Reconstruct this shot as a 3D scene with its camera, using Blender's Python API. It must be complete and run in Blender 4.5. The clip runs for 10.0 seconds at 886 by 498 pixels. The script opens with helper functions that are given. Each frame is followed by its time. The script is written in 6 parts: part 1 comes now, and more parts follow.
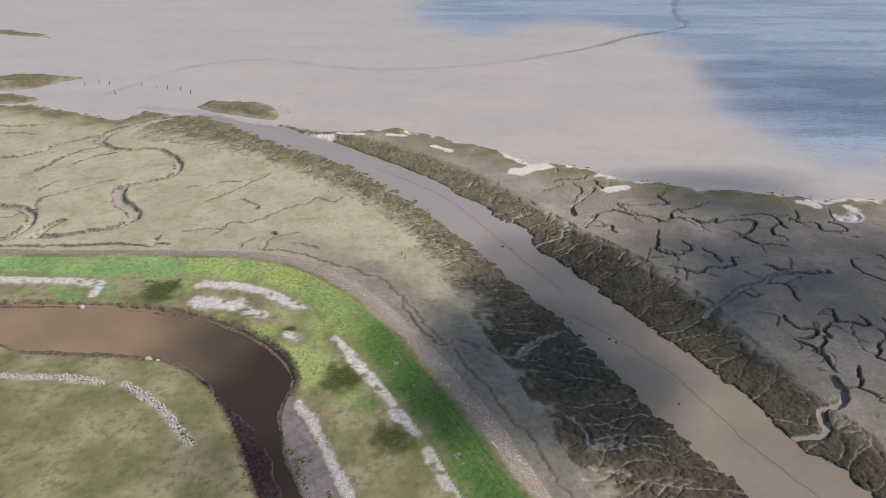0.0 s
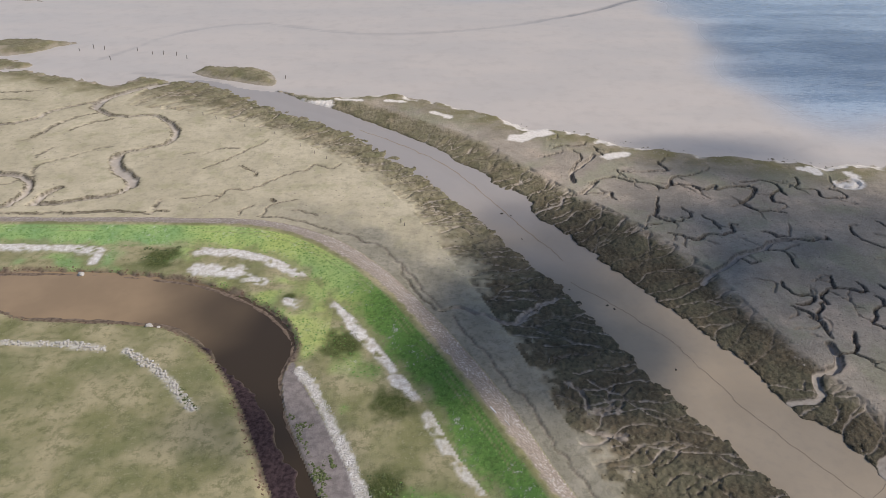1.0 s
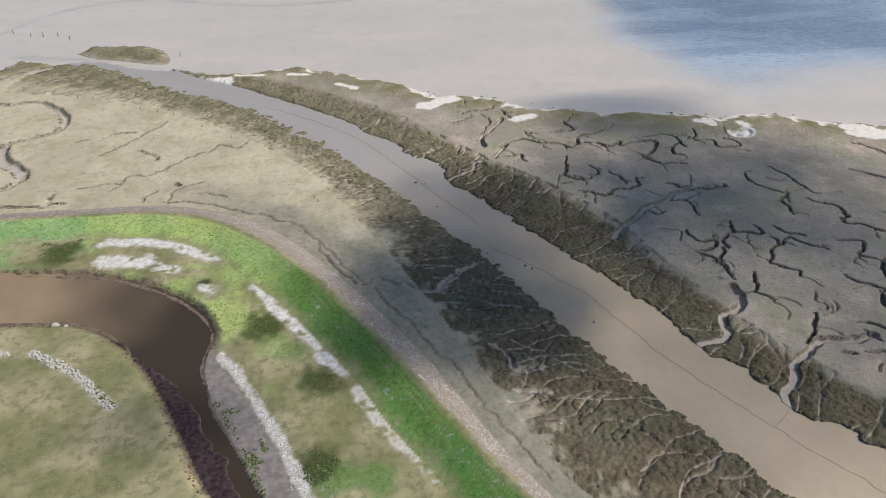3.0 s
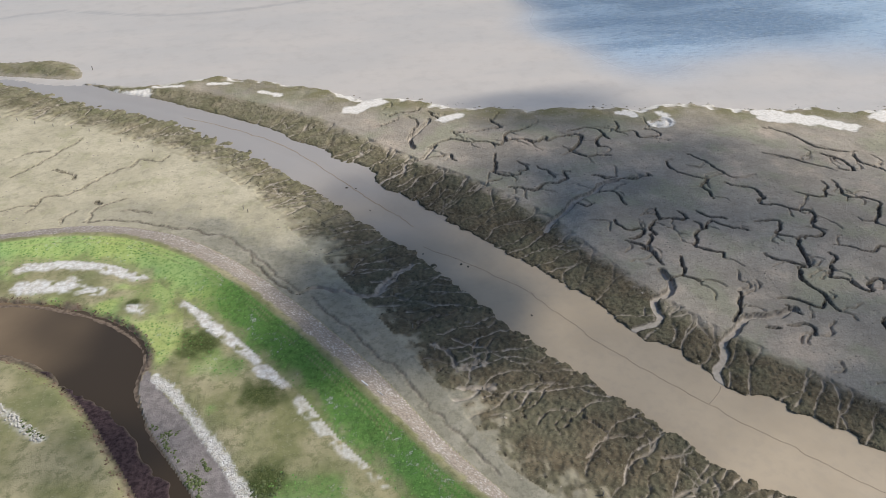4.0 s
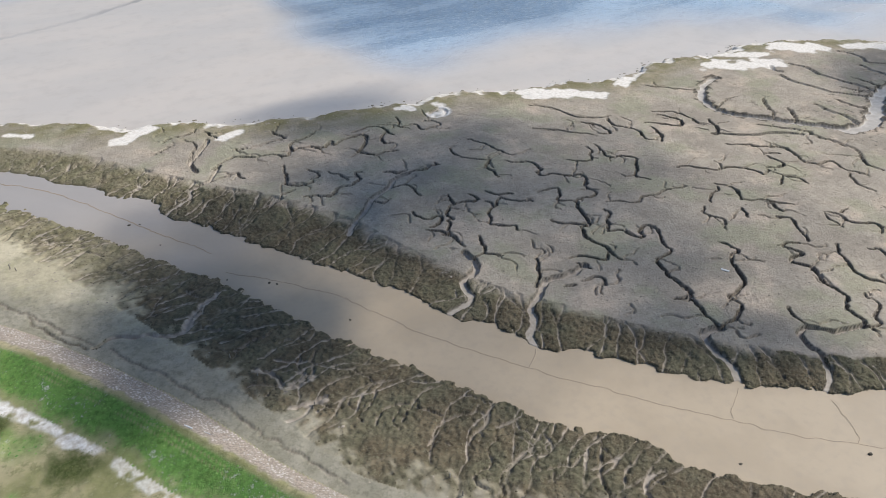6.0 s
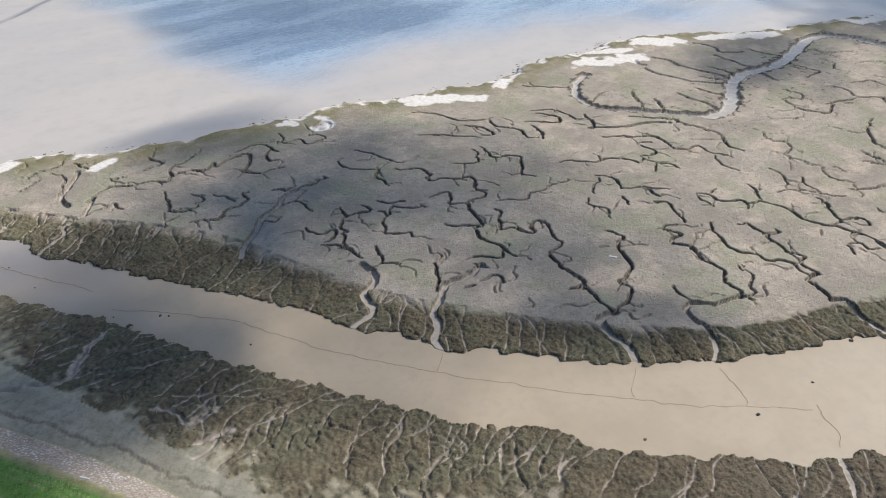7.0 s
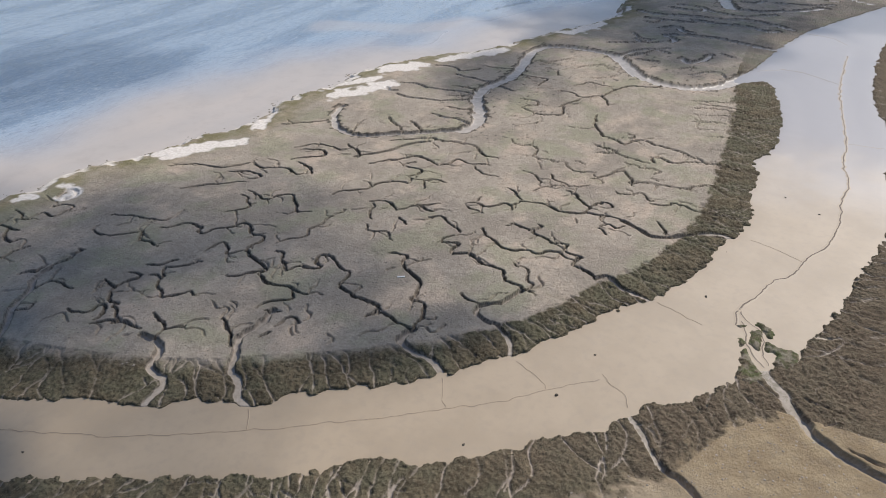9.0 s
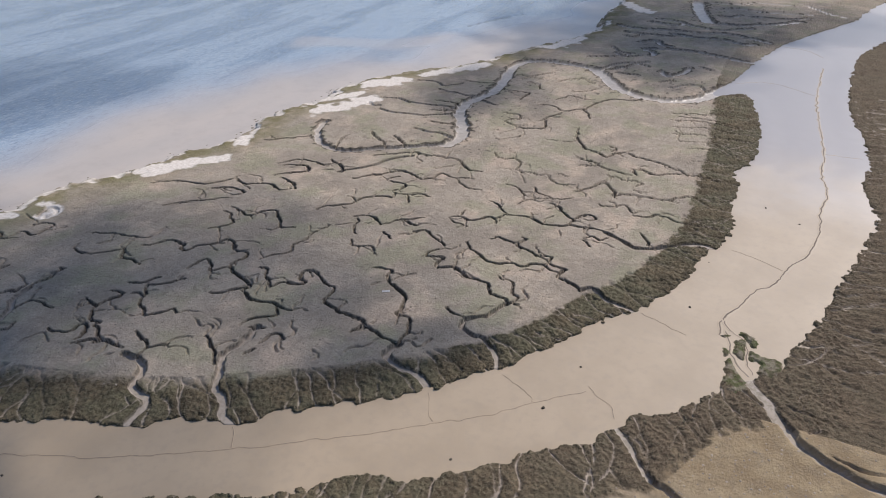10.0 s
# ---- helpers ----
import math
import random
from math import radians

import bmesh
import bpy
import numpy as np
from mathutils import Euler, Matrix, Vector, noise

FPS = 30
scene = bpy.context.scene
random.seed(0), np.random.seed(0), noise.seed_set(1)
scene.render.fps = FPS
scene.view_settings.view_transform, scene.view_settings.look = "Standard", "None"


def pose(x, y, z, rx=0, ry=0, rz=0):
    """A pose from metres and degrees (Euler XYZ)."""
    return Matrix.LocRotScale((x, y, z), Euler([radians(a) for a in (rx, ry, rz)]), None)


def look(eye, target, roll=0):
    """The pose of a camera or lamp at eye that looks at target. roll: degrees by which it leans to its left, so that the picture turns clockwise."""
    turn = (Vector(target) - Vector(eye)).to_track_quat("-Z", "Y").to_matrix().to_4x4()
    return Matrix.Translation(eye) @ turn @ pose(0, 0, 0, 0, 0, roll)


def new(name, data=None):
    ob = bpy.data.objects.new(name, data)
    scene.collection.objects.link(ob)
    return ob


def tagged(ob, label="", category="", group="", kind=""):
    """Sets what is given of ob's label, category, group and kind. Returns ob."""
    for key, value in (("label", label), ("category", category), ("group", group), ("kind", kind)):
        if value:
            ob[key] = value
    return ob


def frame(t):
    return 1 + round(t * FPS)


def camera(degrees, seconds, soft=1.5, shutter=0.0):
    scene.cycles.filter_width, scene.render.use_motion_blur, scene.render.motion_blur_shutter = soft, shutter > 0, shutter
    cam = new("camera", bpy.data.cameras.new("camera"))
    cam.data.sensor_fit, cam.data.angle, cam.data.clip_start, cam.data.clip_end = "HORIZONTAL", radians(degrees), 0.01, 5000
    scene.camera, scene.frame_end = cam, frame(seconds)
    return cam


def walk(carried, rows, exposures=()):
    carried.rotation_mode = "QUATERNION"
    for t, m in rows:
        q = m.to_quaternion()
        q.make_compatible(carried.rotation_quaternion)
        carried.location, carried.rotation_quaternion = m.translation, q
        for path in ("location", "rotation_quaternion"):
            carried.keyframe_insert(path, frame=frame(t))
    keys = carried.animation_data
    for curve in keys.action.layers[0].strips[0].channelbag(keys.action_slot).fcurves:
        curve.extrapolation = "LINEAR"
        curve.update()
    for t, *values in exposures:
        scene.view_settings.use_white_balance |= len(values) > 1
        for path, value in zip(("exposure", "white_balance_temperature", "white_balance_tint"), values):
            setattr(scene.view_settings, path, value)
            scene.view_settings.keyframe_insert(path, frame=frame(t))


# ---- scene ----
cam = camera(63.7, 10.0, soft=0.8)
EYE = 80.0
# seconds, turn, pitch; the camera hovers on one spot and turns
ROWS = [
    (0.0, 0.00, -29.19), (0.5, -0.04, -29.92), (1.0, -0.08, -31.83), (1.5, -0.14, -33.60), (2.0, -0.18, -34.32),
    (2.5, -2.61, -34.32), (2.7, -4.92, -34.29), (3.8, -13.17, -34.10), (4.0, -14.22, -34.08), (4.5, -17.43, -34.03), (5.0, -23.05, -33.97),
    (5.2, -25.22, -33.93), (6.3, -35.65, -33.72), (6.5, -37.61, -33.67), (7.0, -42.74, -33.06), (7.5, -47.92, -32.40), (8.0, -52.96, -31.75), (8.5, -57.91, -31.11),
    (9.0, -62.73, -30.49), (9.5, -64.13, -29.77), (10.0, -64.15, -29.37),
]
# seconds, stops, kelvin, tint
EXPOSURES = [(0.0, -0.26, 6500, 15), (2.5, -0.08, 6450, 11), (4.5, -0.02, 6320, 9), (7.0, 0.14, 6270, 10), (8.0, 0.04, 6350, 11), (9.0, -0.12, 6450, 13), (10.0, -0.19, 6450, 16)]
walk(cam, [(t, pose(0, 0, EYE, 90 + pitch, 0, yaw)) for t, yaw, pitch in ROWS], exposures=EXPOSURES)

# ---- light ----
SUN_TURN, SUN_UP = 105.0, 42.0   # degrees clockwise from +y, degrees above the horizon
to_sun = Vector((math.sin(radians(SUN_TURN)) * math.cos(radians(SUN_UP)), math.cos(radians(SUN_TURN)) * math.cos(radians(SUN_UP)), math.sin(radians(SUN_UP))))
world = bpy.data.worlds.new("sky")
scene.world = world
world.use_nodes = True
wn = world.node_tree
sky = wn.nodes.new("ShaderNodeTexSky")
sky.sky_type, sky.sun_disc = "NISHITA", False
sky.air_density, sky.dust_density, sky.ozone_density = 1.0, 0.4, 2.5
sky.sun_elevation, sky.sun_rotation = radians(SUN_UP), radians(SUN_TURN)
wn.links.new(sky.outputs[0], wn.nodes["Background"].inputs[0])
wn.nodes["Background"].inputs[1].default_value = 0.105
sun = new("sun", bpy.data.lights.new("sun", "SUN"))
sun.data.energy, sun.data.angle, sun.data.color = 4.3, radians(0.6), (1.0, 0.945, 0.865)
sun.matrix_world = look(to_sun * 900, (0, 0, 0))

# ---- plan, in metres ----
SHORE = [(-57.1, 233.6), (-46.0, 227.4), (-36.2, 224.6), (-27.0, 225.7), (-17.8, 228.5), (-4.4, 222.0), (8.2, 213.2), (20.1, 205.0), (25.4, 198.2), (36.1, 196.0), (42.3, 193.5), (46.1, 187.7), (62.4, 182.5), (79.3, 176.9), (93.9, 175.1), (92.6, 176.2), (100.8, 171.0), (111.6, 173.8), (125.2, 168.2), (121.8, 167.2), (135.3, 161.6), (148.5, 161.1), (160.9, 154.0), (169.3, 153.1), (188.4, 160.1), (207.6, 152.0), (232.1, 155.7), (259.3, 140.0), (284.3, 120.3), (315.4, 111.3), (361.9, 90.0), (393.0, 92.5)]
ISLAND_BANK = [(451.7, -29.6), (413.6, -12.2), (371.3, 5.6), (332.8, 12.9), (302.7, 17.3), (276.0, 25.1), (289.1, 11.8), (271.2, 6.3), (241.8, 2.3), (213.5, 2.3), (206.1, 7.9), (197.4, 3.9), (184.8, 5.3), (175.3, 2.9), (161.4, 3.5), (150.7, 8.4), (142.6, 8.3), (130.8, 13.1), (123.1, 16.0), (118.1, 21.4), (104.4, 28.3), (94.4, 34.4), (91.0, 38.4), (84.0, 42.6), (78.0, 49.2), (72.5, 56.9), (67.1, 64.4), (66.1, 63.6), (61.7, 67.8), (62.0, 71.6), (59.3, 77.7), (54.0, 81.8), (53.3, 89.1), (50.5, 95.2), (46.6, 101.1), (43.7, 107.0), (38.4, 116.1), (33.5, 124.5), (29.8, 129.3), (34.1, 126.9), (29.9, 130.3), (27.3, 137.5), (20.6, 145.3), (20.1, 153.7), (12.3, 161.4), (9.7, 168.0), (2.4, 173.9), (0.9, 179.4), (-10.5, 191.3), (-22.9, 202.2), (-34.8, 213.7), (-44.7, 219.3), (-53.8, 228.5)]
ISLAND_INNER = [(417.5, 8.9), (356.1, 26.0), (273.6, 22.9), (220.4, 17.1), (188.7, 16.0), (166.5, 15.7), (156.4, 16.5), (137.1, 20.5), (122.5, 28.6), (107.4, 35.1), (97.8, 42.6), (86.7, 54.3), (77.7, 66.4), (70.0, 79.0), (68.6, 80.5), (63.6, 91.6), (58.9, 105.9), (55.3, 120.8), (49.3, 133.0), (41.8, 143.9), (34.3, 152.4), (24.5, 167.0), (12.4, 185.6), (-1.8, 200.2), (-18.0, 214.0), (-34.0, 220.5), (-50.0, 227.5)]
WEST_BANK = [(-96.2, 242.0), (-77.5, 238.9), (-62.0, 223.0), (-46.6, 209.7), (-39.0, 206.4), (-27.4, 196.4), (-13.0, 178.3), (-3.5, 166.0), (8.6, 143.7), (14.3, 132.4), (20.3, 121.4), (25.7, 113.3), (32.0, 96.5), (38.1, 84.1), (41.6, 77.9), (42.7, 76.1), (45.1, 69.6), (48.2, 66.0), (51.4, 58.2), (56.1, 51.6), (59.2, 48.8), (65.1, 41.6), (64.0, 38.1), (68.3, 33.7), (72.9, 27.4), (80.1, 21.9), (82.5, 16.3), (89.1, 12.7), (93.4, 11.0), (95.1, 6.8), (101.2, 2.5), (104.6, -1.1), (115.0, -1.3)]
WEST_INNER = [(-101.6, 215.6), (-68.7, 207.2), (-50.3, 194.4), (-35.3, 182.9), (-21.2, 167.6), (-11.7, 156.3), (-5.0, 140.8), (1.7, 125.8), (5.9, 115.3), (11.0, 102.4), (15.1, 89.8), (17.5, 82.9), (20.5, 74.3), (22.7, 66.7), (25.5, 58.1), (36.9, 45.9), (51.0, 33.3), (60.2, 21.2), (68.0, 11.2), (77.6, 4.1), (88.5, -0.3), (96.8, -5.8), (96.2, -10.0)]
EAST_BANK = [(117.2, -9.9), (126.4, -12.6), (133.8, -15.2), (145.8, -17.9), (157.7, -20.9), (159.4, -21.5), (175.5, -25.2), (188.1, -28.0), (201.8, -26.5), (210.9, -24.7), (230.0, -27.3), (250.4, -26.7), (278.8, -22.1), (317.2, -22.8), (367.0, -25.9), (407.2, -40.1)]
WEST_SHORE = [(-227.1, 257.5), (-183.6, 254.8), (-160.7, 250.8), (-149.3, 252.8), (-136.0, 246.3), (-123.3, 242.6), (-116.1, 237.1), (-110.7, 235.9), (-108.1, 241.9), (-104.9, 245.1), (-96.4, 242.6)]
ISLET_A = [(-90.4, 252.1), (-86.3, 259.5), (-72.6, 259.5), (-63.1, 254.8), (-57.5, 244.4), (-57.5, 237.1), (-63.6, 238.3), (-72.5, 242.6), (-83.7, 246.9)]
ISLET_B = [(-210.3, 290.8), (-183.3, 292.5), (-171.4, 296.8), (-157.9, 293.3), (-143.6, 290.0), (-154.1, 285.0), (-156.0, 279.4), (-164.0, 273.3), (-172.0, 271.8), (-196.0, 268.1)]
ISLET_C = [(-195.6, 267.3), (-170.4, 268.8), (-158.8, 267.3), (-151.2, 261.6), (-151.7, 257.5), (-162.8, 254.8), (-188.6, 256.1)]
ISLET_D = [(-270.2, 386.6), (-231.4, 381.1), (-209.7, 373.2), (-192.2, 361.8), (-204.6, 363.0), (-225.7, 370.6), (-260.2, 370.6)]
WATER_EDGE = [(-38.5, 617.0), (-7.4, 398.9), (21.9, 371.5), (66.4, 398.9), (114.3, 371.5), (120.1, 297.4), (104.0, 245.6), (111.7, 248.0), (114.2, 216.9), (135.6, 208.4), (169.9, 202.5), (190.5, 187.7), (203.5, 177.4), (240.5, 172.2), (269.1, 145.2), (332.4, 135.2), (393.5, 101.8), (483.4, 112.6)]
CREST = [(-135.2, 137.0), (-109.9, 136.5), (-84.8, 136.0), (-66.1, 135.8), (-53.7, 135.5), (-43.7, 135.0), (-34.6, 132.8), (-26.6, 128.1), (-16.0, 117.6), (-8.7, 107.2), (-2.3, 96.4), (4.1, 84.7), (6.7, 79.4), (10.9, 70.7), (13.5, 64.9), (16.7, 59.1), (19.8, 54.3), (29.0, 36.0), (40.0, 10.0), (58.0, -30.0), (75.0, -62.0)]
STONE_TOE = [(-140.6, 142.9), (-56.7, 142.1), (-41.7, 141.6), (-30.8, 137.8), (-21.2, 131.7), (-11.9, 121.1), (-5.9, 112.2), (0.6, 101.5), (6.2, 91.5), (9.3, 85.3), (12.3, 78.5), (16.7, 67.2), (22.8, 56.1), (33.5, 38.0), (44.5, 12.0), (62.5, -28.0), (80.0, -62.0)]
SLOPE_TOE = [(-131.1, 130.6), (-94.3, 129.7), (-72.5, 129.2), (-50.6, 128.1), (-40.9, 127.4), (-29.0, 120.9), (-20.6, 109.3), (-13.4, 100.8), (-7.8, 90.4), (-2.1, 81.4), (1.9, 71.4), (6.8, 63.2), (10.0, 57.1), (15.0, 48.0), (22.0, 33.0), (33.0, 7.0), (51.0, -33.0), (68.0, -62.0)]
POND_OUT = [(-123.7, 120.3), (-89.3, 119.9), (-72.2, 119.9), (-60.2, 118.3), (-47.1, 115.9), (-38.2, 111.2), (-30.4, 105.0), (-25.4, 97.3), (-26.5, 88.8), (-25.4, 83.5), (-23.8, 79.7), (-21.9, 76.1), (-19.1, 70.6), (-16.5, 65.4), (-13.9, 59.6), (-12.0, 54.7), (-6.0, 42.0), (4.0, 20.0), (20.0, -20.0), (38.0, -62.0)]
POND_IN = [(-113.5, 106.7), (-82.5, 107.4), (-77.9, 104.7), (-70.4, 104.2), (-59.9, 103.5), (-50.4, 102.7), (-44.0, 98.5), (-37.0, 91.2), (-33.0, 84.5), (-27.8, 74.2), (-23.9, 65.8), (-20.6, 59.9), (-18.0, 54.2), (-12.5, 42.0), (-2.5, 20.0), (13.0, -20.0), (31.0, -62.0)]
SHELF = [(-26.4, 88.7), (-25.4, 93.5), (-23.8, 89.2), (-19.1, 80.6), (-15.3, 73.5), (-12.3, 67.1), (-10.0, 61.3), (-8.6, 57.7), (-13.0, 57.5), (-15.8, 62.9), (-18.8, 68.9), (-22.6, 76.6), (-25.0, 82.1)]
SHELL, CHALK = [], []
SHELL.append((2.5, [(21.1, 188.1), (25.4, 190.1), (29.9, 193.5)]))
SHELL.append((1.6, [(44.9, 175.7), (49.4, 177.6)]))
SHELL.append((1.5, [(95.8, 169.3), (96.5, 165.9)]))
SHELL.append((2.3, [(129.9, 155.9), (139.8, 151.6), (146.4, 145.8)]))
SHELL.append((2.6, [(131.0, 158.1), (137.1, 154.4), (144.1, 150.1), (148.9, 144.6)]))
SHELL.append((2.6, [(160.7, 148.1), (166.3, 150.4)]))
SHELL.append((4.6, [(196.9, 144.5), (205.0, 138.1), (215.9, 135.4)]))
SHELL.append((5.1, [(233.2, 143.4), (242.4, 137.2)]))
SHELL.append((4.2, [(256.5, 130.7), (268.9, 121.3), (279.1, 116.8)]))
SHELL.append((4.3, [(320.5, 99.6), (342.4, 92.9)]))
SHELL.append((3.2, [(-56.9, 225.6), (-50.0, 221.3), (-43.4, 217.6), (-36.7, 218.1)]))
SHELL.append((1.0, [(-2.5, 208.4), (1.9, 204.7)]))
SHELL.append((1.0, [(-17.2, 219.5), (-12.6, 218.5)]))
SHELL.append((1.0, [(-33.8, 220.6), (-26.4, 219.5)]))
SHELL.append((1.2, [(96.4, 166.1), (93.6, 168.7)]))
SHELL.append((1.5, [(104.6, 166.0), (105.0, 160.7), (101.6, 157.5), (99.1, 159.4)]))
SHELL.append((2.3, [(210.4, 148.9), (221.9, 141.5)]))
SHELL.append((4.5, [(441.9, 92.5), (427.2, 83.9), (420.6, 75.6)]))
CHALK.append((1.56, [(-118.1, 129.2), (-93.8, 128.8), (-82.9, 128.3), (-72.9, 127.4)]))
CHALK.append((0.60, [(-71.7, 127.4), (-71.6, 123.0)]))
CHALK.append((1.44, [(-50.2, 126.7), (-40.4, 125.6), (-34.0, 123.0), (-28.7, 119.3)]))
CHALK.append((1.68, [(-50.0, 120.5), (-45.3, 119.7), (-41.2, 119.5)]))
CHALK.append((1.20, [(-37.8, 116.9), (-35.3, 115.9)]))
CHALK.append((0.84, [(-29.6, 109.3), (-27.3, 107.9)]))
CHALK.append((0.72, [(-19.9, 108.1), (-16.0, 101.6), (-13.1, 97.4), (-10.4, 93.2), (-8.2, 89.7)]))
CHALK.append((0.72, [(-7.7, 87.7), (-4.3, 83.2)]))
CHALK.append((0.84, [(-1.9, 79.0), (0.1, 74.5), (1.1, 71.6), (4.0, 67.1)]))
CHALK.append((0.72, [(5.6, 65.1), (7.9, 61.3)]))
CHALK.append((0.96, [(-1.8, 77.6), (-0.7, 76.1)]))
RUNNELS = []
FLAT_LINES = []
RUNNELS.append([(40.9, 99.1), (44.7, 90.9), (48.0, 82.2), (52.4, 74.9), (58.3, 65.3), (63.5, 57.2), (67.8, 51.5), (72.1, 45.7), (78.0, 38.5), (83.8, 31.0), (88.7, 26.9), (91.5, 23.9), (95.5, 19.2)])
RUNNELS.append([(122.6, 0.9), (128.8, 1.1), (134.7, -1.8), (141.3, -3.2), (147.5, -8.2), (154.6, -9.4), (161.9, -13.0), (171.8, -15.0), (181.8, -15.9), (188.3, -15.1), (200.6, -17.4), (215.9, -15.0), (230.5, -16.1), (262.2, -13.7), (295.5, -11.9), (339.1, -13.8)])
RUNNELS.append([(62.4, 67.6), (58.5, 65.0)])
RUNNELS.append([(83.6, 43.0), (79.6, 41.5), (77.7, 39.4)])
RUNNELS.append([(93.6, 33.5), (90.7, 27.7), (88.9, 26.5)])
RUNNELS.append([(91.0, 13.0), (93.6, 14.3), (95.3, 17.2), (97.0, 18.9)])
RUNNELS.append([(123.5, 15.5), (121.4, 11.2), (119.7, 6.6)])
RUNNELS.append([(158.1, 2.7), (156.7, -2.8), (153.0, -8.9)])
RUNNELS.append([(25.7, 118.0), (33.8, 109.2), (39.3, 101.7), (41.8, 97.6)])
RUNNELS.append([(-24.2, 197.1), (-10.2, 185.4), (0.9, 173.4), (9.3, 158.5), (15.3, 145.4), (25.6, 126.0)])
RUNNELS.append([(295.5, -11.9), (309.1, 5.5), (299.0, 16.9)])
RUNNELS.append([(371.7, 5.6), (370.8, -6.2), (359.1, -13.4)])
RUNNELS.append([(232.9, -16.1), (233.2, -26.2)])
FLAT_LINES.append([(-77.0, 320.6), (-39.6, 303.6), (-8.2, 303.6), (29.0, 315.7), (45.2, 325.7), (74.6, 345.0), (92.6, 365.2), (116.1, 378.0), (132.5, 391.8), (130.7, 414.1), (139.2, 447.6), (158.1, 497.2)])
FLAT_LINES.append([(-130.7, 267.2), (-122.8, 280.8), (-116.0, 300.9), (-96.5, 317.7), (-77.0, 320.6)])
FLAT_LINES.append([(350.3, 155.4), (368.5, 150.3), (393.6, 140.4)])
FLAT_LINES.append([(-110.0, 252.0), (-92.3, 248.2), (-78.9, 243.8)])
RUNNELS.append([(128.9, 0.8), (126.5, 0.0), (124.2, -2.0), (122.9, -4.0), (119.4, -4.7), (115.2, -4.7), (112.6, -6.1)])
RUNNELS.append([(124.4, -0.0), (121.5, -1.3), (116.7, -2.1), (113.4, -3.6), (111.6, -5.5)])
RUSHES = [(-17.5, 96.7, 3.6), (-7.6, 81.8, 3.4), (-8.1, 66.1, 3.0), (-57.8, 124.7, 3.5), (-29.1, 110.5, 1.2)]
BOULDERS = [(-72.7, 119.4, 0.7), (-53.1, 102.4, 0.7), (-51.3, 102.1, 0.4)]
BOARDS = [(106.7, 64.8, -62, 1.6, 0.5), (7.7, 79.0, -58, 1.5, 0.2), (9.7, 76.7, -58, 1.2, 0.1)]
STONE_ROWS = []
STONE_ROWS.append((0.8, [(-82.3, 96.6), (-76.4, 96.6), (-70.6, 96.8), (-64.6, 96.3), (-58.4, 95.1)]))
STONE_ROWS.append((0.8, [(-54.2, 94.7), (-50.4, 92.2), (-45.9, 88.8), (-42.0, 84.4), (-38.8, 80.8)]))
RUBBLE = [(-23.9, 90.4), (-20.5, 85.6), (-17.0, 78.0), (-14.2, 72.8), (-11.8, 67.0), (-9.6, 61.2), (-7.7, 56.8)]
POSTS = [(-88.1, 213.0), (-82.6, 211.0), (-77.5, 207.6), (-72.9, 206.7), (-68.0, 203.4), (-63.1, 200.6), (-57.9, 197.0), (-52.7, 194.0), (-48.0, 191.4), (-39.2, 182.9), (-34.6, 178.3), (-30.8, 174.6), (-9.3, 140.3), (-8.4, 138.8), (31.7, 103.8), (25.4, 75.6), (35.3, 52.9), (35.2, 49.6), (15.8, 97.8), (18.1, 92.7), (20.4, 86.1)]
STAKES = [(-142.3, 279.2), (-138.0, 282.4), (-133.2, 280.8), (-119.6, 279.2), (-112.1, 274.6), (-107.6, 273.9), (-102.3, 273.1), (-97.0, 268.7), (-55.2, 245.6), (-125.3, 267.2)]
ROCKS = [(39.6, 91.7), (31.6, 110.1), (32.7, 109.0), (16.0, 145.4), (14.0, 146.3), (25.1, 115.3), (17.6, 134.7), (22.7, 120.7), (129.9, 7.4), (150.0, 6.5), (101.7, 21.8), (88.5, 24.4), (185.5, -2.8), (179.3, -11.0), (39.6, 91.9), (71.4, 33.3)]
WEEDS = [[(-23.2, 80.1), (-21.3, 76.0), (-18.7, 70.7), (-16.2, 65.1), (-14.4, 60.4)], [(-21.8, 78.2), (-19.9, 78.0)], [(-16.1, 71.6), (-15.6, 70.2)], [(-17.3, 70.7), (-16.4, 67.4)], [(-13.1, 59.9), (-13.3, 59.0)], [(-41.9, 85.0), (-40.0, 82.4), (-38.2, 80.9)], [(-62.6, 128.0), (-57.0, 126.7), (-55.4, 128.5)], [(-61.6, 124.7), (-57.6, 123.2)], [(-10.1, 68.1), (-7.3, 67.6), (-5.8, 66.1), (-6.3, 63.7), (-8.4, 62.9), (-9.9, 65.1), (-8.0, 65.4)]]
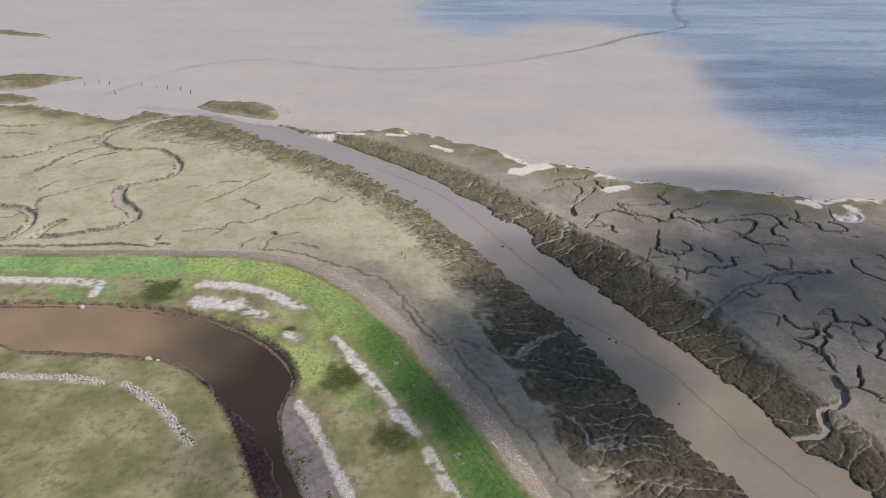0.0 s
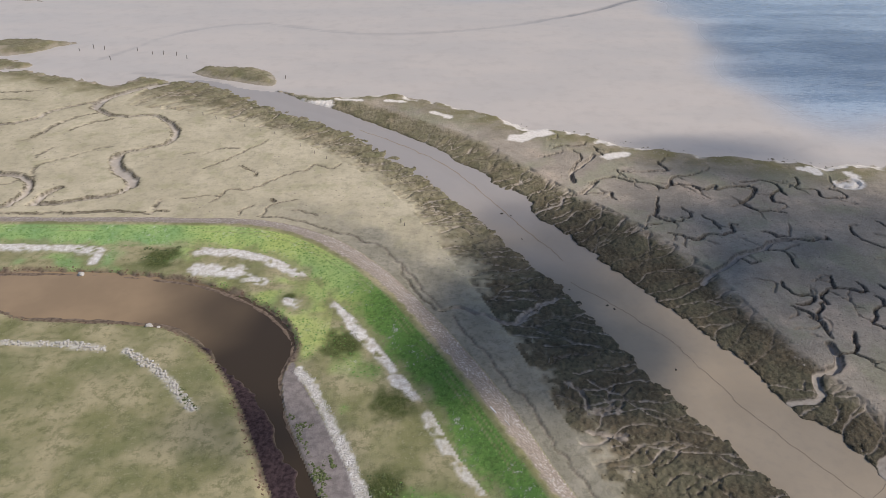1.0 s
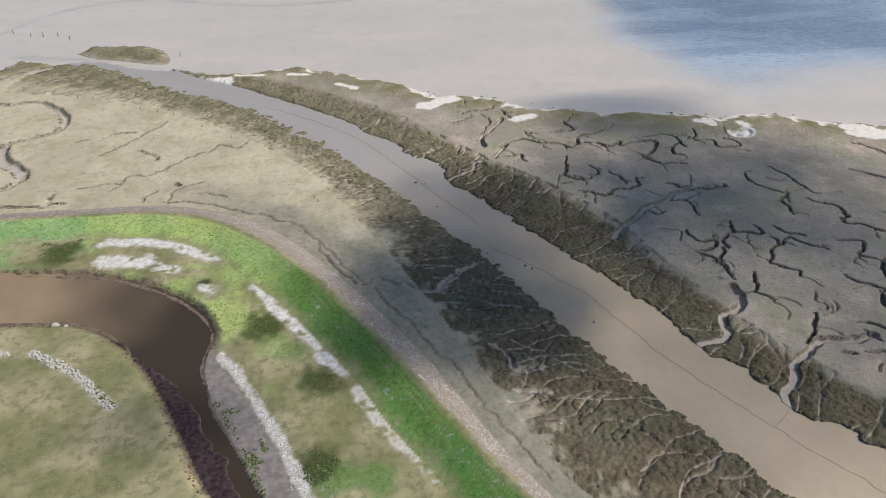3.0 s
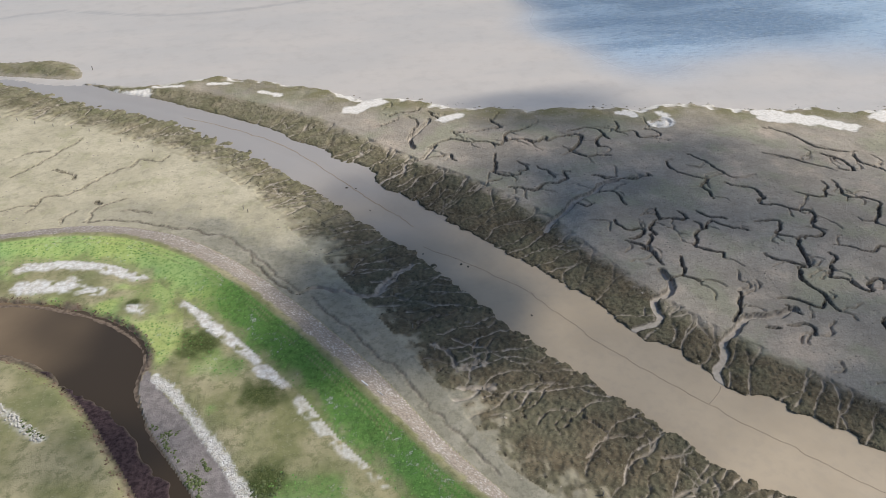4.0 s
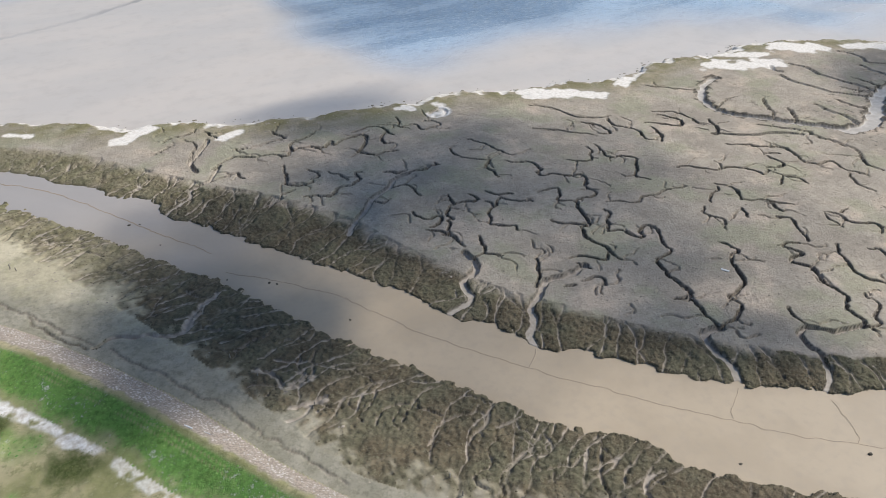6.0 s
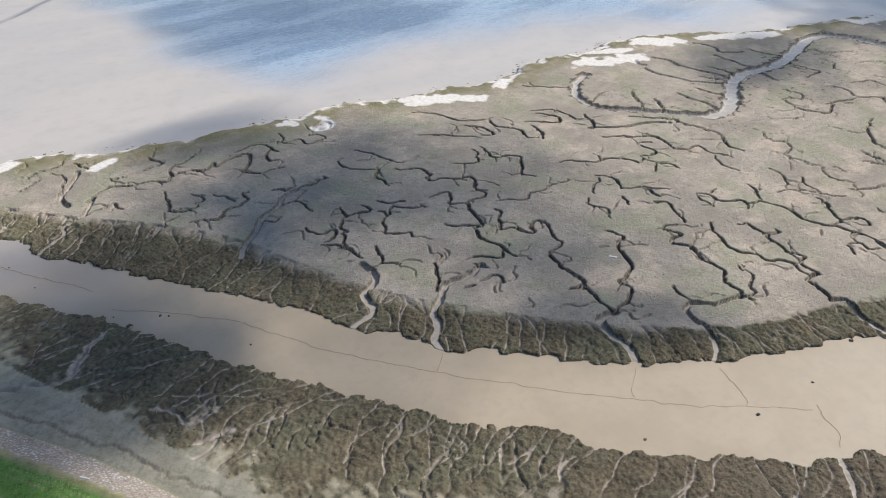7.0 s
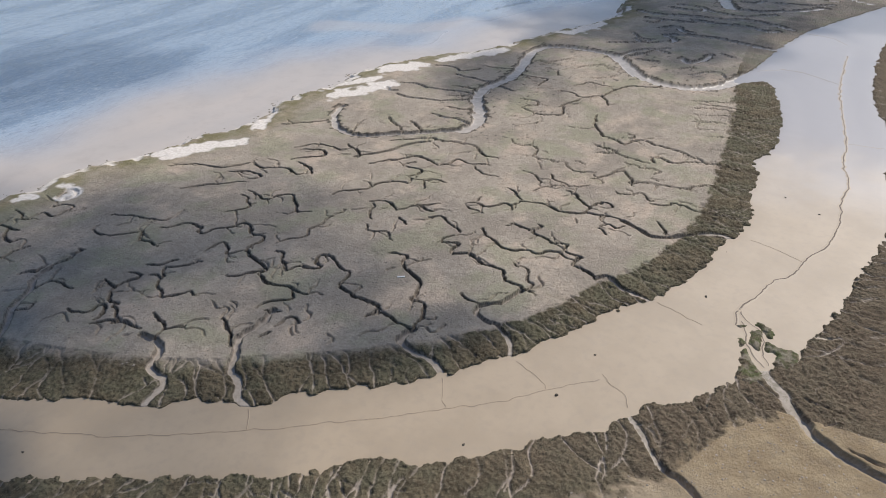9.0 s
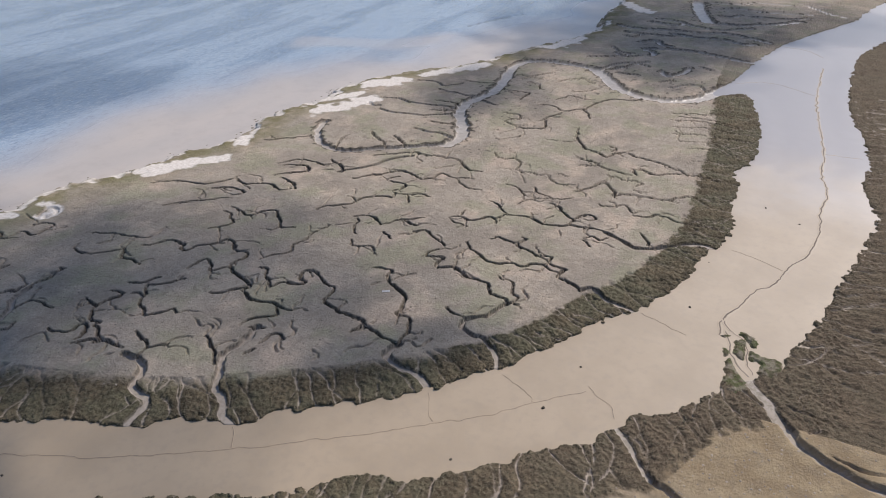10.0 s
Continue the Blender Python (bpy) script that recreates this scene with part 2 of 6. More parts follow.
SHADE = [
    (18, 102, 26, 28, -17, 0.90),
    (21, 101, 22, 24, -38, 0.80),
    (8, 120, 12, 20, -17, 0.45),
    (70, 168, 40, 10, -12, 0.42),
    (24, 80, 12, 10, -40, 0.10),
    (-33, 77, 16, 8, 0, 0.36),
    (335, 52, 46, 40, 0, 0.50),
    (100, 76, 18, 12, 0, 0.3),
    (0, 90, 11, 12, -17, 0.70),
    (34, 128, 29, 33, -17, 0.60),
    (99, 122, 42, 48, -17, 0.55),
    (77, 181, 40, 13, -17, 0.33),
    (94, 50, 27, 10, -45, 0.62),
    (54, 106, 25, 19, -63, 0.40),
    (395, 77, 91, 132, -63, 0.90),
    (430, 5, 80, 60, -63, 0.45),
    (248, 104, 30, 48, -63, 0.70),
    (167, 271, 62, 75, 0, 0.50),
    (75, 186, 40, 12, 0, 0.25),
    (68, 124, 22, 30, 0, 0.45),
    (99, 86, 55, 42, -63, 0.30),
    (51, 73, 20, 21, -0, 0.30),
    (79, 153, 40, 31, -17, 0.50),
    (89, 73, 24, 15, -17, 0.24),
]

# ---- materials ----
def material(name):
    m = bpy.data.materials.new(name)
    m.use_nodes = True
    return m, m.node_tree.nodes, m.node_tree.links, m.node_tree.nodes["Principled BSDF"]


class Graph:
    """Short hand for the nodes of one material, in world metres."""

    def __init__(self, name, rough=0.9, spec=0.2):
        self.m, self.n, self.l, self.b = material(name)
        self.b.inputs["Roughness"].default_value = rough
        self.b.inputs["Specular IOR Level"].default_value = spec
        self.pos = self.n.new("ShaderNodeNewGeometry").outputs["Position"]

    def put(self, socket, value):
        if isinstance(value, bpy.types.NodeSocket):
            self.l.new(value, socket)
        elif isinstance(value, tuple) and len(value) == 3 and socket.type == "RGBA":
            socket.default_value = (*value, 1)
        else:
            socket.default_value = value

    def noise(self, size, detail=3.0, rough=0.55, stretch=None):
        t = self.n.new("ShaderNodeTexNoise")
        t.inputs["Scale"].default_value, t.inputs["Detail"].default_value, t.inputs["Roughness"].default_value = 1 / size, detail, rough
        src = self.pos
        if stretch:
            mp = self.n.new("ShaderNodeMapping")
            mp.inputs["Rotation"].default_value, mp.inputs["Scale"].default_value = (0, 0, stretch[0]), (stretch[1], stretch[2], 1)
            self.l.new(src, mp.inputs[0])
            src = mp.outputs[0]
        self.l.new(src, t.inputs["Vector"])
        return t.outputs["Fac"]

    def cells(self, size, feature="F1", rand=1.0):
        t = self.n.new("ShaderNodeTexVoronoi")
        t.feature = feature
        t.inputs["Scale"].default_value, t.inputs["Randomness"].default_value = 1 / size, rand
        self.l.new(self.pos, t.inputs["Vector"])
        return t.outputs["Distance"]

    def step(self, value, a, b, to=(0.0, 1.0)):
        t = self.n.new("ShaderNodeMapRange")
        t.interpolation_type = "SMOOTHSTEP"
        self.put(t.inputs[0], value)
        t.inputs[1].default_value, t.inputs[2].default_value, t.inputs[3].default_value, t.inputs[4].default_value = a, b, *to
        return t.outputs[0]

    def calc(self, kind, a, b):
        t = self.n.new("ShaderNodeMath")
        t.operation = kind
        self.put(t.inputs[0], a), self.put(t.inputs[1], b)
        return t.outputs[0]

    def mix(self, fac, a, b):
        t = self.n.new("ShaderNodeMix")
        t.data_type = "RGBA"
        self.put(t.inputs[0], fac), self.put(t.inputs[6], a), self.put(t.inputs[7], b)
        return t.outputs[2]

    def attr(self, name):
        t = self.n.new("ShaderNodeAttribute")
        t.attribute_name = name
        return t.outputs["Fac"]

    def random(self):
        return self.n.new("ShaderNodeObjectInfo").outputs["Random"]

    def island(self):
        return self.n.new("ShaderNodeNewGeometry").outputs["Random Per Island"]

    def bump(self, height, depth, strength=1.0):
        t = self.n.new("ShaderNodeBump")
        t.inputs["Strength"].default_value, t.inputs["Distance"].default_value = strength, depth
        self.l.new(height, t.inputs["Height"])
        self.l.new(t.outputs[0], self.b.inputs["Normal"])

    def colour(self, value):
        self.put(self.b.inputs["Base Color"], value)
        return self

    def rough(self, value):
        self.put(self.b.inputs["Roughness"], value)


def marsh_material():
    g = Graph("saltmarsh", 0.95, 0.1)
    plat = g.mix(g.step(g.noise(18, 4), 0.35, 0.65), (0.345, 0.295, 0.234), (0.458, 0.390, 0.306))
    plat = g.mix(g.step(g.noise(11, 5, 0.6), 0.48, 0.66, (0.0, 0.85)), plat, (0.555, 0.445, 0.340))
    plat = g.mix(g.step(g.noise(13, 4, 0.55), 0.48, 0.64, (0.0, 0.65)), plat, (0.335, 0.325, 0.215))
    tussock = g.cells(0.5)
    # Gaps between the tussocks a little darker: their shade painted in.
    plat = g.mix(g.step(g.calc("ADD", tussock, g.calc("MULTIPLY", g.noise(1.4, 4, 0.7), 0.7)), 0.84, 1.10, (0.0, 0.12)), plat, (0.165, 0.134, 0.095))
    warm = g.mix(g.step(g.noise(16, 4), 0.35, 0.65), (0.48, 0.42, 0.285), (0.585, 0.51, 0.355))
    warm = g.mix(g.step(g.noise(7, 5, 0.65), 0.50, 0.66, (0.0, 0.55)), warm, (0.37, 0.34, 0.20))
    plat = g.mix(g.attr("west"), plat, warm)
    plat = g.mix(g.attr("east"), plat, g.mix(g.step(g.noise(6, 4), 0.35, 0.65), (0.30, 0.225, 0.135), (0.40, 0.31, 0.19)))
    plat = g.mix(g.step(g.noise(2.5, 5, 0.7), 0.45, 0.7, (0.0, 0.35)), plat, (0.22, 0.188, 0.145))
    plat = g.mix(g.step(g.noise(0.9, 6, 0.82), 0.48, 0.66, (0.0, 0.17)), plat, (0.15, 0.126, 0.095))
    plat = g.mix(g.step(g.noise(0.6, 5, 0.8), 0.50, 0.70, (0.0, 0.15)), plat, (0.56, 0.485, 0.395))
    plat = g.mix(g.calc("MULTIPLY", g.attr("slime"), 0.8), plat, g.mix(g.step(g.noise(5, 4, 0.6), 0.35, 0.65), (0.225, 0.212, 0.165), (0.325, 0.298, 0.238)))
    plat = g.mix(g.calc("MULTIPLY", g.attr("slime"), g.step(g.noise(1.3, 5, 0.75), 0.46, 0.62, (0.0, 0.5))), plat, (0.175, 0.162, 0.112))
    olive = g.attr("olive")
    plat = g.mix(g.calc("MULTIPLY", olive, g.step(g.noise(6, 4), 0.3, 0.6, (0.3, 0.85))), plat, (0.185, 0.165, 0.070))
    bank = g.mix(g.step(g.noise(5, 4, 0.6), 0.36, 0.64), (0.104, 0.083, 0.053), (0.188, 0.149, 0.094))
    bank = g.mix(g.step(g.noise(9, 3), 0.40, 0.62, (0.0, 0.75)), bank, (0.142, 0.134, 0.084))
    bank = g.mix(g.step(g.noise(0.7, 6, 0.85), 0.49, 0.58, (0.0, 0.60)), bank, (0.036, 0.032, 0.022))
    bank = g.mix(g.step(g.noise(0.35, 4, 0.8), 0.53, 0.63, (0.0, 0.62)), bank, (0.27, 0.245, 0.160))
    bank = g.mix(g.calc("MULTIPLY", g.attr("east"), 0.65), bank, g.mix(g.step(g.noise(0.6, 4, 0.7), 0.4, 0.62), (0.205, 0.156, 0.108), (0.112, 0.084, 0.060)))
    bank = g.mix(g.calc("MULTIPLY", olive, g.step(g.noise(2.5, 5, 0.7), 0.42, 0.58, (0.0, 0.75))), bank, (0.105, 0.128, 0.050))
    bank = g.mix(g.calc("MULTIPLY", g.attr("pale"), g.step(g.noise(1.2, 5, 0.7), 0.35, 0.65, (0.35, 0.7))), bank, g.mix(g.step(g.noise(5, 4, 0.6), 0.38, 0.62), (0.25, 0.225, 0.125), (0.37, 0.315, 0.205)))
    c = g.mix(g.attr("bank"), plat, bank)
    mud = g.mix(g.step(g.noise(0.9, 4), 0.35, 0.65), (0.38, 0.32, 0.255), (0.48, 0.41, 0.335))
    c = g.mix(g.attr("mud"), c, mud)
    # Creek walls: dark wet mud, with the shade of the cut painted in.
    c = g.mix(g.calc("MULTIPLY", g.attr("wall_shade"), g.step(g.noise(0.6, 3), 0.25, 0.55, (0.45, 0.9))), c, (0.045, 0.038, 0.030))
    # Wet creek floors, painted paler to stand for the sky they mirror.
    c = g.mix(g.attr("wet"), c, g.mix(g.step(g.noise(2.2, 4), 0.35, 0.65), (0.42, 0.37, 0.305), (0.53, 0.475, 0.405)))
    c = g.mix(g.calc("MULTIPLY", g.calc("MULTIPLY", g.attr("wet"), g.attr("east")), g.step(g.noise(1.6, 5, 0.7), 0.48, 0.58, (0.0, 0.75))), c, (0.105, 0.115, 0.062))
    shell = g.mix(g.step(g.noise(0.8, 5), 0.3, 0.65), (0.68, 0.61, 0.52), (0.82, 0.76, 0.68))
    c = g.mix(g.attr("shell"), c, shell)
    g.colour(c)
    wet = g.attr("wet")
    g.rough(g.step(wet, 0.3, 0.9, (0.95, 0.42)))
    g.put(g.b.inputs["Specular IOR Level"], g.step(wet, 0.3, 0.9, (0.1, 0.45)))
    h = g.calc("ADD", g.noise(0.5, 5, 0.75), g.calc("MULTIPLY", g.noise(0.16, 2, 0.7), 0.5))
    h = g.calc("SUBTRACT", h, g.calc("MULTIPLY", tussock, 0.35))
    h = g.calc("MULTIPLY", h, g.step(g.attr("west"), 0.0, 1.0, (1.0, 0.5)))
    h = g.calc("MULTIPLY", h, g.step(g.attr("shell"), 0.2, 0.8, (1.0, 0.2)))
    h = g.calc("MULTIPLY", h, g.step(g.attr("bank"), 0.3, 0.9, (1.0, 1.5)))
    g.bump(g.calc("MULTIPLY", h, g.step(g.attr("mud"), 0.2, 0.9, (1.0, 0.15))), 0.17, 1.0)
    return g.m


def land_material():
    g = Graph("turf", 0.95, 0.1)
    dull = g.mix(g.step(g.noise(9, 4), 0.35, 0.65), (0.225, 0.218, 0.100), (0.420, 0.360, 0.215))
    dull = g.mix(g.step(g.noise(14, 4, 0.6), 0.46, 0.66, (0.0, 0.65)), dull, (0.185, 0.195, 0.090))
    dull = g.mix(g.step(g.noise(1.2, 6, 0.8), 0.48, 0.60, (0.0, 0.65)), dull, (0.125, 0.135, 0.055))
    dull = g.mix(g.step(g.noise(0.6, 5, 0.8), 0.52, 0.64, (0.0, 0.6)), dull, (0.37, 0.33, 0.20))
    lush = g.mix(g.step(g.noise(6, 4), 0.35, 0.68), (0.200, 0.350, 0.145), (0.330, 0.470, 0.175))
    # Brighter yellow-green at the bend: sunlight painted into the grass colour.
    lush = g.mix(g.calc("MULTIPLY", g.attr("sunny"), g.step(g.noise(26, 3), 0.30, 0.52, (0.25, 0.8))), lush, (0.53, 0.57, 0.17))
    lush = g.mix(g.step(g.noise(0.8, 4, 0.7), 0.45, 0.68, (0.0, 0.6)), lush, (0.095, 0.205, 0.046))
    # Leg that slopes away from the sun: its shade painted as darker green.
    lush = g.mix(g.calc("MULTIPLY", g.attr("slope_shade"), 0.8), lush, g.mix(g.step(g.noise(0.9, 5, 0.75), 0.42, 0.64), (0.085, 0.200, 0.038), (0.032, 0.095, 0.016)))
    lush = g.mix(g.calc("MULTIPLY", g.step(g.noise(0.9, 6, 0.9), 0.55, 0.62, (0.0, 0.7)), g.step(g.noise(4.5, 4, 0.6), 0.49, 0.60)), lush, (0.58, 0.58, 0.50))
    c = g.mix(g.attr("lush"), dull, lush)
    c = g.mix(g.calc("MULTIPLY", g.attr("rush"), g.step(g.noise(0.7, 4, 0.7), 0.3, 0.6, (0.75, 1.0))), c, (0.070, 0.088, 0.028))
    c = g.mix(g.attr("bare"), c, g.mix(g.step(g.noise(0.7, 4), 0.35, 0.65), (0.13, 0.095, 0.07), (0.24, 0.18, 0.13)))
    c = g.mix(g.attr("peat"), c, g.mix(g.step(g.noise(0.8, 4, 0.7), 0.35, 0.65), (0.030, 0.020, 0.022), (0.078, 0.052, 0.053)))
    c = g.mix(g.attr("silt"), c, g.mix(g.step(g.noise(1.2, 4), 0.35, 0.65), (0.20, 0.172, 0.158), (0.285, 0.247, 0.226)))
    c = g.mix(g.attr("gravel"), c, g.mix(g.step(g.noise(2.6, 4, 0.6), 0.38, 0.62), g.mix(g.step(g.noise(0.4, 5, 0.75), 0.38, 0.62), (0.24, 0.195, 0.155), (0.40, 0.335, 0.275)), g.mix(g.step(g.cells(0.45), 0.15, 0.55), (0.62, 0.555, 0.49), (0.30, 0.25, 0.205))))
    chalk = g.mix(g.step(g.noise(0.9, 5, 0.7), 0.3, 0.7), (0.52, 0.46, 0.38), (0.80, 0.77, 0.72))
    c = g.mix(g.attr("shell"), c, chalk)
    g.colour(c)
    g.bump(g.calc("ADD", g.noise(0.6, 5, 0.7), g.calc("MULTIPLY", g.noise(0.15, 2, 0.7), 0.6)), 0.12, 0.8)
    return g.m


def flats_material():
    """Wet estuary mud under a film of water that deepens to open shallows, with mirrored sky painted in."""
    g = Graph("estuary_mud", 0.3, 0.5)
    flood = g.attr("flood")
    c = g.mix(g.step(g.noise(60, 4, 0.6, (0.5, 1.0, 3.0)), 0.35, 0.65), (0.605, 0.530, 0.450), (0.555, 0.495, 0.428))
    c = g.mix(g.step(g.noise(5, 5, 0.6), 0.45, 0.75, (0.0, 0.25)), c, (0.40, 0.34, 0.28))
    # Mirrored blue sky, pale glints and dark ripples painted into the water's colour.
    mirror_tone = g.mix(g.attr("streak"), (0.355, 0.448, 0.555), (0.230, 0.312, 0.418))
    mirror_tone = g.mix(g.step(g.noise(3.5, 6, 0.85, (0.35, 1.0, 2.4)), 0.52, 0.62, (0.0, 0.6)), mirror_tone, (0.50, 0.57, 0.64))
    mirror_tone = g.mix(g.step(g.noise(3.2, 6, 0.8, (0.5, 1.0, 3.0)), 0.51, 0.59, (0.0, 0.6)), mirror_tone, (0.15, 0.205, 0.275))
    mirror_tone = g.mix(g.step(g.noise(1.8, 4, 0.7, (0.42, 1.0, 3.2)), 0.54, 0.64, (0.0, 0.5)), mirror_tone, (0.56, 0.63, 0.70))
    c = g.mix(flood, c, mirror_tone)
    c = g.mix(g.calc("MULTIPLY", g.attr("vein"), 0.75), c, (0.15, 0.14, 0.135))
    g.colour(c)
    g.rough(g.step(flood, 0.0, 1.0, (0.36, 0.13)))
    h = g.calc("ADD", g.calc("MULTIPLY", g.noise(3.4, 6, 0.7, (0.35, 1.0, 2.6)), flood), g.calc("MULTIPLY", g.noise(1.0, 4, 0.6), 0.08))
    g.bump(h, 0.32, 0.8)
    return g.m


def silt_material():
    g = Graph("channel_silt", 0.55, 0.4)
    c = g.mix(g.step(g.noise(16, 4, 0.6), 0.35, 0.65), (0.395, 0.312, 0.214), (0.442, 0.350, 0.242))
    c = g.mix(g.step(g.noise(1.5, 5, 0.6), 0.45, 0.7, (0.0, 0.3)), c, (0.35, 0.288, 0.214))
    # Water film on the silt, painted greyer for the sky it mirrors.
    c = g.mix(g.attr("film"), c, (0.37, 0.345, 0.33))
    g.colour(c)
    g.rough(g.step(g.attr("film"), 0.0, 1.0, (0.57, 0.33)))
    g.bump(g.noise(0.7, 4, 0.6), 0.02, 0.6)
    return g.m


def water_material(name, tint):
    g = Graph(name, 0.06, 0.5)
    murk = g.mix(g.step(g.noise(12, 4), 0.35, 0.65), tint, tuple(v * 0.85 for v in tint))
    # Where the pond mirrors no sky: painted as a much darker tone.
    g.colour(g.mix(g.attr("mirror_tone"), murk, tuple(v * 0.15 for v in tint)))
    g.bump(g.noise(0.5, 3), 0.01, 0.3)
    return g.m


def plain_material(name, a, b, size, rough=0.9, relief=0.02):
    g = Graph(name, rough, 0.2)
    c = g.mix(g.step(g.noise(size, 5, 0.65), 0.3, 0.7), a, b)
    g.colour(g.mix(g.calc("MULTIPLY", g.island(), 0.5), c, tuple(v * 0.55 for v in a)))
    g.bump(g.noise(size * 0.4, 4), relief, 0.8)
    return g.m


def cloud_material(thick):
    g = Graph("cloud_vapour", 1.0, 0.0)
    g.colour((0.9, 0.9, 0.9))
    tc = g.n.new("ShaderNodeTexCoord").outputs["Object"]
    flat = g.n.new("ShaderNodeVectorMath")
    flat.operation = "MULTIPLY"
    flat.inputs[1].default_value = (1, 1, 0)
    g.l.new(tc, flat.inputs[0])
    length = g.n.new("ShaderNodeVectorMath")
    length.operation = "LENGTH"
    g.l.new(flat.outputs[0], length.inputs[0])
    ragged = g.calc("MULTIPLY", g.calc("SUBTRACT", g.noise(34, 5, 0.6), 0.5), 1.5)
    edge = g.step(g.calc("ADD", length.outputs["Value"], ragged), 0.95, 0.42)
    puffs = g.step(g.noise(22, 4, 0.6), 0.25, 0.55)
    g.put(g.b.inputs["Alpha"], g.calc("MULTIPLY", g.calc("MULTIPLY", edge, g.calc("ADD", g.calc("MULTIPLY", puffs, 0.4), 0.6)), 0.80 * thick))
    return g.m


MARSH, LAND = marsh_material(), land_material()
FLATS, SILT = flats_material(), silt_material()
POND = water_material("peaty_water", (0.35, 0.245, 0.140))
def leafy_material(name, dark, mid, pale):
    """Low plants: each clump has a tone of its own."""
    g = Graph(name, 0.9, 0.15)
    c = g.mix(g.step(g.island(), 0.15, 0.85), dark, mid)
    c = g.mix(g.step(g.noise(0.3, 3, 0.7), 0.5, 0.75, (0.0, 0.6)), c, pale)
    g.colour(c)
    g.bump(g.noise(0.12, 3, 0.7), 0.05, 0.8)
    return g.m


PURSLANE = leafy_material("sea_purslane", (0.088, 0.074, 0.048), (0.158, 0.134, 0.088), (0.25, 0.215, 0.148))
CORDGRASS = leafy_material("cordgrass", (0.25, 0.212, 0.168), (0.40, 0.342, 0.275), (0.50, 0.43, 0.35))
MEADOW = leafy_material("meadow_grass", (0.10, 0.21, 0.050), (0.17, 0.30, 0.075), (0.24, 0.36, 0.11))
WITHERED = leafy_material("withered_plants", (0.115, 0.072, 0.048), (0.20, 0.132, 0.090), (0.29, 0.21, 0.14))
WEED = leafy_material("green_weed", (0.070, 0.088, 0.036), (0.13, 0.152, 0.062), (0.20, 0.205, 0.10))
RUSH = leafy_material("rush_stems", (0.105, 0.122, 0.042), (0.18, 0.19, 0.075), (0.25, 0.24, 0.11))
STONE = plain_material("quarry_stone", (0.44, 0.385, 0.335), (0.62, 0.56, 0.50), 0.5)
CHALKSTONE = plain_material("chalk_stone", (0.46, 0.425, 0.37), (0.64, 0.60, 0.54), 0.4)
TIMBER = plain_material("weathered_timber", (0.30, 0.26, 0.21), (0.46, 0.42, 0.36), 0.25)
TARRED = plain_material("wet_timber", (0.10, 0.085, 0.07), (0.18, 0.155, 0.13), 0.25)
BLEACHED = plain_material("bleached_board", (0.70, 0.69, 0.66), (0.82, 0.81, 0.78), 0.3, 0.7)
WETMUD = plain_material("wet_mud", (0.19, 0.155, 0.12), (0.25, 0.205, 0.16), 0.6, 0.9)
TURF = plain_material("broken_turf", (0.17, 0.145, 0.095), (0.30, 0.255, 0.185), 0.5)
CLOD = plain_material("mud_clod", (0.075, 0.065, 0.048), (0.15, 0.13, 0.10), 0.35)
VAPOUR = {thick: cloud_material(thick) for thick in sorted({spot[5] for spot in SHADE})}

# ---- ground ----
def ramp(v, a, b):
    k = np.clip((v - a) / (b - a), 0, 1)
    return k * k * (3 - 2 * k)


def axis(*stretches):
    """Grid lines: (start, end, spacing) one after the other."""
    out = [np.arange(a, b, d) for a, b, d in stretches]
    return np.concatenate(out + [[stretches[-1][1]]])


XS = axis((-300, -200, 4.0), (-200, -110, 1.0), (-110, -60, 0.6), (-60, 20, 0.32), (20, 160, 0.24), (160, 175, 0.35), (175, 260, 0.55), (260, 450, 1.2), (450, 640, 3.0))
YS = axis((-130, -30, 1.6), (-30, -20, 0.7), (-20, 120, 0.23), (120, 165, 0.33), (165, 262, 0.55), (262, 300, 1.2), (300, 394, 3.0))
X, Y = np.meshgrid(XS, YS)


def fuzz(size, seed, x=None, y=None):
    """Smooth noise between -1 and 1."""
    x, y = (X if x is None else x) / size, (Y if y is None else y) / size
    table = np.random.RandomState(seed).uniform(-1, 1, (256, 256))
    i, j = np.floor(x).astype(int), np.floor(y).astype(int)
    u, v = x - i, y - j
    u, v = u * u * (3 - 2 * u), v * v * (3 - 2 * v)
    a, b, c, d = table[i % 256, j % 256], table[(i + 1) % 256, j % 256], table[i % 256, (j + 1) % 256], table[(i + 1) % 256, (j + 1) % 256]
    return (a * (1 - u) + b * u) * (1 - v) + (c * (1 - u) + d * u) * v


def rounded(pts, times=2):
    """A line with its corners cut, so that it bends instead of breaking."""
    p = np.array(pts, float)
    for _ in range(times):
        q = np.empty((2 * len(p) - 2, 2))
        q[0::2], q[1::2] = p[:-1] * 0.75 + p[1:] * 0.25, p[:-1] * 0.25 + p[1:] * 0.75
        p = np.vstack([p[:1], q, p[-1:]])
    return p


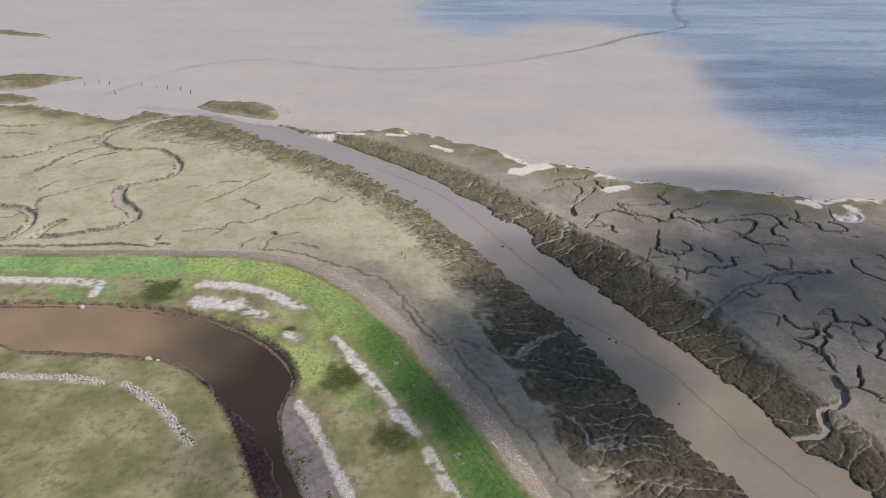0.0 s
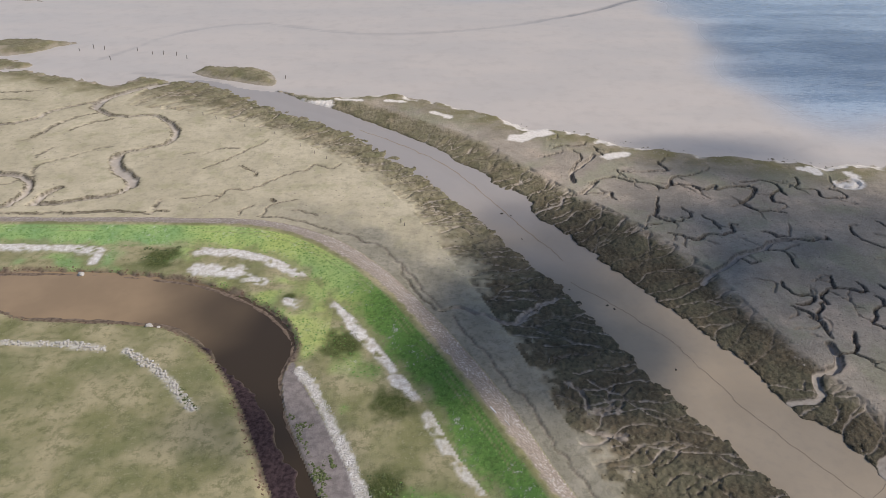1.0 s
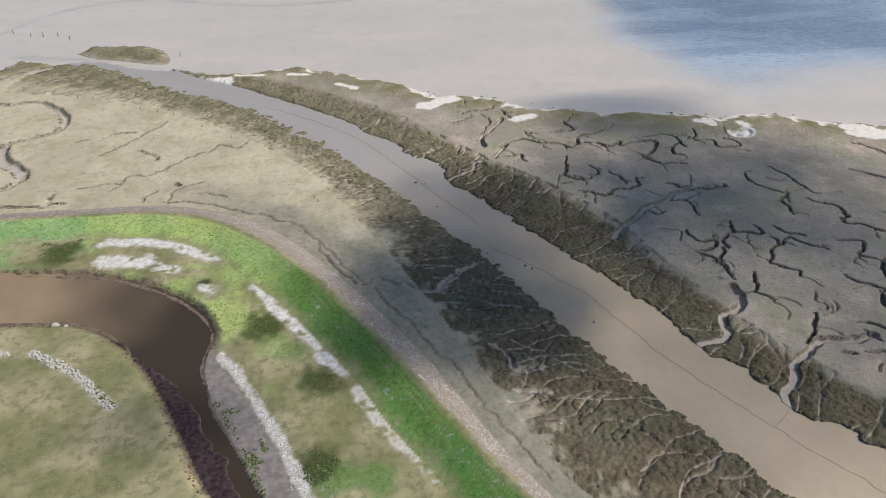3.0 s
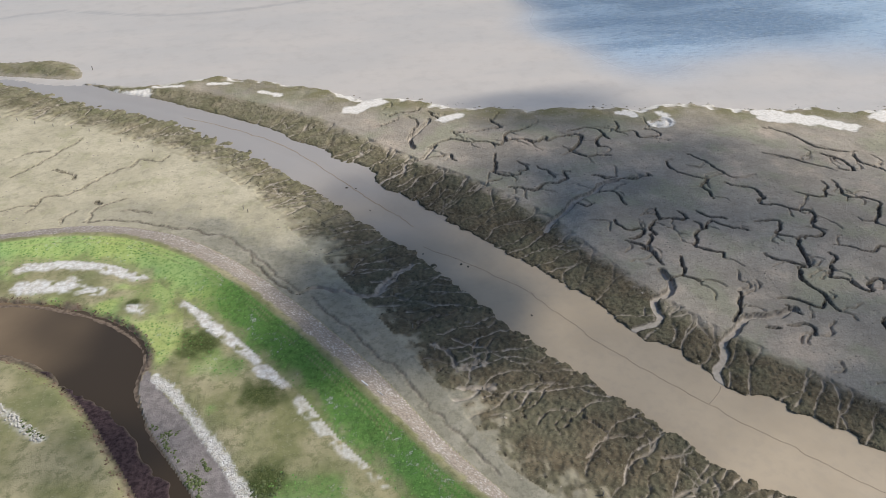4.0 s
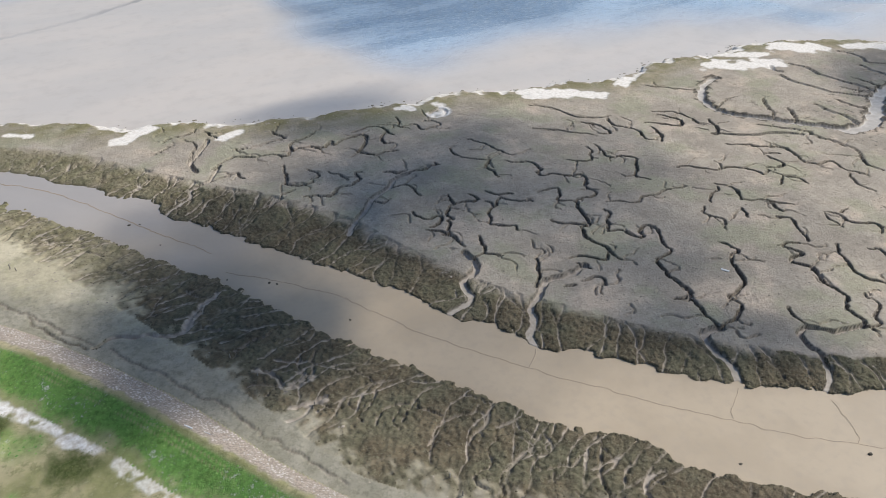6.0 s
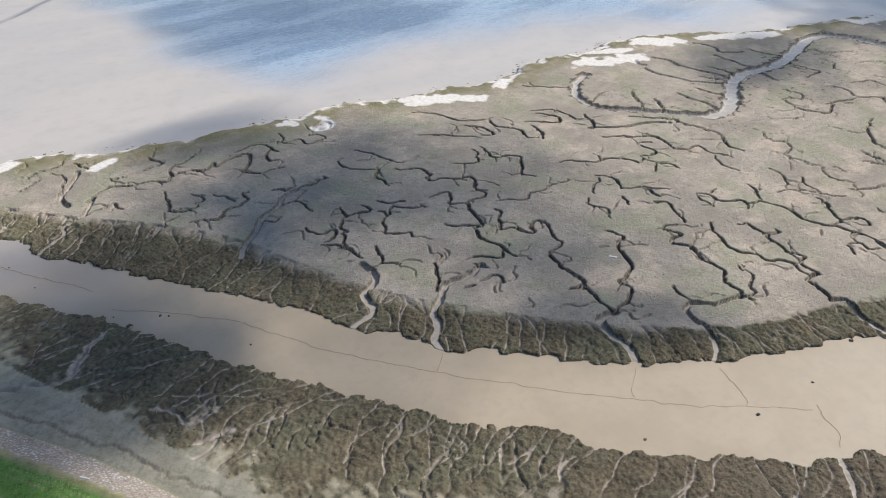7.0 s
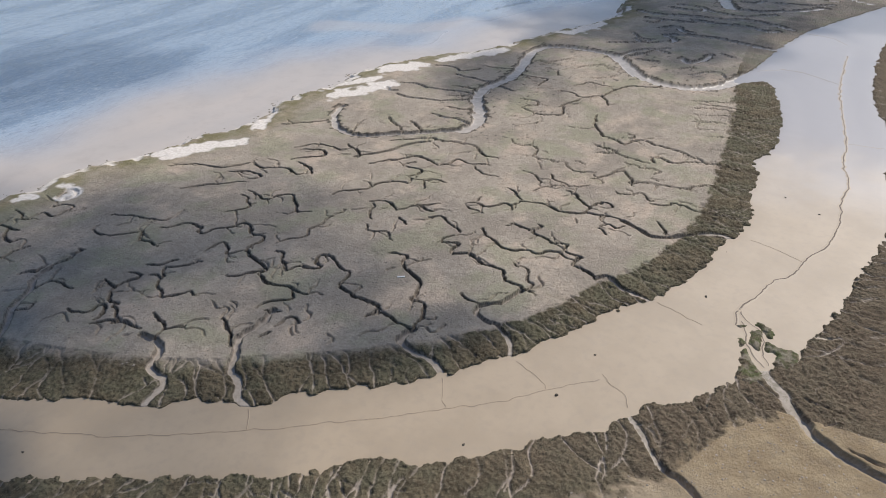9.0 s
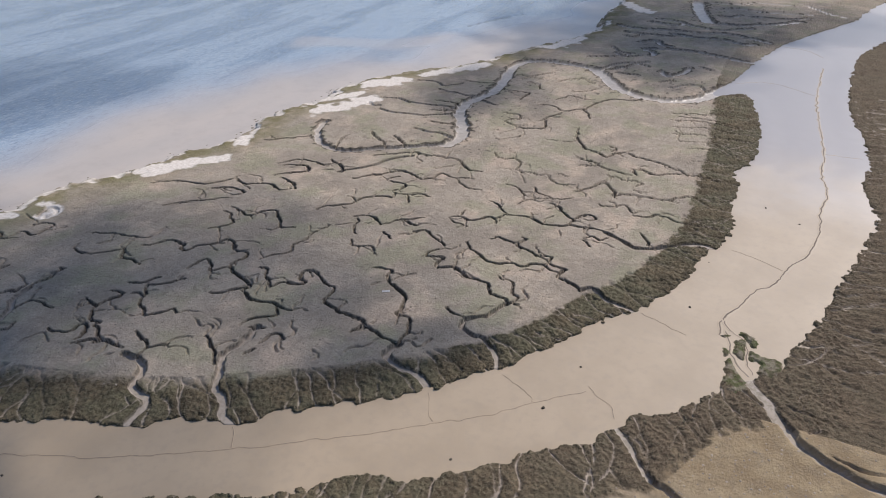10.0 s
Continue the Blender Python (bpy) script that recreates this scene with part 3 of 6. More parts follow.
def near(lines, reach, local=False):
    """Distance to a line, or to the nearest of several, up to reach, and the length along it; local: in the window round it alone."""
    lines = lines if isinstance(lines, list) else [lines]
    every = np.vstack(lines)
    i2, i3 = np.searchsorted(XS, [every[:, 0].min() - reach, every[:, 0].max() + reach])
    j2, j3 = np.searchsorted(YS, [every[:, 1].min() - reach, every[:, 1].max() + reach])
    window = (slice(j2, j3), slice(i2, i3)) if local else (slice(0, len(YS)), slice(0, len(XS)))
    gx, gy, xs, ys = X[window], Y[window], XS[window[1]], YS[window[0]]
    dist, along, run = np.full(gx.shape, float(reach)), np.zeros(gx.shape), 0.0
    for line in lines:
        for (ax, ay), (bx, by) in zip(line[:-1], line[1:]):
            size = math.hypot(bx - ax, by - ay)
            i0, i1 = np.searchsorted(xs, [min(ax, bx) - reach, max(ax, bx) + reach])
            j0, j1 = np.searchsorted(ys, [min(ay, by) - reach, max(ay, by) + reach])
            if size > 1e-6 and i1 > i0 and j1 > j0:
                px, py = gx[j0:j1, i0:i1] - ax, gy[j0:j1, i0:i1] - ay
                k = np.clip((px * (bx - ax) + py * (by - ay)) / size ** 2, 0, 1)
                d = np.hypot(px - k * (bx - ax), py - k * (by - ay))
                less = d < dist[j0:j1, i0:i1]
                dist[j0:j1, i0:i1][less] = d[less]
                along[j0:j1, i0:i1][less] = (run + k * size)[less]
            run += size
    return (dist, along, window) if local else (dist, along)


def inside(line):
    """Which grid points a closed line holds."""
    flips = np.zeros((len(YS), len(XS) + 1), int)
    loop = np.vstack([line, line[:1]])
    for (ax, ay), (bx, by) in zip(loop[:-1], loop[1:]):
        if ay == by:
            continue
        rows = np.nonzero((YS >= min(ay, by)) & (YS < max(ay, by)))[0]
        cols = np.searchsorted(XS, ax + (YS[rows] - ay) / (by - ay) * (bx - ax))
        np.add.at(flips, (rows, cols), 1)
    return np.cumsum(flips, 1)[:, :-1] % 2 == 1


def join(*lines):
    return np.vstack([np.array(p, float) for p in lines])


FAR_SHORE, FAR_BANK, FAR_EAST = [(370.1, 93.2), (402.5, 97.6), (438.2, 98.3), (480, 100), (540, 62), (639, 50)], [(639, -78), (540, -52), (470, -32)], [(450, -54), (540, -84), (639, -118)]
shore, island_bank, island_inner = rounded(SHORE + FAR_SHORE), rounded(FAR_BANK + ISLAND_BANK), rounded([(639, -50), (540, -26), (470, -8)] + ISLAND_INNER)
west_bank, east_bank, west_inner = rounded(WEST_BANK), rounded(EAST_BANK + FAR_EAST), rounded(WEST_INNER)
crest, stone_toe, slope_toe, pond_out, pond_in = (rounded([(-299, y)] + p) for y, p in ((137, CREST), (143, STONE_TOE), (131, SLOPE_TOE), (121, POND_OUT), (106, POND_IN)))
west_shore = rounded(WEST_SHORE)
main_bank = join(west_bank, [(111.5, -3.2), (111.8, -5.6), (115.5, -8.8)], east_bank)
islets = [rounded(p + p[:1]) for p in (ISLET_A, ISLET_B, ISLET_C, ISLET_D)]
REACH = 30.0
LOW = -129.9

in_tip = inside(join(shore, island_bank))
in_island = in_tip.copy()
for loop in islets:
    in_island |= inside(loop)
in_main = inside(join(west_shore, main_bank, [(639, LOW), (-299, LOW), (-299, 250)]))
in_channel = inside(join(main_bank, island_bank))
in_land = inside(join(stone_toe, [(80, LOW), (-299, LOW)]))
in_crest = inside(join(crest, [(75, LOW), (-299, LOW)]))
in_slope = inside(join(slope_toe, [(68, LOW), (-299, LOW)]))
in_pond = inside(join(pond_out, pond_in[::-1]))
in_field = inside(join(pond_in, [(31, LOW), (-299, LOW)]))
in_bank = inside(join(island_bank, island_inner[::-1])) | inside(join(west_bank, west_inner[::-1]))

d_isl = near(island_bank, REACH)[0]
d_main = near(main_bank, REACH)[0]
d_ishore, _ = near([shore] + islets, REACH)
d_mshore, _ = near(west_shore, REACH)
d_inner = near([island_inner, west_inner], REACH)[0]
marsh = in_island | (in_main & ~in_land)
d_bank = np.where(in_island, d_isl, d_main)
d_shore = np.where(in_island, d_ishore, d_mshore)
d_isl_edge, d_main_edge = np.minimum(d_isl, d_ishore), np.minimum(d_main, d_mshore)

# marsh: a level top, a bank that falls to the channel, and ragged edges
u = np.where(in_bank, d_bank / (d_bank + d_inner + 1e-6), np.where(marsh | in_land, 1.0, 0.0))
east_side = in_main & ~in_land & (X > 100) & (Y < 0)
u = np.where(east_side, np.clip(d_main / (24 + 6 * fuzz(15, 3)), 0, 1), u)
in_bank = (in_bank | (east_side & (u < 1))) & marsh
bank = (1 - ramp(u + np.where(in_island, 0.6, 1.6) * (0.12 * fuzz(3, 4) + 0.10 * fuzz(1, 5)), np.where(in_island, np.where(X < 95, 0.72, 0.88), np.where(Y > 118, 0.45, 0.80)), np.where(in_island, np.where(X < 95, 1.08, 0.97), 1.18))) * in_bank
bank = np.maximum(bank, ~marsh & ~in_land & (np.minimum(d_isl, d_main) < 2.5))
islet_green = in_island & ~in_tip
bank = np.maximum(bank, islet_green * ramp(fuzz(4, 55) + 0.6 * fuzz(1.6, 56), -0.5, 0.3))
bank = np.maximum(bank, (in_main & ~in_land & (X < -70)) * (1 - ramp(d_mshore + 4 * fuzz(6, 27), 3, 9)))
top = 0.09 * fuzz(9, 6) + 0.05 * fuzz(1.7, 7) + 0.035 * fuzz(0.7, 8)
Z = top - 0.75 * (1 - u) ** 1.1
Z += (0.06 * fuzz(1.5, 13) + 0.10 * fuzz(0.8, 93) + 0.18 * fuzz(0.45, 14)) * bank + (0.16 * fuzz(0.9, 89) + 0.14 * fuzz(2.3, 90)) * bank * east_side
ragged = (1.2 * np.abs(fuzz(3.0, 15)) + 0.6 * fuzz(1.2, 16) - 0.35) * np.where(Y > 165, np.where(d_isl_edge < d_main_edge, 0.35, 2.2), 1.0)
edge_sd = np.where(in_island, d_isl_edge, np.where(in_main, d_main_edge, -np.minimum(d_isl_edge, d_main_edge))) + ragged
edge_sd += np.where(d_ishore < np.minimum(d_isl, d_main), 1.2 * fuzz(4.5, 91) + 0.8 * fuzz(1.7, 92), 0.0) * (X > -20)
shore_sd = np.where(marsh, d_shore, 99) + 2.5 * fuzz(5, 17) + 1.2 * fuzz(1.6, 18)
Z -= 0.7 * (1 - ramp(shore_sd, -1, 6)) * marsh
Z -= np.where(islet_green, 0.9 * (1 - ramp(edge_sd + 2 * fuzz(5, 54), 0.5, 7)), 1.5 * (1 - ramp(edge_sd / np.where(Y > 150, 2.2, 1.0), -0.1, 0.8)))
Z = np.where(edge_sd < -0.1, np.minimum(Z, -2.2), Z)
mud = 0.55 * (1 - ramp(shore_sd, 0, 3.0)) * marsh
olive = np.clip(1 - ramp(d_shore + 2 * fuzz(4, 68), 2, 18), 0, 1) * marsh
olive = np.maximum(olive, in_bank * in_main * ramp(Y, 140, 190) * (1 - ramp(d_main + 3 * fuzz(4, 59), 3, 9)))
west = (in_main & ~in_land) * (1 - ramp(X, 25, 60))

# rills: small gullies that run down the banks and fork upwards
rng = random.Random(5)
rills = []


def rill(x, y, dx, dy, length, wander):
    """One gully from its mouth inland; returns its line."""
    pts, turn, bend = [(x, y)], math.atan2(dy, dx), rng.uniform(-0.3, 0.3)
    run = 0.0
    while run < length:
        step = rng.uniform(0.8, 1.5)
        bend += rng.uniform(-wander, wander)
        bend *= 0.75
        x, y = x + step * math.cos(turn + bend), y + step * math.sin(turn + bend)
        pts.append((x, y))
        run += step
    return pts


def cut_rills(edge, inner, gap, lean):
    left, size = rng.uniform(0, gap), 0.0
    for (ax, ay), (bx, by) in zip(edge[:-1], edge[1:]):
        size = math.hypot(bx - ax, by - ay)
        while left < size:
            x, y = ax + (bx - ax) * left / size, ay + (by - ay) * left / size
            far = inner[np.argmin(np.hypot(inner[:, 0] - x, inner[:, 1] - y))] if inner is not None else (x, y - 20)
            width = math.hypot(far[0] - x, far[1] - y)
            if 2 < width < 40:
                dx, dy = (far[0] - x) / width, (far[1] - y) / width
                dx, dy = dx + (bx - ax) / size * lean, dy + (by - ay) / size * lean
                length = width * rng.uniform(0.55, 1.35)
                pts = rill(x, y, dx, dy, length, 0.55)
                rills.append(rounded(pts, 1))
                for _ in range(rng.choice((0, 1, 1, 2))):
                    k = rng.randrange(len(pts) // 3, len(pts))
                    side = rng.choice((-0.5, 0.5))
                    rills.append(rounded(rill(*pts[k], dx - dy * side, dy + dx * side, length * rng.uniform(0.2, 0.45), 0.6), 1))
            left += gap * rng.uniform(0.5, 1.5)
        left -= size


cut_rills(island_bank[island_bank[:, 0] < 300], island_inner, 3.3, 0.15)
cut_rills(west_bank, west_inner, 3.5, -0.45)
cut_rills(east_bank[east_bank[:, 0] < 300], None, 3.8, 0.3)
d_rill, _ = near(rills, 1.5)
d_rill = d_rill + 0.13 * fuzz(0.8, 11) + 0.06 * fuzz(3, 12)
tip_end = in_island * ramp(Y, 175, 200)
rill_cut = (1 - ramp(d_rill, 0.04, 0.28)) * (1 - tip_end) * in_bank * ramp(edge_sd, 0.2, 1.4)
valley = (1 - ramp(d_rill, 0.15, 1.25)) * (1 - tip_end) * in_bank * ramp(edge_sd, 0.2, 1.4)
Z -= 0.20 * rill_cut + np.where(Y > 112, 0.36, np.where(in_island, 0.18, 0.22)) * valley * ramp(u, 0.02, 0.4)
mud = np.maximum(mud, (1 - ramp(d_rill, 0.04, 0.22)) * (1 - in_island * ramp(Y, 180, 200)) * in_bank * (0.3 + 0.7 * ramp(fuzz(7, 19) + 0.2, -0.4, 0.3)) * np.where(in_island & (Y < 140), 0.62, 0.85))
shell = np.zeros(X.shape)


fringe, wet = np.zeros(X.shape), np.zeros(X.shape)
# rill sides darkened beside the pale floor: shade painted into the colour
wall_shade = 0.55 * ramp(d_rill, 0.12, 0.3) * (1 - ramp(d_rill, 0.3, 0.75)) * in_bank * ramp(edge_sd, 0.2, 1.4) * (0.35 + 0.65 * ramp(Y, 105, 140)) * ~east_side * (1 - tip_end)
sprouts = random.Random(12)
CREEK_A, CREEK_B, CREEK_C = fuzz(1.2, 21), fuzz(0.6, 22), fuzz(3.5, 30)


def winding(pts, much=0.42):
    """The line of a creek with the small bends that tides wear into it."""
    p, out = rounded(pts, 1), []
    for a, b in zip(p[:-1], p[1:]):
        n = max(1, int(math.hypot(*(b - a)) / 0.5))
        out += [a + (b - a) * k / n for k in range(n)]
    q = np.array(out + [p[-1]])
    sway = np.stack([fuzz(2.1, 81, q[:, 0], q[:, 1]), fuzz(2.1, 82, q[:, 0], q[:, 1])], 1) + 0.6 * np.stack([fuzz(0.9, 83, q[:, 0], q[:, 1]), fuzz(0.9, 84, q[:, 0], q[:, 1])], 1)
    if much > 0.6:
        sway = np.stack([fuzz(4.2, 81, q[:, 0], q[:, 1]), fuzz(4.2, 82, q[:, 0], q[:, 1])], 1)
    return q + sway * much


def creek(width, depth, pts, twigs=True, dark=0.0):
    """Cuts a winding tidal creek with steep sides, a silty floor and a fringe of plants; it thins towards its ends."""
    line = winding(pts, 0.8 if 1.1 <= width < 2.5 and pts[0][0] > 15 else 0.42)
    if line[:, 0].mean() > 290:
        width *= 2.0
    total = float(np.hypot(*np.diff(line, axis=0).T).sum())
    d, along, w = near(line, width * 0.5 + 1.6, True)
    d = d + 0.12 * width * CREEK_A[w] + 0.12 * CREEK_B[w]
    thin = 0.5 + 0.5 * ramp(np.minimum(along, total - along), -0.1 * total, 0.3 * total) if width < 1.1 else 1.0
    thin = thin * (1.0 + 0.3 * CREEK_C[w])
    half = (0.31 * width + 0.06) * thin if width < 1.1 else 0.40 * width + 0.06 if width < 2.5 else 0.50 * width + 0.05
    cut = (1 - ramp(d, half * 0.7, half + 0.09)) * depth * (0.6 + 0.4 * thin) * (0.65 if width < 1.1 and line[0, 0] < -15 else 1.0)
    Z[w] = np.where(marsh[w], np.minimum(Z[w], np.maximum(Z[w] - cut, -0.93)), Z[w])
    pale = np.where(in_main[w] & (X[w] > 2) & (X[w] < 60) & (width > 0.57), 1.7, 1.0)
    floor = (1 - ramp(d, half * 0.6 * pale, half * 1.0 * pale)) * (0.55 * pale if width < 1.1 else 0.85 if line[0, 0] < -15 else 0.95)
    mud[w] = np.maximum(mud[w], floor * marsh[w])
    if width >= 1.1:
        wet[w] = np.maximum(wet[w], floor * marsh[w] * np.maximum(np.where(in_main[w], 0.45 * ramp(X[w], 20, 40), 0.3 * ramp(X[w], 20, 40) + 0.7 * ramp(X[w], 150, 180)), 0.7 * ramp(-X[w], 60, 70)))
    # both walls of the creek darkened: dark mud plus painted shade
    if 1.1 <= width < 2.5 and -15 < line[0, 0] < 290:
        wall_shade[w] = np.maximum(wall_shade[w], 0.75 * ramp(d, half * 0.75, half * 0.95) * (1 - ramp(d, half + 0.02, half + 0.22)) * in_island[w])
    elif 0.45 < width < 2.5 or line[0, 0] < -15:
        wall_shade[w] = np.maximum(wall_shade[w], 0.9 * ramp(d, half * (0.1 if width < 1.5 else 0.5), half * (0.6 if width < 1.5 else 0.75)) * (1 - ramp(d, half * 0.9, half + (0.22 if line[:, 0].mean() < 290 else 0.6))) * (in_island[w] | (X[w] < -15)))
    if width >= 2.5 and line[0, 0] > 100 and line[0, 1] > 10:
        wall_shade[w] = np.maximum(wall_shade[w], 0.9 * ramp(d, half * 0.75, half * 0.95) * (1 - ramp(d + 0.8 * CREEK_A[w], half + 0.1, half + 0.9)) * in_island[w])
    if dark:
        wall_shade[w] = np.maximum(wall_shade[w], dark * (1 - ramp(d, half * 0.9, half + 0.3)) * marsh[w])
    if twigs and 0.45 < width < 1.2 and line[0, 0] > 15:
        for _ in range(int(total / 6 + sprouts.random())):
            k = sprouts.randrange(1, len(line))
            turn = math.atan2(*(line[k] - line[k - 1])[::-1]) + sprouts.choice((-1, 1)) * sprouts.uniform(0.5, 1.3)
            twig, step = [tuple(line[k])], sprouts.uniform(0.6, 1.3)
            for _ in range(sprouts.randrange(3, 8)):
                twig.append((twig[-1][0] + step * math.cos(turn), twig[-1][1] + step * math.sin(turn)))
                turn += sprouts.uniform(-0.9, 0.9)
            creek(sprouts.uniform(0.16, 0.32), 0.5, twig, False)
    if dark:
        return
    lip = ramp(d, half * 0.6, half + 0.05) * (1 - ramp(d, half + 0.2, half + 0.2 + 0.25 * min(width, 2.0)))
    fringe[w] = np.maximum(fringe[w], lip * np.where(in_main[w], np.where(X[w] > 2, 0.12, 0.9 if width > 0.52 else 0.3), 0.18))


creek(1.7, 0.95, [(53.4, 82.1), (57.4, 84.0), (61.0, 84.5), (61.4, 86.9), (62.2, 90.3), (64.7, 90.3), (67.6, 93.3), (67.5, 97.4)], False)
creek(0.6, 0.9, [(90.0, 163.5), (89.1, 161.4), (89.3, 159.6), (87.6, 158.5), (88.0, 157.0), (89.8, 156.7), (91.6, 156.4), (92.5, 155.3), (91.6, 153.3), (92.2, 151.5), (94.3, 152.4), (95.7, 152.4), (97.5, 152.1), (98.2, 154.1), (96.9, 156.0), (95.8, 157.4)])
creek(0.8, 0.9, [(83.0, 157.0), (80.4, 154.6), (78.7, 152.0), (78.7, 150.0), (80.3, 149.5)])
creek(1.5, 0.7, [(51.3, 116.9), (56.7, 120.8), (60.4, 125.1), (62.3, 126.3), (65.3, 128.1), (67.1, 128.9), (69.0, 129.7), (71.6, 131.5), (73.6, 132.4), (75.4, 132.9)])
creek(0.7, 0.9, [(75.2, 132.7), (76.7, 132.9), (78.3, 132.2), (79.9, 132.6), (81.3, 132.5), (82.7, 132.4), (84.0, 133.1), (84.3, 134.7), (84.4, 132.3)])
creek(0.7, 0.9, [(70.8, 136.5), (72.1, 135.8), (73.3, 135.5), (73.1, 133.9), (74.4, 134.3), (75.8, 134.5), (76.4, 134.3)])
creek(0.6, 0.8, [(69.1, 128.6), (70.3, 128.5), (72.0, 128.0), (72.5, 127.5), (72.8, 125.6), (72.3, 123.3), (73.0, 122.1)])
creek(0.4, 0.6, [(72.5, 128.3), (74.9, 130.0), (76.5, 130.3)])
creek(0.5, 0.6, [(61.7, 125.5), (62.8, 124.5), (64.0, 122.9), (65.7, 124.0)])
creek(0.3, 0.5, [(64.8, 133.4), (66.5, 132.3), (68.3, 129.7)])
creek(0.4, 0.5, [(62.4, 117.4), (64.3, 116.8), (65.8, 115.9), (65.4, 114.6), (64.4, 112.6)])
creek(0.6, 0.9, [(91.4, 138.4), (90.8, 134.9), (91.6, 132.1), (93.2, 130.3), (94.6, 129.2), (95.9, 127.9), (97.2, 127.8), (94.9, 126.4), (93.4, 125.8), (93.2, 123.9), (93.4, 121.9), (92.3, 119.1)])
creek(0.4, 0.6, [(91.5, 138.8), (93.5, 139.0)])
creek(0.4, 0.6, [(96.5, 127.8), (99.0, 129.0), (101.0, 128.7)])
creek(0.7, 0.9, [(98.2, 141.1), (99.2, 139.9), (99.4, 138.2), (100.3, 136.4), (101.0, 134.3), (101.5, 131.6), (101.6, 129.4), (101.8, 127.8), (103.4, 126.6)])
creek(0.4, 0.5, [(95.1, 135.3), (97.7, 133.4), (98.9, 132.9)])
creek(0.8, 1.0, [(99.7, 125.2), (100.1, 123.3), (102.9, 122.6), (104.1, 121.0), (103.9, 118.2), (104.0, 116.9), (101.9, 116.3), (101.2, 114.7), (102.6, 113.8), (104.6, 114.0), (106.0, 112.3), (107.2, 110.8), (108.8, 110.5), (110.4, 109.9), (110.4, 108.1), (108.6, 106.2), (106.7, 105.3), (106.6, 103.6), (107.3, 101.7), (105.6, 100.5), (103.9, 100.5), (102.4, 101.2), (100.3, 100.3)])
creek(0.7, 0.9, [(100.5, 100.5), (99.4, 101.5), (97.8, 102.1), (97.7, 103.3), (99.5, 105.2), (100.8, 107.1), (99.8, 108.4), (97.4, 108.6), (96.2, 108.8)])
creek(0.7, 0.9, [(77.9, 118.5), (77.1, 116.3), (76.9, 114.4), (78.5, 114.6), (80.0, 113.9), (82.1, 113.2), (82.7, 115.2), (82.1, 116.5)])
creek(0.7, 0.9, [(77.0, 114.6), (75.8, 114.4), (74.5, 112.8), (73.1, 112.0), (73.1, 110.0), (73.0, 108.4), (71.7, 109.3), (71.4, 107.9), (69.7, 106.3), (68.8, 104.1)])
creek(0.7, 0.9, [(66.3, 108.6), (67.2, 107.9), (68.4, 106.9), (68.8, 104.1)])
creek(0.5, 0.6, [(67.4, 108.8), (68.7, 108.6), (69.7, 109.1)])
creek(0.8, 1.0, [(67.4, 116.4), (66.7, 114.9), (67.2, 113.2), (68.2, 112.1), (69.1, 111.6), (70.2, 112.2), (71.3, 111.9), (70.7, 110.1), (69.3, 108.6)])
creek(0.9, 1.0, [(67.7, 105.0), (68.8, 104.1), (69.5, 103.4), (69.0, 101.9), (69.2, 100.3), (69.1, 98.5)])
creek(0.6, 0.8, [(86.2, 115.3), (86.6, 113.6), (87.8, 112.3), (89.2, 112.1), (90.2, 111.2)])
creek(0.6, 0.8, [(87.0, 111.3), (88.1, 108.6), (89.7, 107.5), (91.3, 106.9), (92.4, 105.9)])
creek(0.6, 0.9, [(87.0, 111.3), (85.2, 110.0), (84.2, 108.6), (83.0, 108.6), (81.0, 107.3), (80.4, 105.5), (79.8, 104.4), (78.0, 103.5), (79.3, 102.3), (79.5, 101.4), (81.1, 100.9), (82.8, 100.2), (81.6, 98.6)])
creek(0.5, 0.6, [(83.1, 111.6), (83.9, 110.0), (83.1, 108.4)])
creek(0.6, 0.9, [(73.8, 100.4), (72.9, 98.5), (72.5, 96.9), (70.9, 95.0), (71.7, 94.3), (72.6, 93.6), (73.7, 92.3)])
creek(0.7, 0.9, [(68.2, 94.7), (69.7, 94.8), (70.9, 95.0)])
creek(0.4, 0.5, [(66.1, 99.8), (67.4, 99.1)])
creek(0.3, 0.5, [(79.6, 113.7), (77.9, 111.2), (77.5, 107.9)])
creek(1.8, 0.95, [(61.4, 66.9), (63.9, 70.7), (66.6, 73.0), (68.0, 76.7), (71.7, 79.4), (75.5, 80.8), (80.9, 79.4), (85.2, 80.8)], False)
creek(0.9, 1.0, [(84.1, 82.5), (84.9, 81.2), (85.7, 79.4)])
creek(0.5, 0.7, [(77.7, 77.3), (79.3, 76.8)])
creek(0.8, 1.0, [(84.3, 84.5), (86.0, 84.5), (87.1, 83.6), (88.3, 81.8), (89.2, 80.4), (90.5, 80.4), (92.3, 81.4)])
creek(0.9, 1.0, [(94.2, 91.6), (93.0, 89.1), (92.1, 87.2), (92.1, 85.5), (93.2, 84.2), (93.4, 82.5), (92.7, 81.0), (92.0, 79.7), (92.4, 78.6)])
creek(0.7, 0.9, [(90.6, 97.6), (90.7, 95.9), (91.8, 94.8), (93.4, 94.0), (95.2, 92.5), (95.9, 91.5)])
creek(0.9, 1.0, [(101.6, 101.0), (100.3, 99.4), (98.6, 97.3), (97.7, 95.1), (97.1, 93.3), (95.9, 91.5), (94.2, 91.6)])
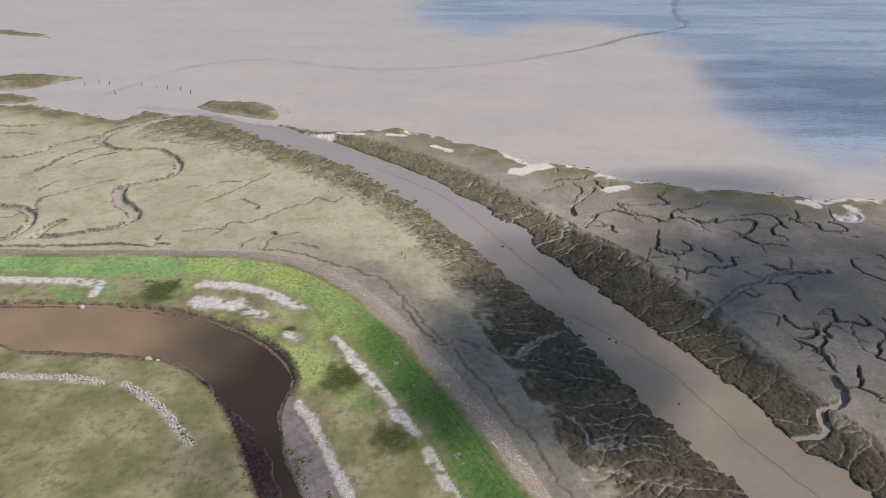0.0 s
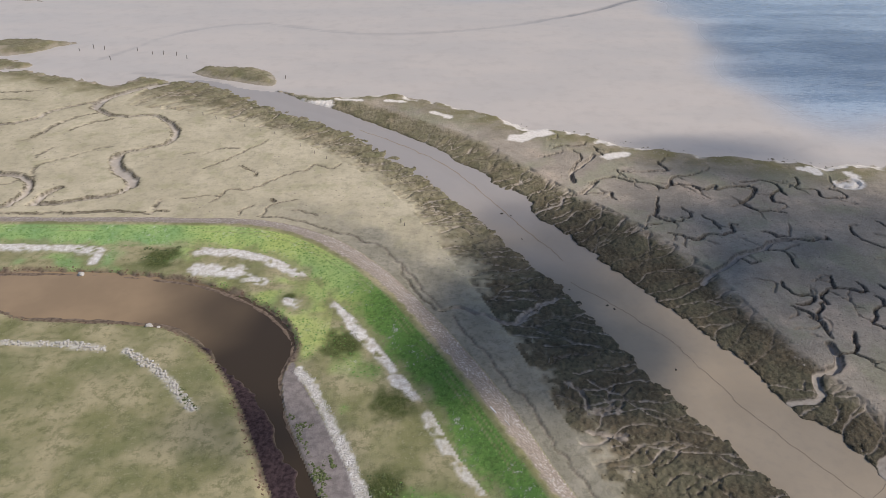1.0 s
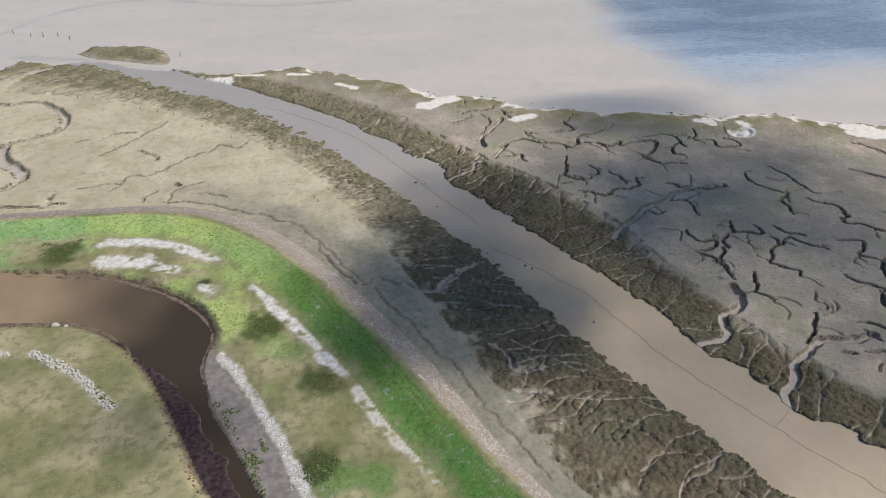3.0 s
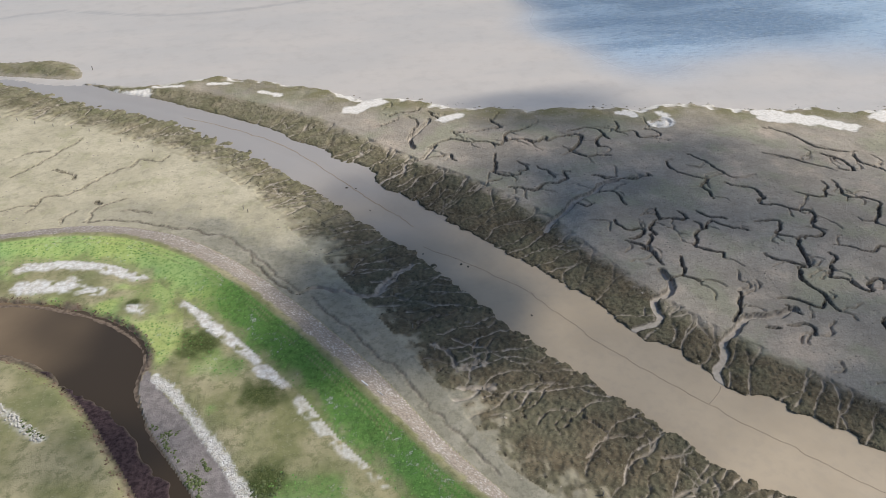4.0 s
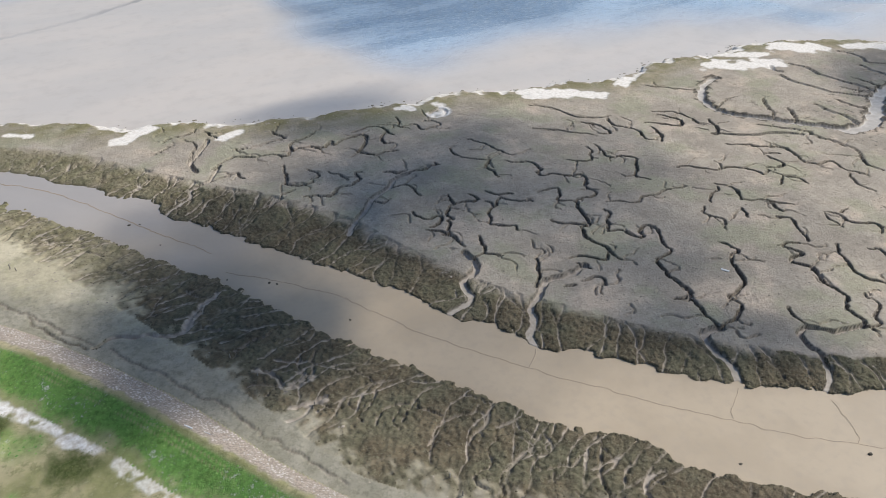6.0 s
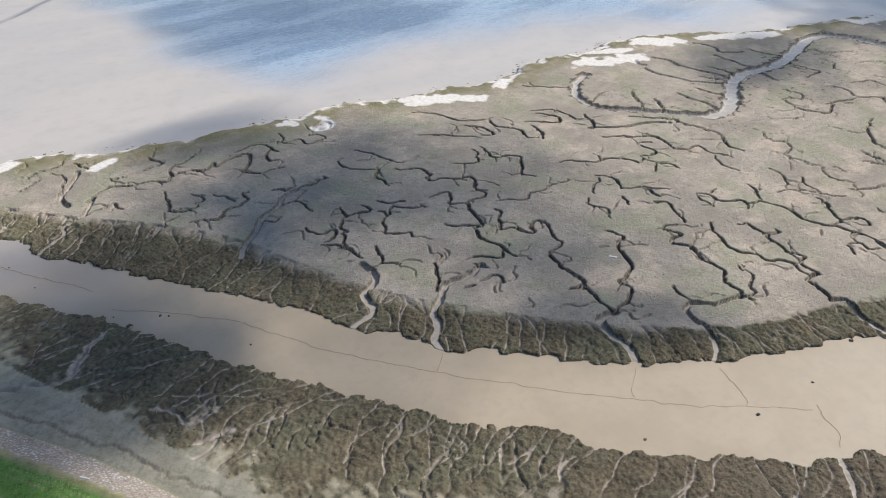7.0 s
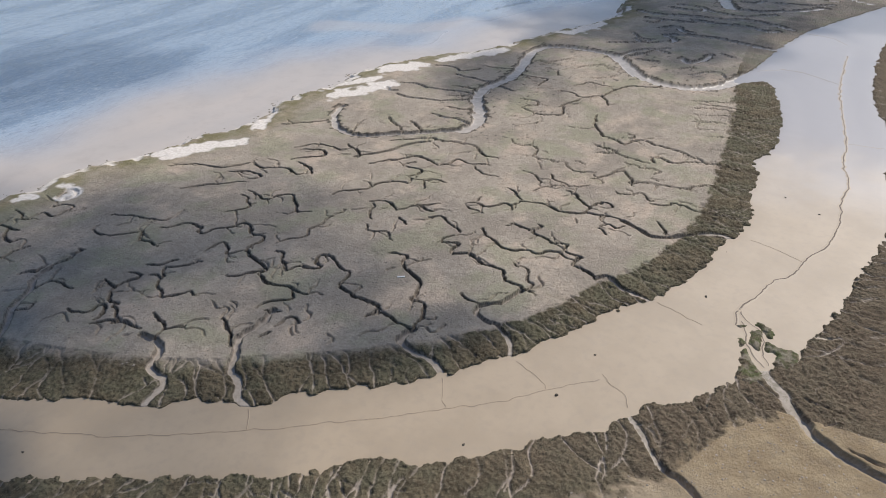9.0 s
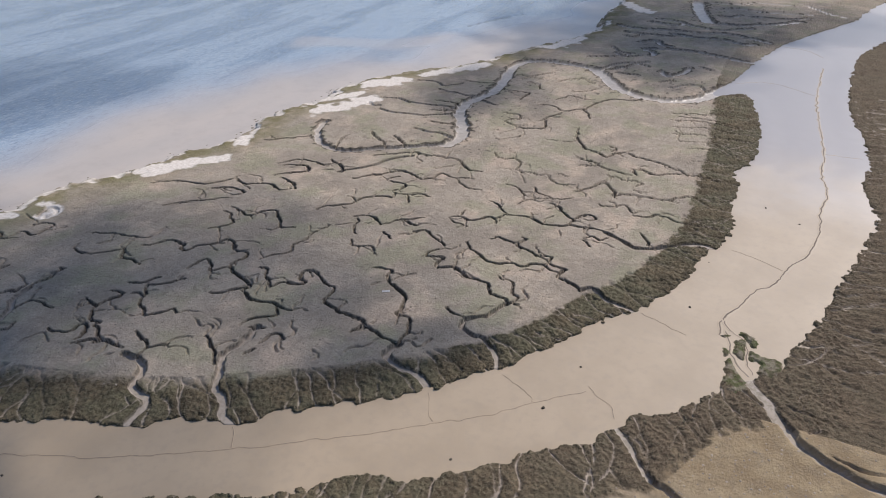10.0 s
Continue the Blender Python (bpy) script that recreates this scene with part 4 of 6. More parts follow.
creek(0.8, 0.9, [(103.2, 94.7), (103.8, 92.5), (102.3, 91.8), (100.7, 91.3), (99.7, 89.3), (97.6, 87.9), (98.2, 87.1), (99.4, 86.8), (100.5, 85.7), (100.6, 84.0), (101.2, 82.3), (102.6, 81.5), (103.1, 83.6), (105.3, 84.9), (106.8, 84.5), (107.2, 82.8), (106.0, 81.0), (104.5, 78.8), (103.6, 76.7), (103.2, 75.0), (101.3, 74.9)])
creek(0.5, 0.6, [(106.1, 96.7), (108.2, 96.0), (109.5, 94.6), (110.9, 93.0), (112.3, 92.7), (113.9, 94.2), (115.9, 93.8), (118.2, 93.0), (121.1, 93.4), (124.8, 92.7), (127.0, 92.2)])
creek(0.7, 0.8, [(81.0, 77.3), (82.6, 76.9), (84.2, 76.5), (85.1, 75.2), (84.5, 73.7)])
creek(0.4, 0.5, [(84.6, 73.5), (85.8, 73.1), (87.0, 73.5), (87.9, 75.0), (89.6, 75.9)])
creek(0.4, 0.5, [(84.2, 73.4), (82.6, 74.6), (81.3, 73.8), (80.5, 72.6)])
creek(0.4, 0.5, [(83.9, 67.2), (83.0, 65.3), (81.3, 65.6)])
creek(0.7, 0.9, [(72.9, 80.5), (74.9, 82.5), (76.2, 84.7), (78.3, 86.5), (78.6, 87.8)])
creek(0.4, 0.6, [(78.9, 88.1), (81.1, 88.6), (81.8, 89.7), (80.6, 90.8), (81.4, 92.5), (82.3, 94.2)])
creek(0.3, 0.5, [(83.3, 90.3), (83.8, 88.9), (82.8, 87.8)])
creek(1.6, 1.0, [(82.8, 42.6), (85.8, 45.8), (87.3, 49.8), (88.0, 52.7), (89.3, 54.4), (90.7, 54.7), (92.6, 54.1)])
creek(0.9, 1.0, [(92.4, 54.0), (92.5, 55.9), (92.5, 57.4), (93.1, 59.0), (93.9, 60.5), (93.9, 62.1), (94.8, 63.2), (96.1, 63.7), (96.0, 65.6), (96.5, 67.9), (96.4, 70.3), (96.7, 72.4), (98.1, 74.1), (100.1, 74.9), (102.0, 75.0)])
creek(0.9, 0.6, [(91.3, 63.9), (92.6, 63.5), (94.0, 63.2)])
creek(0.9, 1.0, [(92.6, 54.1), (94.3, 53.9), (96.1, 53.9), (98.2, 54.7), (100.3, 55.9), (100.6, 57.4), (100.0, 58.7), (102.5, 59.0), (105.0, 59.8), (106.4, 60.3), (107.7, 61.6), (108.5, 63.4), (109.9, 65.5), (111.4, 67.4), (113.9, 67.8), (115.0, 68.2), (114.8, 70.2), (113.9, 71.8)])
creek(0.4, 0.6, [(93.6, 52.9), (93.5, 51.6), (92.7, 50.0), (93.8, 49.4), (96.0, 49.0)])
creek(0.3, 0.4, [(107.5, 69.1), (108.3, 68.5), (109.1, 67.5)])
creek(1.2, 1.1, [(93.0, 33.9), (94.7, 35.3), (97.9, 37.0), (100.0, 38.6), (100.8, 40.5), (100.3, 42.6), (101.4, 44.9), (102.2, 46.1), (104.5, 45.7), (106.4, 44.1), (107.7, 42.9), (110.0, 42.7), (112.1, 41.7), (113.8, 40.9)])
creek(0.9, 1.0, [(113.8, 40.9), (114.9, 41.6), (115.1, 43.6), (115.2, 45.5), (118.0, 46.3), (119.2, 47.4), (118.8, 49.6), (119.0, 51.7), (120.1, 53.6), (121.1, 55.3), (122.0, 56.7), (121.0, 58.1), (120.0, 59.6), (121.1, 60.6), (123.4, 60.5), (124.6, 60.8), (123.9, 62.3), (123.2, 64.1)])
creek(0.7, 0.9, [(123.0, 65.0), (125.6, 64.6), (127.8, 63.1)])
creek(0.8, 0.9, [(129.7, 62.3), (130.8, 64.3), (131.9, 66.4), (134.1, 68.2), (134.0, 70.4), (132.4, 72.2)])
creek(0.7, 0.8, [(136.9, 77.1), (135.9, 75.0), (135.4, 72.7), (136.2, 71.9)])
creek(0.5, 0.7, [(132.3, 80.8), (134.7, 79.4), (136.7, 78.2), (137.6, 76.3), (138.9, 74.6), (140.1, 72.9)])
creek(0.7, 0.8, [(133.1, 89.1), (134.6, 87.5), (135.1, 85.3), (134.1, 83.1), (132.5, 80.9)])
creek(0.5, 0.7, [(132.9, 88.1), (132.0, 86.6), (129.0, 86.5), (127.1, 85.7), (125.6, 83.5)])
creek(0.6, 0.8, [(129.4, 78.7), (128.3, 76.5), (127.3, 75.2)])
creek(0.5, 0.6, [(122.4, 83.6), (120.7, 82.0), (120.2, 80.1), (121.6, 79.2), (122.2, 77.5), (120.9, 76.0), (119.6, 76.1), (118.8, 74.8)])
creek(0.6, 0.8, [(106.8, 50.7), (105.8, 49.0), (105.4, 47.3), (104.8, 45.9)])
creek(0.7, 0.9, [(133.8, 58.5), (131.5, 57.0), (130.0, 55.3), (129.3, 52.9), (127.4, 51.0), (127.2, 49.3), (127.6, 47.4), (128.6, 47.1), (129.2, 45.4), (128.6, 43.8), (129.0, 42.0), (130.3, 41.2), (131.4, 39.6), (131.1, 38.5), (129.3, 36.9), (129.3, 35.4), (130.0, 34.4)])
creek(0.7, 0.9, [(142.5, 67.5), (144.2, 66.3), (144.6, 64.9), (143.8, 63.0), (144.2, 60.9), (145.7, 60.0), (147.1, 59.9), (147.6, 57.0), (150.5, 56.0)])
creek(0.5, 0.7, [(142.2, 66.9), (140.8, 65.4), (141.0, 63.2), (140.7, 61.9)])
creek(0.5, 0.6, [(144.9, 65.5), (148.3, 65.8)])
creek(1.1, 1.1, [(122.1, 16.2), (122.8, 18.8), (123.3, 21.2), (124.6, 23.3), (126.3, 24.6)])
creek(1.3, 0.9, [(126.3, 24.6), (127.2, 26.1), (126.4, 27.6), (124.9, 28.7)])
creek(1.0, 1.0, [(125.3, 28.8), (126.3, 30.3), (127.2, 32.4), (127.5, 34.8)])
creek(0.8, 1.0, [(127.7, 34.9), (130.0, 34.4), (131.9, 34.3), (132.2, 35.3), (131.4, 37.0), (131.9, 38.1)])
creek(0.7, 0.9, [(131.9, 38.1), (134.2, 37.9), (135.5, 38.6), (135.2, 40.3), (133.9, 41.8), (135.7, 43.1), (136.6, 45.5), (137.1, 47.4), (138.5, 47.6), (137.9, 48.8), (138.4, 50.8), (138.7, 52.6), (137.1, 53.9)])
creek(0.5, 0.6, [(141.6, 47.7), (139.5, 46.3), (138.0, 47.4)])
creek(0.5, 0.7, [(122.6, 45.8), (121.4, 44.5), (122.2, 43.9), (121.3, 42.3), (119.4, 41.2), (117.7, 41.1), (116.5, 39.4), (114.3, 40.1)])
creek(0.5, 0.6, [(113.8, 40.6), (113.8, 38.4)])
creek(1.4, 1.1, [(155.5, 5.4), (156.1, 7.5), (156.6, 10.1), (155.1, 13.0), (152.3, 15.0), (149.7, 17.7), (147.8, 20.9), (147.4, 22.9), (148.3, 24.4), (150.1, 26.8), (151.3, 28.8), (152.1, 30.3)])
creek(1.0, 1.0, [(152.1, 30.3), (152.7, 32.2), (152.9, 34.3), (152.2, 36.9), (152.4, 39.1), (150.6, 41.3), (149.9, 44.0), (149.8, 46.1), (151.5, 48.1), (152.0, 50.5), (151.5, 53.4), (150.5, 56.0)])
creek(0.8, 0.9, [(153.0, 39.3), (155.3, 39.3), (155.6, 40.8), (157.5, 42.4), (158.8, 44.0), (160.5, 44.3), (161.7, 46.2), (161.5, 47.5)])
creek(0.6, 0.8, [(155.7, 39.3), (158.1, 38.7), (159.6, 37.0), (159.8, 35.3), (158.4, 34.6)])
creek(0.5, 0.7, [(151.3, 56.0), (153.2, 58.6), (154.8, 59.0), (155.6, 60.4), (156.0, 61.7)])
creek(0.4, 0.5, [(144.8, 55.9), (147.9, 56.4), (150.4, 56.3)])
creek(0.5, 0.6, [(146.5, 34.5), (144.7, 33.2), (144.0, 32.2)])
creek(0.6, 0.8, [(147.1, 34.4), (148.7, 33.1), (148.1, 32.0), (147.2, 30.7), (149.7, 29.5)])
creek(0.5, 0.7, [(155.3, 22.8), (153.0, 21.2), (149.4, 19.5)])
creek(0.4, 0.5, [(148.1, 41.2), (145.8, 40.1)])
creek(0.3, 0.5, [(152.9, 30.5), (155.3, 29.1), (157.6, 29.1)])
creek(0.5, 0.7, [(157.6, 55.0), (160.8, 53.8), (162.8, 51.5), (163.8, 48.7), (165.2, 46.1), (167.0, 43.3)])
creek(0.6, 0.8, [(169.5, 54.6), (166.4, 52.8), (166.1, 50.3), (164.8, 48.3)])
creek(0.5, 0.6, [(168.4, 62.4), (167.7, 59.7), (165.4, 56.3), (161.0, 54.2)])
creek(0.5, 0.7, [(167.1, 36.5), (165.8, 34.7), (167.0, 32.5), (169.3, 30.2), (168.0, 28.4), (165.7, 27.2), (166.4, 26.0)])
creek(0.6, 0.8, [(164.1, 27.1), (163.9, 24.7), (164.9, 22.8), (167.1, 21.9), (166.8, 20.5), (166.2, 18.3), (165.3, 16.1), (165.0, 13.4), (166.0, 9.6), (167.5, 6.0)])
creek(0.8, 0.9, [(138.8, 130.7), (137.0, 128.2), (137.5, 125.6), (139.2, 123.1), (139.9, 120.2), (139.1, 117.6), (137.7, 115.6), (138.5, 114.0), (139.8, 113.1)])
creek(0.8, 0.9, [(144.5, 120.4), (143.9, 117.4), (142.9, 114.4), (140.6, 112.3)])
creek(0.8, 0.9, [(153.3, 127.5), (156.0, 126.1), (158.2, 123.6), (159.0, 121.2), (158.3, 117.7), (157.7, 115.2), (158.1, 113.6)])
creek(1.0, 1.0, [(152.1, 125.2), (154.3, 122.8), (155.3, 119.9), (153.9, 117.1), (151.7, 116.0), (150.6, 117.2), (149.2, 119.1), (147.4, 121.7), (145.0, 122.8)])
creek(0.5, 0.6, [(154.6, 113.1), (155.9, 110.5)])
creek(0.9, 1.0, [(162.0, 115.2), (160.6, 113.3), (159.7, 110.3), (157.9, 108.5), (155.1, 107.7)])
creek(1.2, 1.0, [(154.9, 108.0), (157.6, 106.4), (159.3, 105.7), (161.9, 102.5), (164.8, 100.4), (168.6, 99.8), (172.4, 98.1), (175.1, 94.8)])
creek(0.8, 0.9, [(131.1, 133.1), (133.6, 128.3), (133.5, 125.3), (132.5, 122.5), (129.9, 125.1)])
creek(0.5, 0.8, [(117.1, 137.1), (120.6, 134.1), (125.0, 128.5), (128.8, 124.2)])
creek(0.7, 0.8, [(126.2, 149.9), (130.9, 145.1), (131.4, 140.0), (132.8, 135.6), (137.7, 131.8), (141.0, 131.5)])
creek(0.7, 0.9, [(112.7, 117.5), (114.7, 114.8), (116.6, 113.8), (118.7, 115.0), (119.4, 117.1), (121.6, 117.7), (121.7, 120.3)])
creek(0.7, 0.9, [(124.0, 120.1), (124.2, 117.5), (122.8, 115.4), (121.9, 113.6), (123.0, 112.3), (125.0, 111.8), (126.5, 110.3), (127.4, 109.2), (126.4, 107.0), (124.2, 105.8), (121.9, 103.4), (120.4, 101.8), (121.5, 100.4), (122.1, 99.1)])
creek(0.4, 0.5, [(118.0, 104.5), (118.2, 102.9), (120.3, 102.1)])
creek(0.7, 0.8, [(132.2, 99.9), (135.3, 98.2), (137.2, 96.0), (138.8, 93.6), (141.5, 93.5), (143.4, 92.9), (144.7, 91.1), (146.3, 89.5), (147.3, 87.5), (146.9, 85.4), (149.8, 86.7)])
creek(0.3, 0.4, [(134.7, 99.5), (139.9, 100.4)])
creek(0.7, 0.8, [(152.9, 101.6), (154.6, 99.9), (157.3, 99.1), (158.5, 97.6), (160.3, 95.0), (163.5, 93.1), (163.2, 90.2), (162.9, 87.3)])
creek(0.5, 0.7, [(156.0, 93.1), (158.6, 92.2), (160.0, 90.3)])
creek(0.8, 0.9, [(155.9, 91.6), (156.3, 89.1), (155.9, 86.6), (153.2, 86.2), (150.5, 87.6)])
creek(0.5, 0.7, [(149.6, 86.9), (150.3, 84.9), (150.7, 82.6), (152.4, 80.1), (151.5, 77.1)])
creek(0.5, 0.7, [(150.2, 82.8), (146.5, 80.8)])
creek(0.9, 0.9, [(170.4, 105.7), (173.1, 101.4), (175.9, 98.1), (177.8, 95.3), (177.0, 93.0), (177.0, 90.1), (178.1, 88.8), (177.7, 85.8), (178.5, 82.4), (177.7, 80.2), (174.7, 78.5), (172.7, 75.3), (173.1, 71.9)])
creek(0.7, 0.8, [(163.5, 95.0), (163.9, 92.4), (163.2, 88.4), (161.2, 85.5), (161.6, 83.1), (163.8, 82.1), (166.9, 81.4), (166.5, 79.4), (165.0, 77.3), (167.3, 74.6), (167.3, 72.0)])
creek(0.6, 0.8, [(165.2, 75.3), (162.0, 72.5), (161.1, 70.1), (161.1, 67.1)])
creek(0.3, 0.4, [(169.2, 85.6), (172.7, 81.5), (175.3, 79.2)])
creek(0.5, 0.7, [(187.9, 73.8), (183.8, 70.3), (185.7, 67.5), (186.0, 65.9), (183.4, 63.6), (179.5, 63.9), (178.2, 62.9), (178.2, 60.3), (178.9, 58.0), (177.7, 56.0), (179.9, 54.2), (175.9, 52.0), (174.0, 49.0), (175.4, 46.3), (174.7, 44.5)])
creek(0.5, 0.6, [(180.1, 52.3), (181.0, 50.5), (180.2, 48.6)])
creek(0.8, 0.9, [(220.0, 57.4), (212.3, 55.6), (208.0, 53.2), (203.0, 50.5), (201.9, 47.6), (200.7, 45.1), (198.2, 43.1), (200.0, 41.6), (202.7, 41.3), (204.5, 39.7), (204.7, 37.2), (202.4, 35.0), (202.6, 31.8), (201.6, 28.3), (200.6, 25.7), (199.2, 23.9), (198.2, 21.4), (196.1, 19.4)])
creek(1.0, 1.0, [(196.1, 19.4), (196.5, 16.9), (196.6, 13.5), (196.0, 10.5), (195.8, 6.8), (196.2, 3.7)])
creek(0.5, 0.6, [(207.6, 43.6), (207.2, 41.2), (204.2, 42.2)])
creek(0.4, 0.5, [(205.2, 62.9), (205.8, 59.4), (206.1, 55.9), (208.7, 54.0)])
creek(0.8, 0.9, [(195.5, 50.3), (194.1, 48.4), (193.4, 45.1), (192.0, 43.1), (190.0, 41.7), (189.9, 39.3), (189.8, 36.8), (188.4, 34.4), (188.5, 32.6)])
creek(0.8, 0.9, [(193.0, 33.2), (189.6, 31.3)])
creek(0.7, 0.9, [(193.2, 33.7), (194.3, 31.5), (193.4, 29.0), (191.7, 27.1), (192.8, 25.0), (194.7, 23.8), (195.8, 20.1)])
creek(0.5, 0.6, [(189.4, 48.2), (190.9, 45.3), (191.6, 43.0)])
creek(0.7, 0.8, [(186.4, 39.1), (185.2, 36.4), (184.3, 33.1), (185.4, 30.3), (184.1, 28.8), (181.7, 30.2)])
creek(0.6, 0.8, [(179.4, 30.0), (178.4, 28.0)])
creek(0.7, 0.9, [(171.6, 44.3), (173.0, 42.4), (176.5, 40.3), (180.0, 39.0), (179.9, 37.7), (177.5, 36.0), (176.4, 34.2), (173.1, 34.5), (174.6, 32.3), (176.2, 30.0), (175.6, 27.3), (176.3, 25.3), (175.6, 23.0), (176.2, 20.2), (179.7, 18.0), (181.9, 16.0), (181.3, 13.3), (181.6, 10.6), (184.9, 3.4)])
creek(0.5, 0.6, [(234.5, 30.5), (236.2, 23.7), (239.3, 18.9), (237.9, 13.5), (239.4, 5.2)])
creek(0.5, 0.6, [(228.0, 28.4), (230.3, 22.7), (230.7, 17.7), (232.1, 12.8), (232.0, 4.5)])
creek(0.5, 0.5, [(221.9, 26.1), (223.9, 19.2), (224.8, 10.2)])
creek(0.5, 0.5, [(217.0, 22.2), (219.2, 16.0), (217.9, 7.8)])
creek(0.4, 0.5, [(206.1, 20.4), (208.7, 14.5)])
creek(0.5, 0.5, [(248.7, 32.3), (251.5, 24.3), (252.8, 11.8)])
creek(0.5, 0.5, [(241.4, 31.5), (243.8, 23.1), (245.4, 9.2)])
creek(6.0, 0.95, [(296.1, 16.7), (283.2, 21.2), (271.8, 25.6), (264.0, 32.1), (262.3, 39.7), (264.6, 48.4), (271.4, 58.1), (284.2, 64.9), (293.0, 71.0)])
creek(4.6, 0.9, [(293.0, 71.0), (296.4, 81.6), (297.0, 94.3), (291.7, 102.6), (280.0, 103.9), (264.1, 100.4), (251.7, 98.0), (239.5, 98.6), (232.8, 101.3), (226.6, 101.8), (217.5, 99.2), (207.5, 93.5), (198.0, 88.7), (192.5, 88.5), (187.6, 90.6)])
creek(2.6, 0.9, [(187.6, 90.6), (185.6, 94.5), (181.9, 98.5), (177.9, 104.2), (175.2, 108.5), (172.0, 112.6), (169.6, 116.2), (170.0, 120.6), (171.8, 125.5), (176.6, 130.4), (183.3, 134.6), (189.9, 136.2)])
creek(0.5, 0.7, [(170.0, 119.5), (174.3, 120.7), (178.2, 121.8), (182.7, 121.9)])
creek(0.9, 1.0, [(187.8, 116.5), (183.9, 112.8), (181.3, 109.1), (177.7, 105.6)])
creek(0.9, 1.0, [(186.8, 108.2), (185.3, 104.7), (181.2, 101.0)])
creek(1.1, 1.1, [(196.6, 105.3), (196.4, 102.1), (195.8, 98.7), (196.1, 94.8), (193.9, 91.1)])
creek(0.9, 1.0, [(204.9, 104.7), (204.3, 100.9), (206.0, 94.0)])
creek(1.2, 1.1, [(208.7, 125.6), (208.1, 121.4), (208.3, 117.1), (209.1, 113.0), (210.2, 107.0), (215.8, 98.6)])
creek(1.3, 1.1, [(221.6, 130.3), (222.2, 124.7), (220.0, 118.9), (220.5, 112.3), (221.7, 107.3), (221.0, 100.4)])
creek(0.8, 0.9, [(226.6, 113.1), (226.8, 108.6), (226.2, 102.7)])
creek(0.8, 0.9, [(215.8, 109.2), (218.8, 99.3)])
creek(1.1, 1.1, [(222.8, 98.3), (231.9, 98.7), (233.3, 95.9), (230.6, 92.6)])
creek(1.1, 1.0, [(246.7, 130.7), (247.4, 126.0), (246.2, 121.7), (243.8, 118.1), (246.6, 115.8), (250.0, 112.6)])
creek(1.1, 1.0, [(239.4, 117.1), (238.1, 111.8), (236.9, 106.6), (237.9, 100.2)])
creek(1.1, 1.0, [(213.6, 132.8), (210.7, 129.9), (211.8, 127.7)])
creek(0.7, 0.8, [(166.3, 142.6), (171.2, 137.4), (176.6, 131.5)])
creek(0.9, 0.9, [(267.9, 101.8), (268.1, 99.4), (270.9, 95.6), (271.3, 91.0), (275.4, 90.0), (280.8, 84.6)])
creek(0.7, 0.8, [(265.6, 93.7), (270.1, 91.7), (270.0, 88.2), (269.2, 86.2)])
creek(0.8, 0.9, [(262.6, 90.9), (261.7, 87.6), (260.7, 84.4), (255.6, 83.1)])
creek(0.8, 0.9, [(250.4, 97.2), (250.0, 94.7), (249.3, 91.1), (249.4, 87.7), (249.5, 84.3), (245.3, 85.0), (240.7, 85.1)])
creek(0.9, 1.0, [(267.1, 79.9), (272.2, 78.3), (275.7, 74.7), (277.1, 71.7), (272.8, 68.2), (270.5, 64.2)])
creek(0.6, 0.8, [(246.4, 73.4), (249.7, 71.3), (253.2, 70.2), (251.9, 66.6), (250.7, 63.0), (252.7, 60.4)])
creek(0.6, 0.7, [(258.4, 70.7), (259.1, 67.6), (265.0, 63.8)])
creek(1.0, 1.0, [(237.5, 76.8), (239.4, 74.3), (237.7, 70.6), (234.4, 67.5), (235.7, 64.8), (238.3, 63.6), (239.6, 60.9), (231.1, 56.5)])
creek(0.8, 0.9, [(221.7, 70.7), (226.0, 69.8), (229.5, 67.9), (233.5, 66.6)])
creek(0.9, 1.0, [(239.1, 60.6), (246.5, 59.8), (251.0, 57.9), (255.4, 54.9), (256.3, 49.9), (256.5, 47.9), (260.3, 44.7), (263.0, 36.1)])
creek(1.0, 1.0, [(215.9, 81.3), (213.6, 78.4), (212.8, 75.1), (211.6, 72.7), (213.7, 69.5), (213.5, 67.5), (219.3, 68.0), (222.8, 69.7)])
creek(0.6, 0.8, [(216.3, 81.9), (218.9, 80.4), (220.3, 77.5), (224.4, 78.4), (224.2, 85.6)])
creek(0.4, 0.6, [(210.7, 73.3), (206.1, 70.7), (202.2, 73.0), (199.5, 76.2)])
creek(1.1, 1.0, [(290.0, 69.5), (300.6, 67.5), (306.8, 63.0), (312.9, 54.7)])
creek(0.9, 1.0, [(294.1, 67.0), (299.2, 62.4), (309.4, 57.6), (306.1, 52.2)])
creek(0.9, 1.0, [(291.9, 61.8), (291.3, 53.6)])
creek(1.6, 1.1, [(396.2, 69.4), (395.3, 61.9), (393.7, 55.9), (399.8, 52.6)])
creek(1.6, 1.1, [(405.4, 66.8), (404.9, 57.8), (394.7, 47.6), (390.3, 35.9), (394.0, 28.2), (401.8, 20.9)])
creek(1.8, 1.1, [(381.6, 83.8), (376.8, 72.5), (381.6, 53.8), (380.1, 42.6), (385.0, 32.5), (382.3, 24.3), (377.2, 16.1), (374.9, 10.4)])
creek(1.8, 1.1, [(372.1, 53.5), (370.2, 43.8), (370.1, 35.9), (370.1, 28.1), (364.2, 22.4), (367.0, 16.5)])
creek(1.4, 1.1, [(366.7, 75.9), (366.7, 64.7), (366.0, 57.8), (366.6, 53.8)])
creek(1.6, 1.1, [(336.6, 59.8), (341.0, 53.0), (341.7, 44.3), (340.9, 36.8), (337.9, 29.1), (334.2, 19.3), (334.9, 11.3)])
creek(1.4, 1.0, [(348.5, 64.9), (356.0, 59.8), (346.4, 54.0), (345.9, 50.1)])
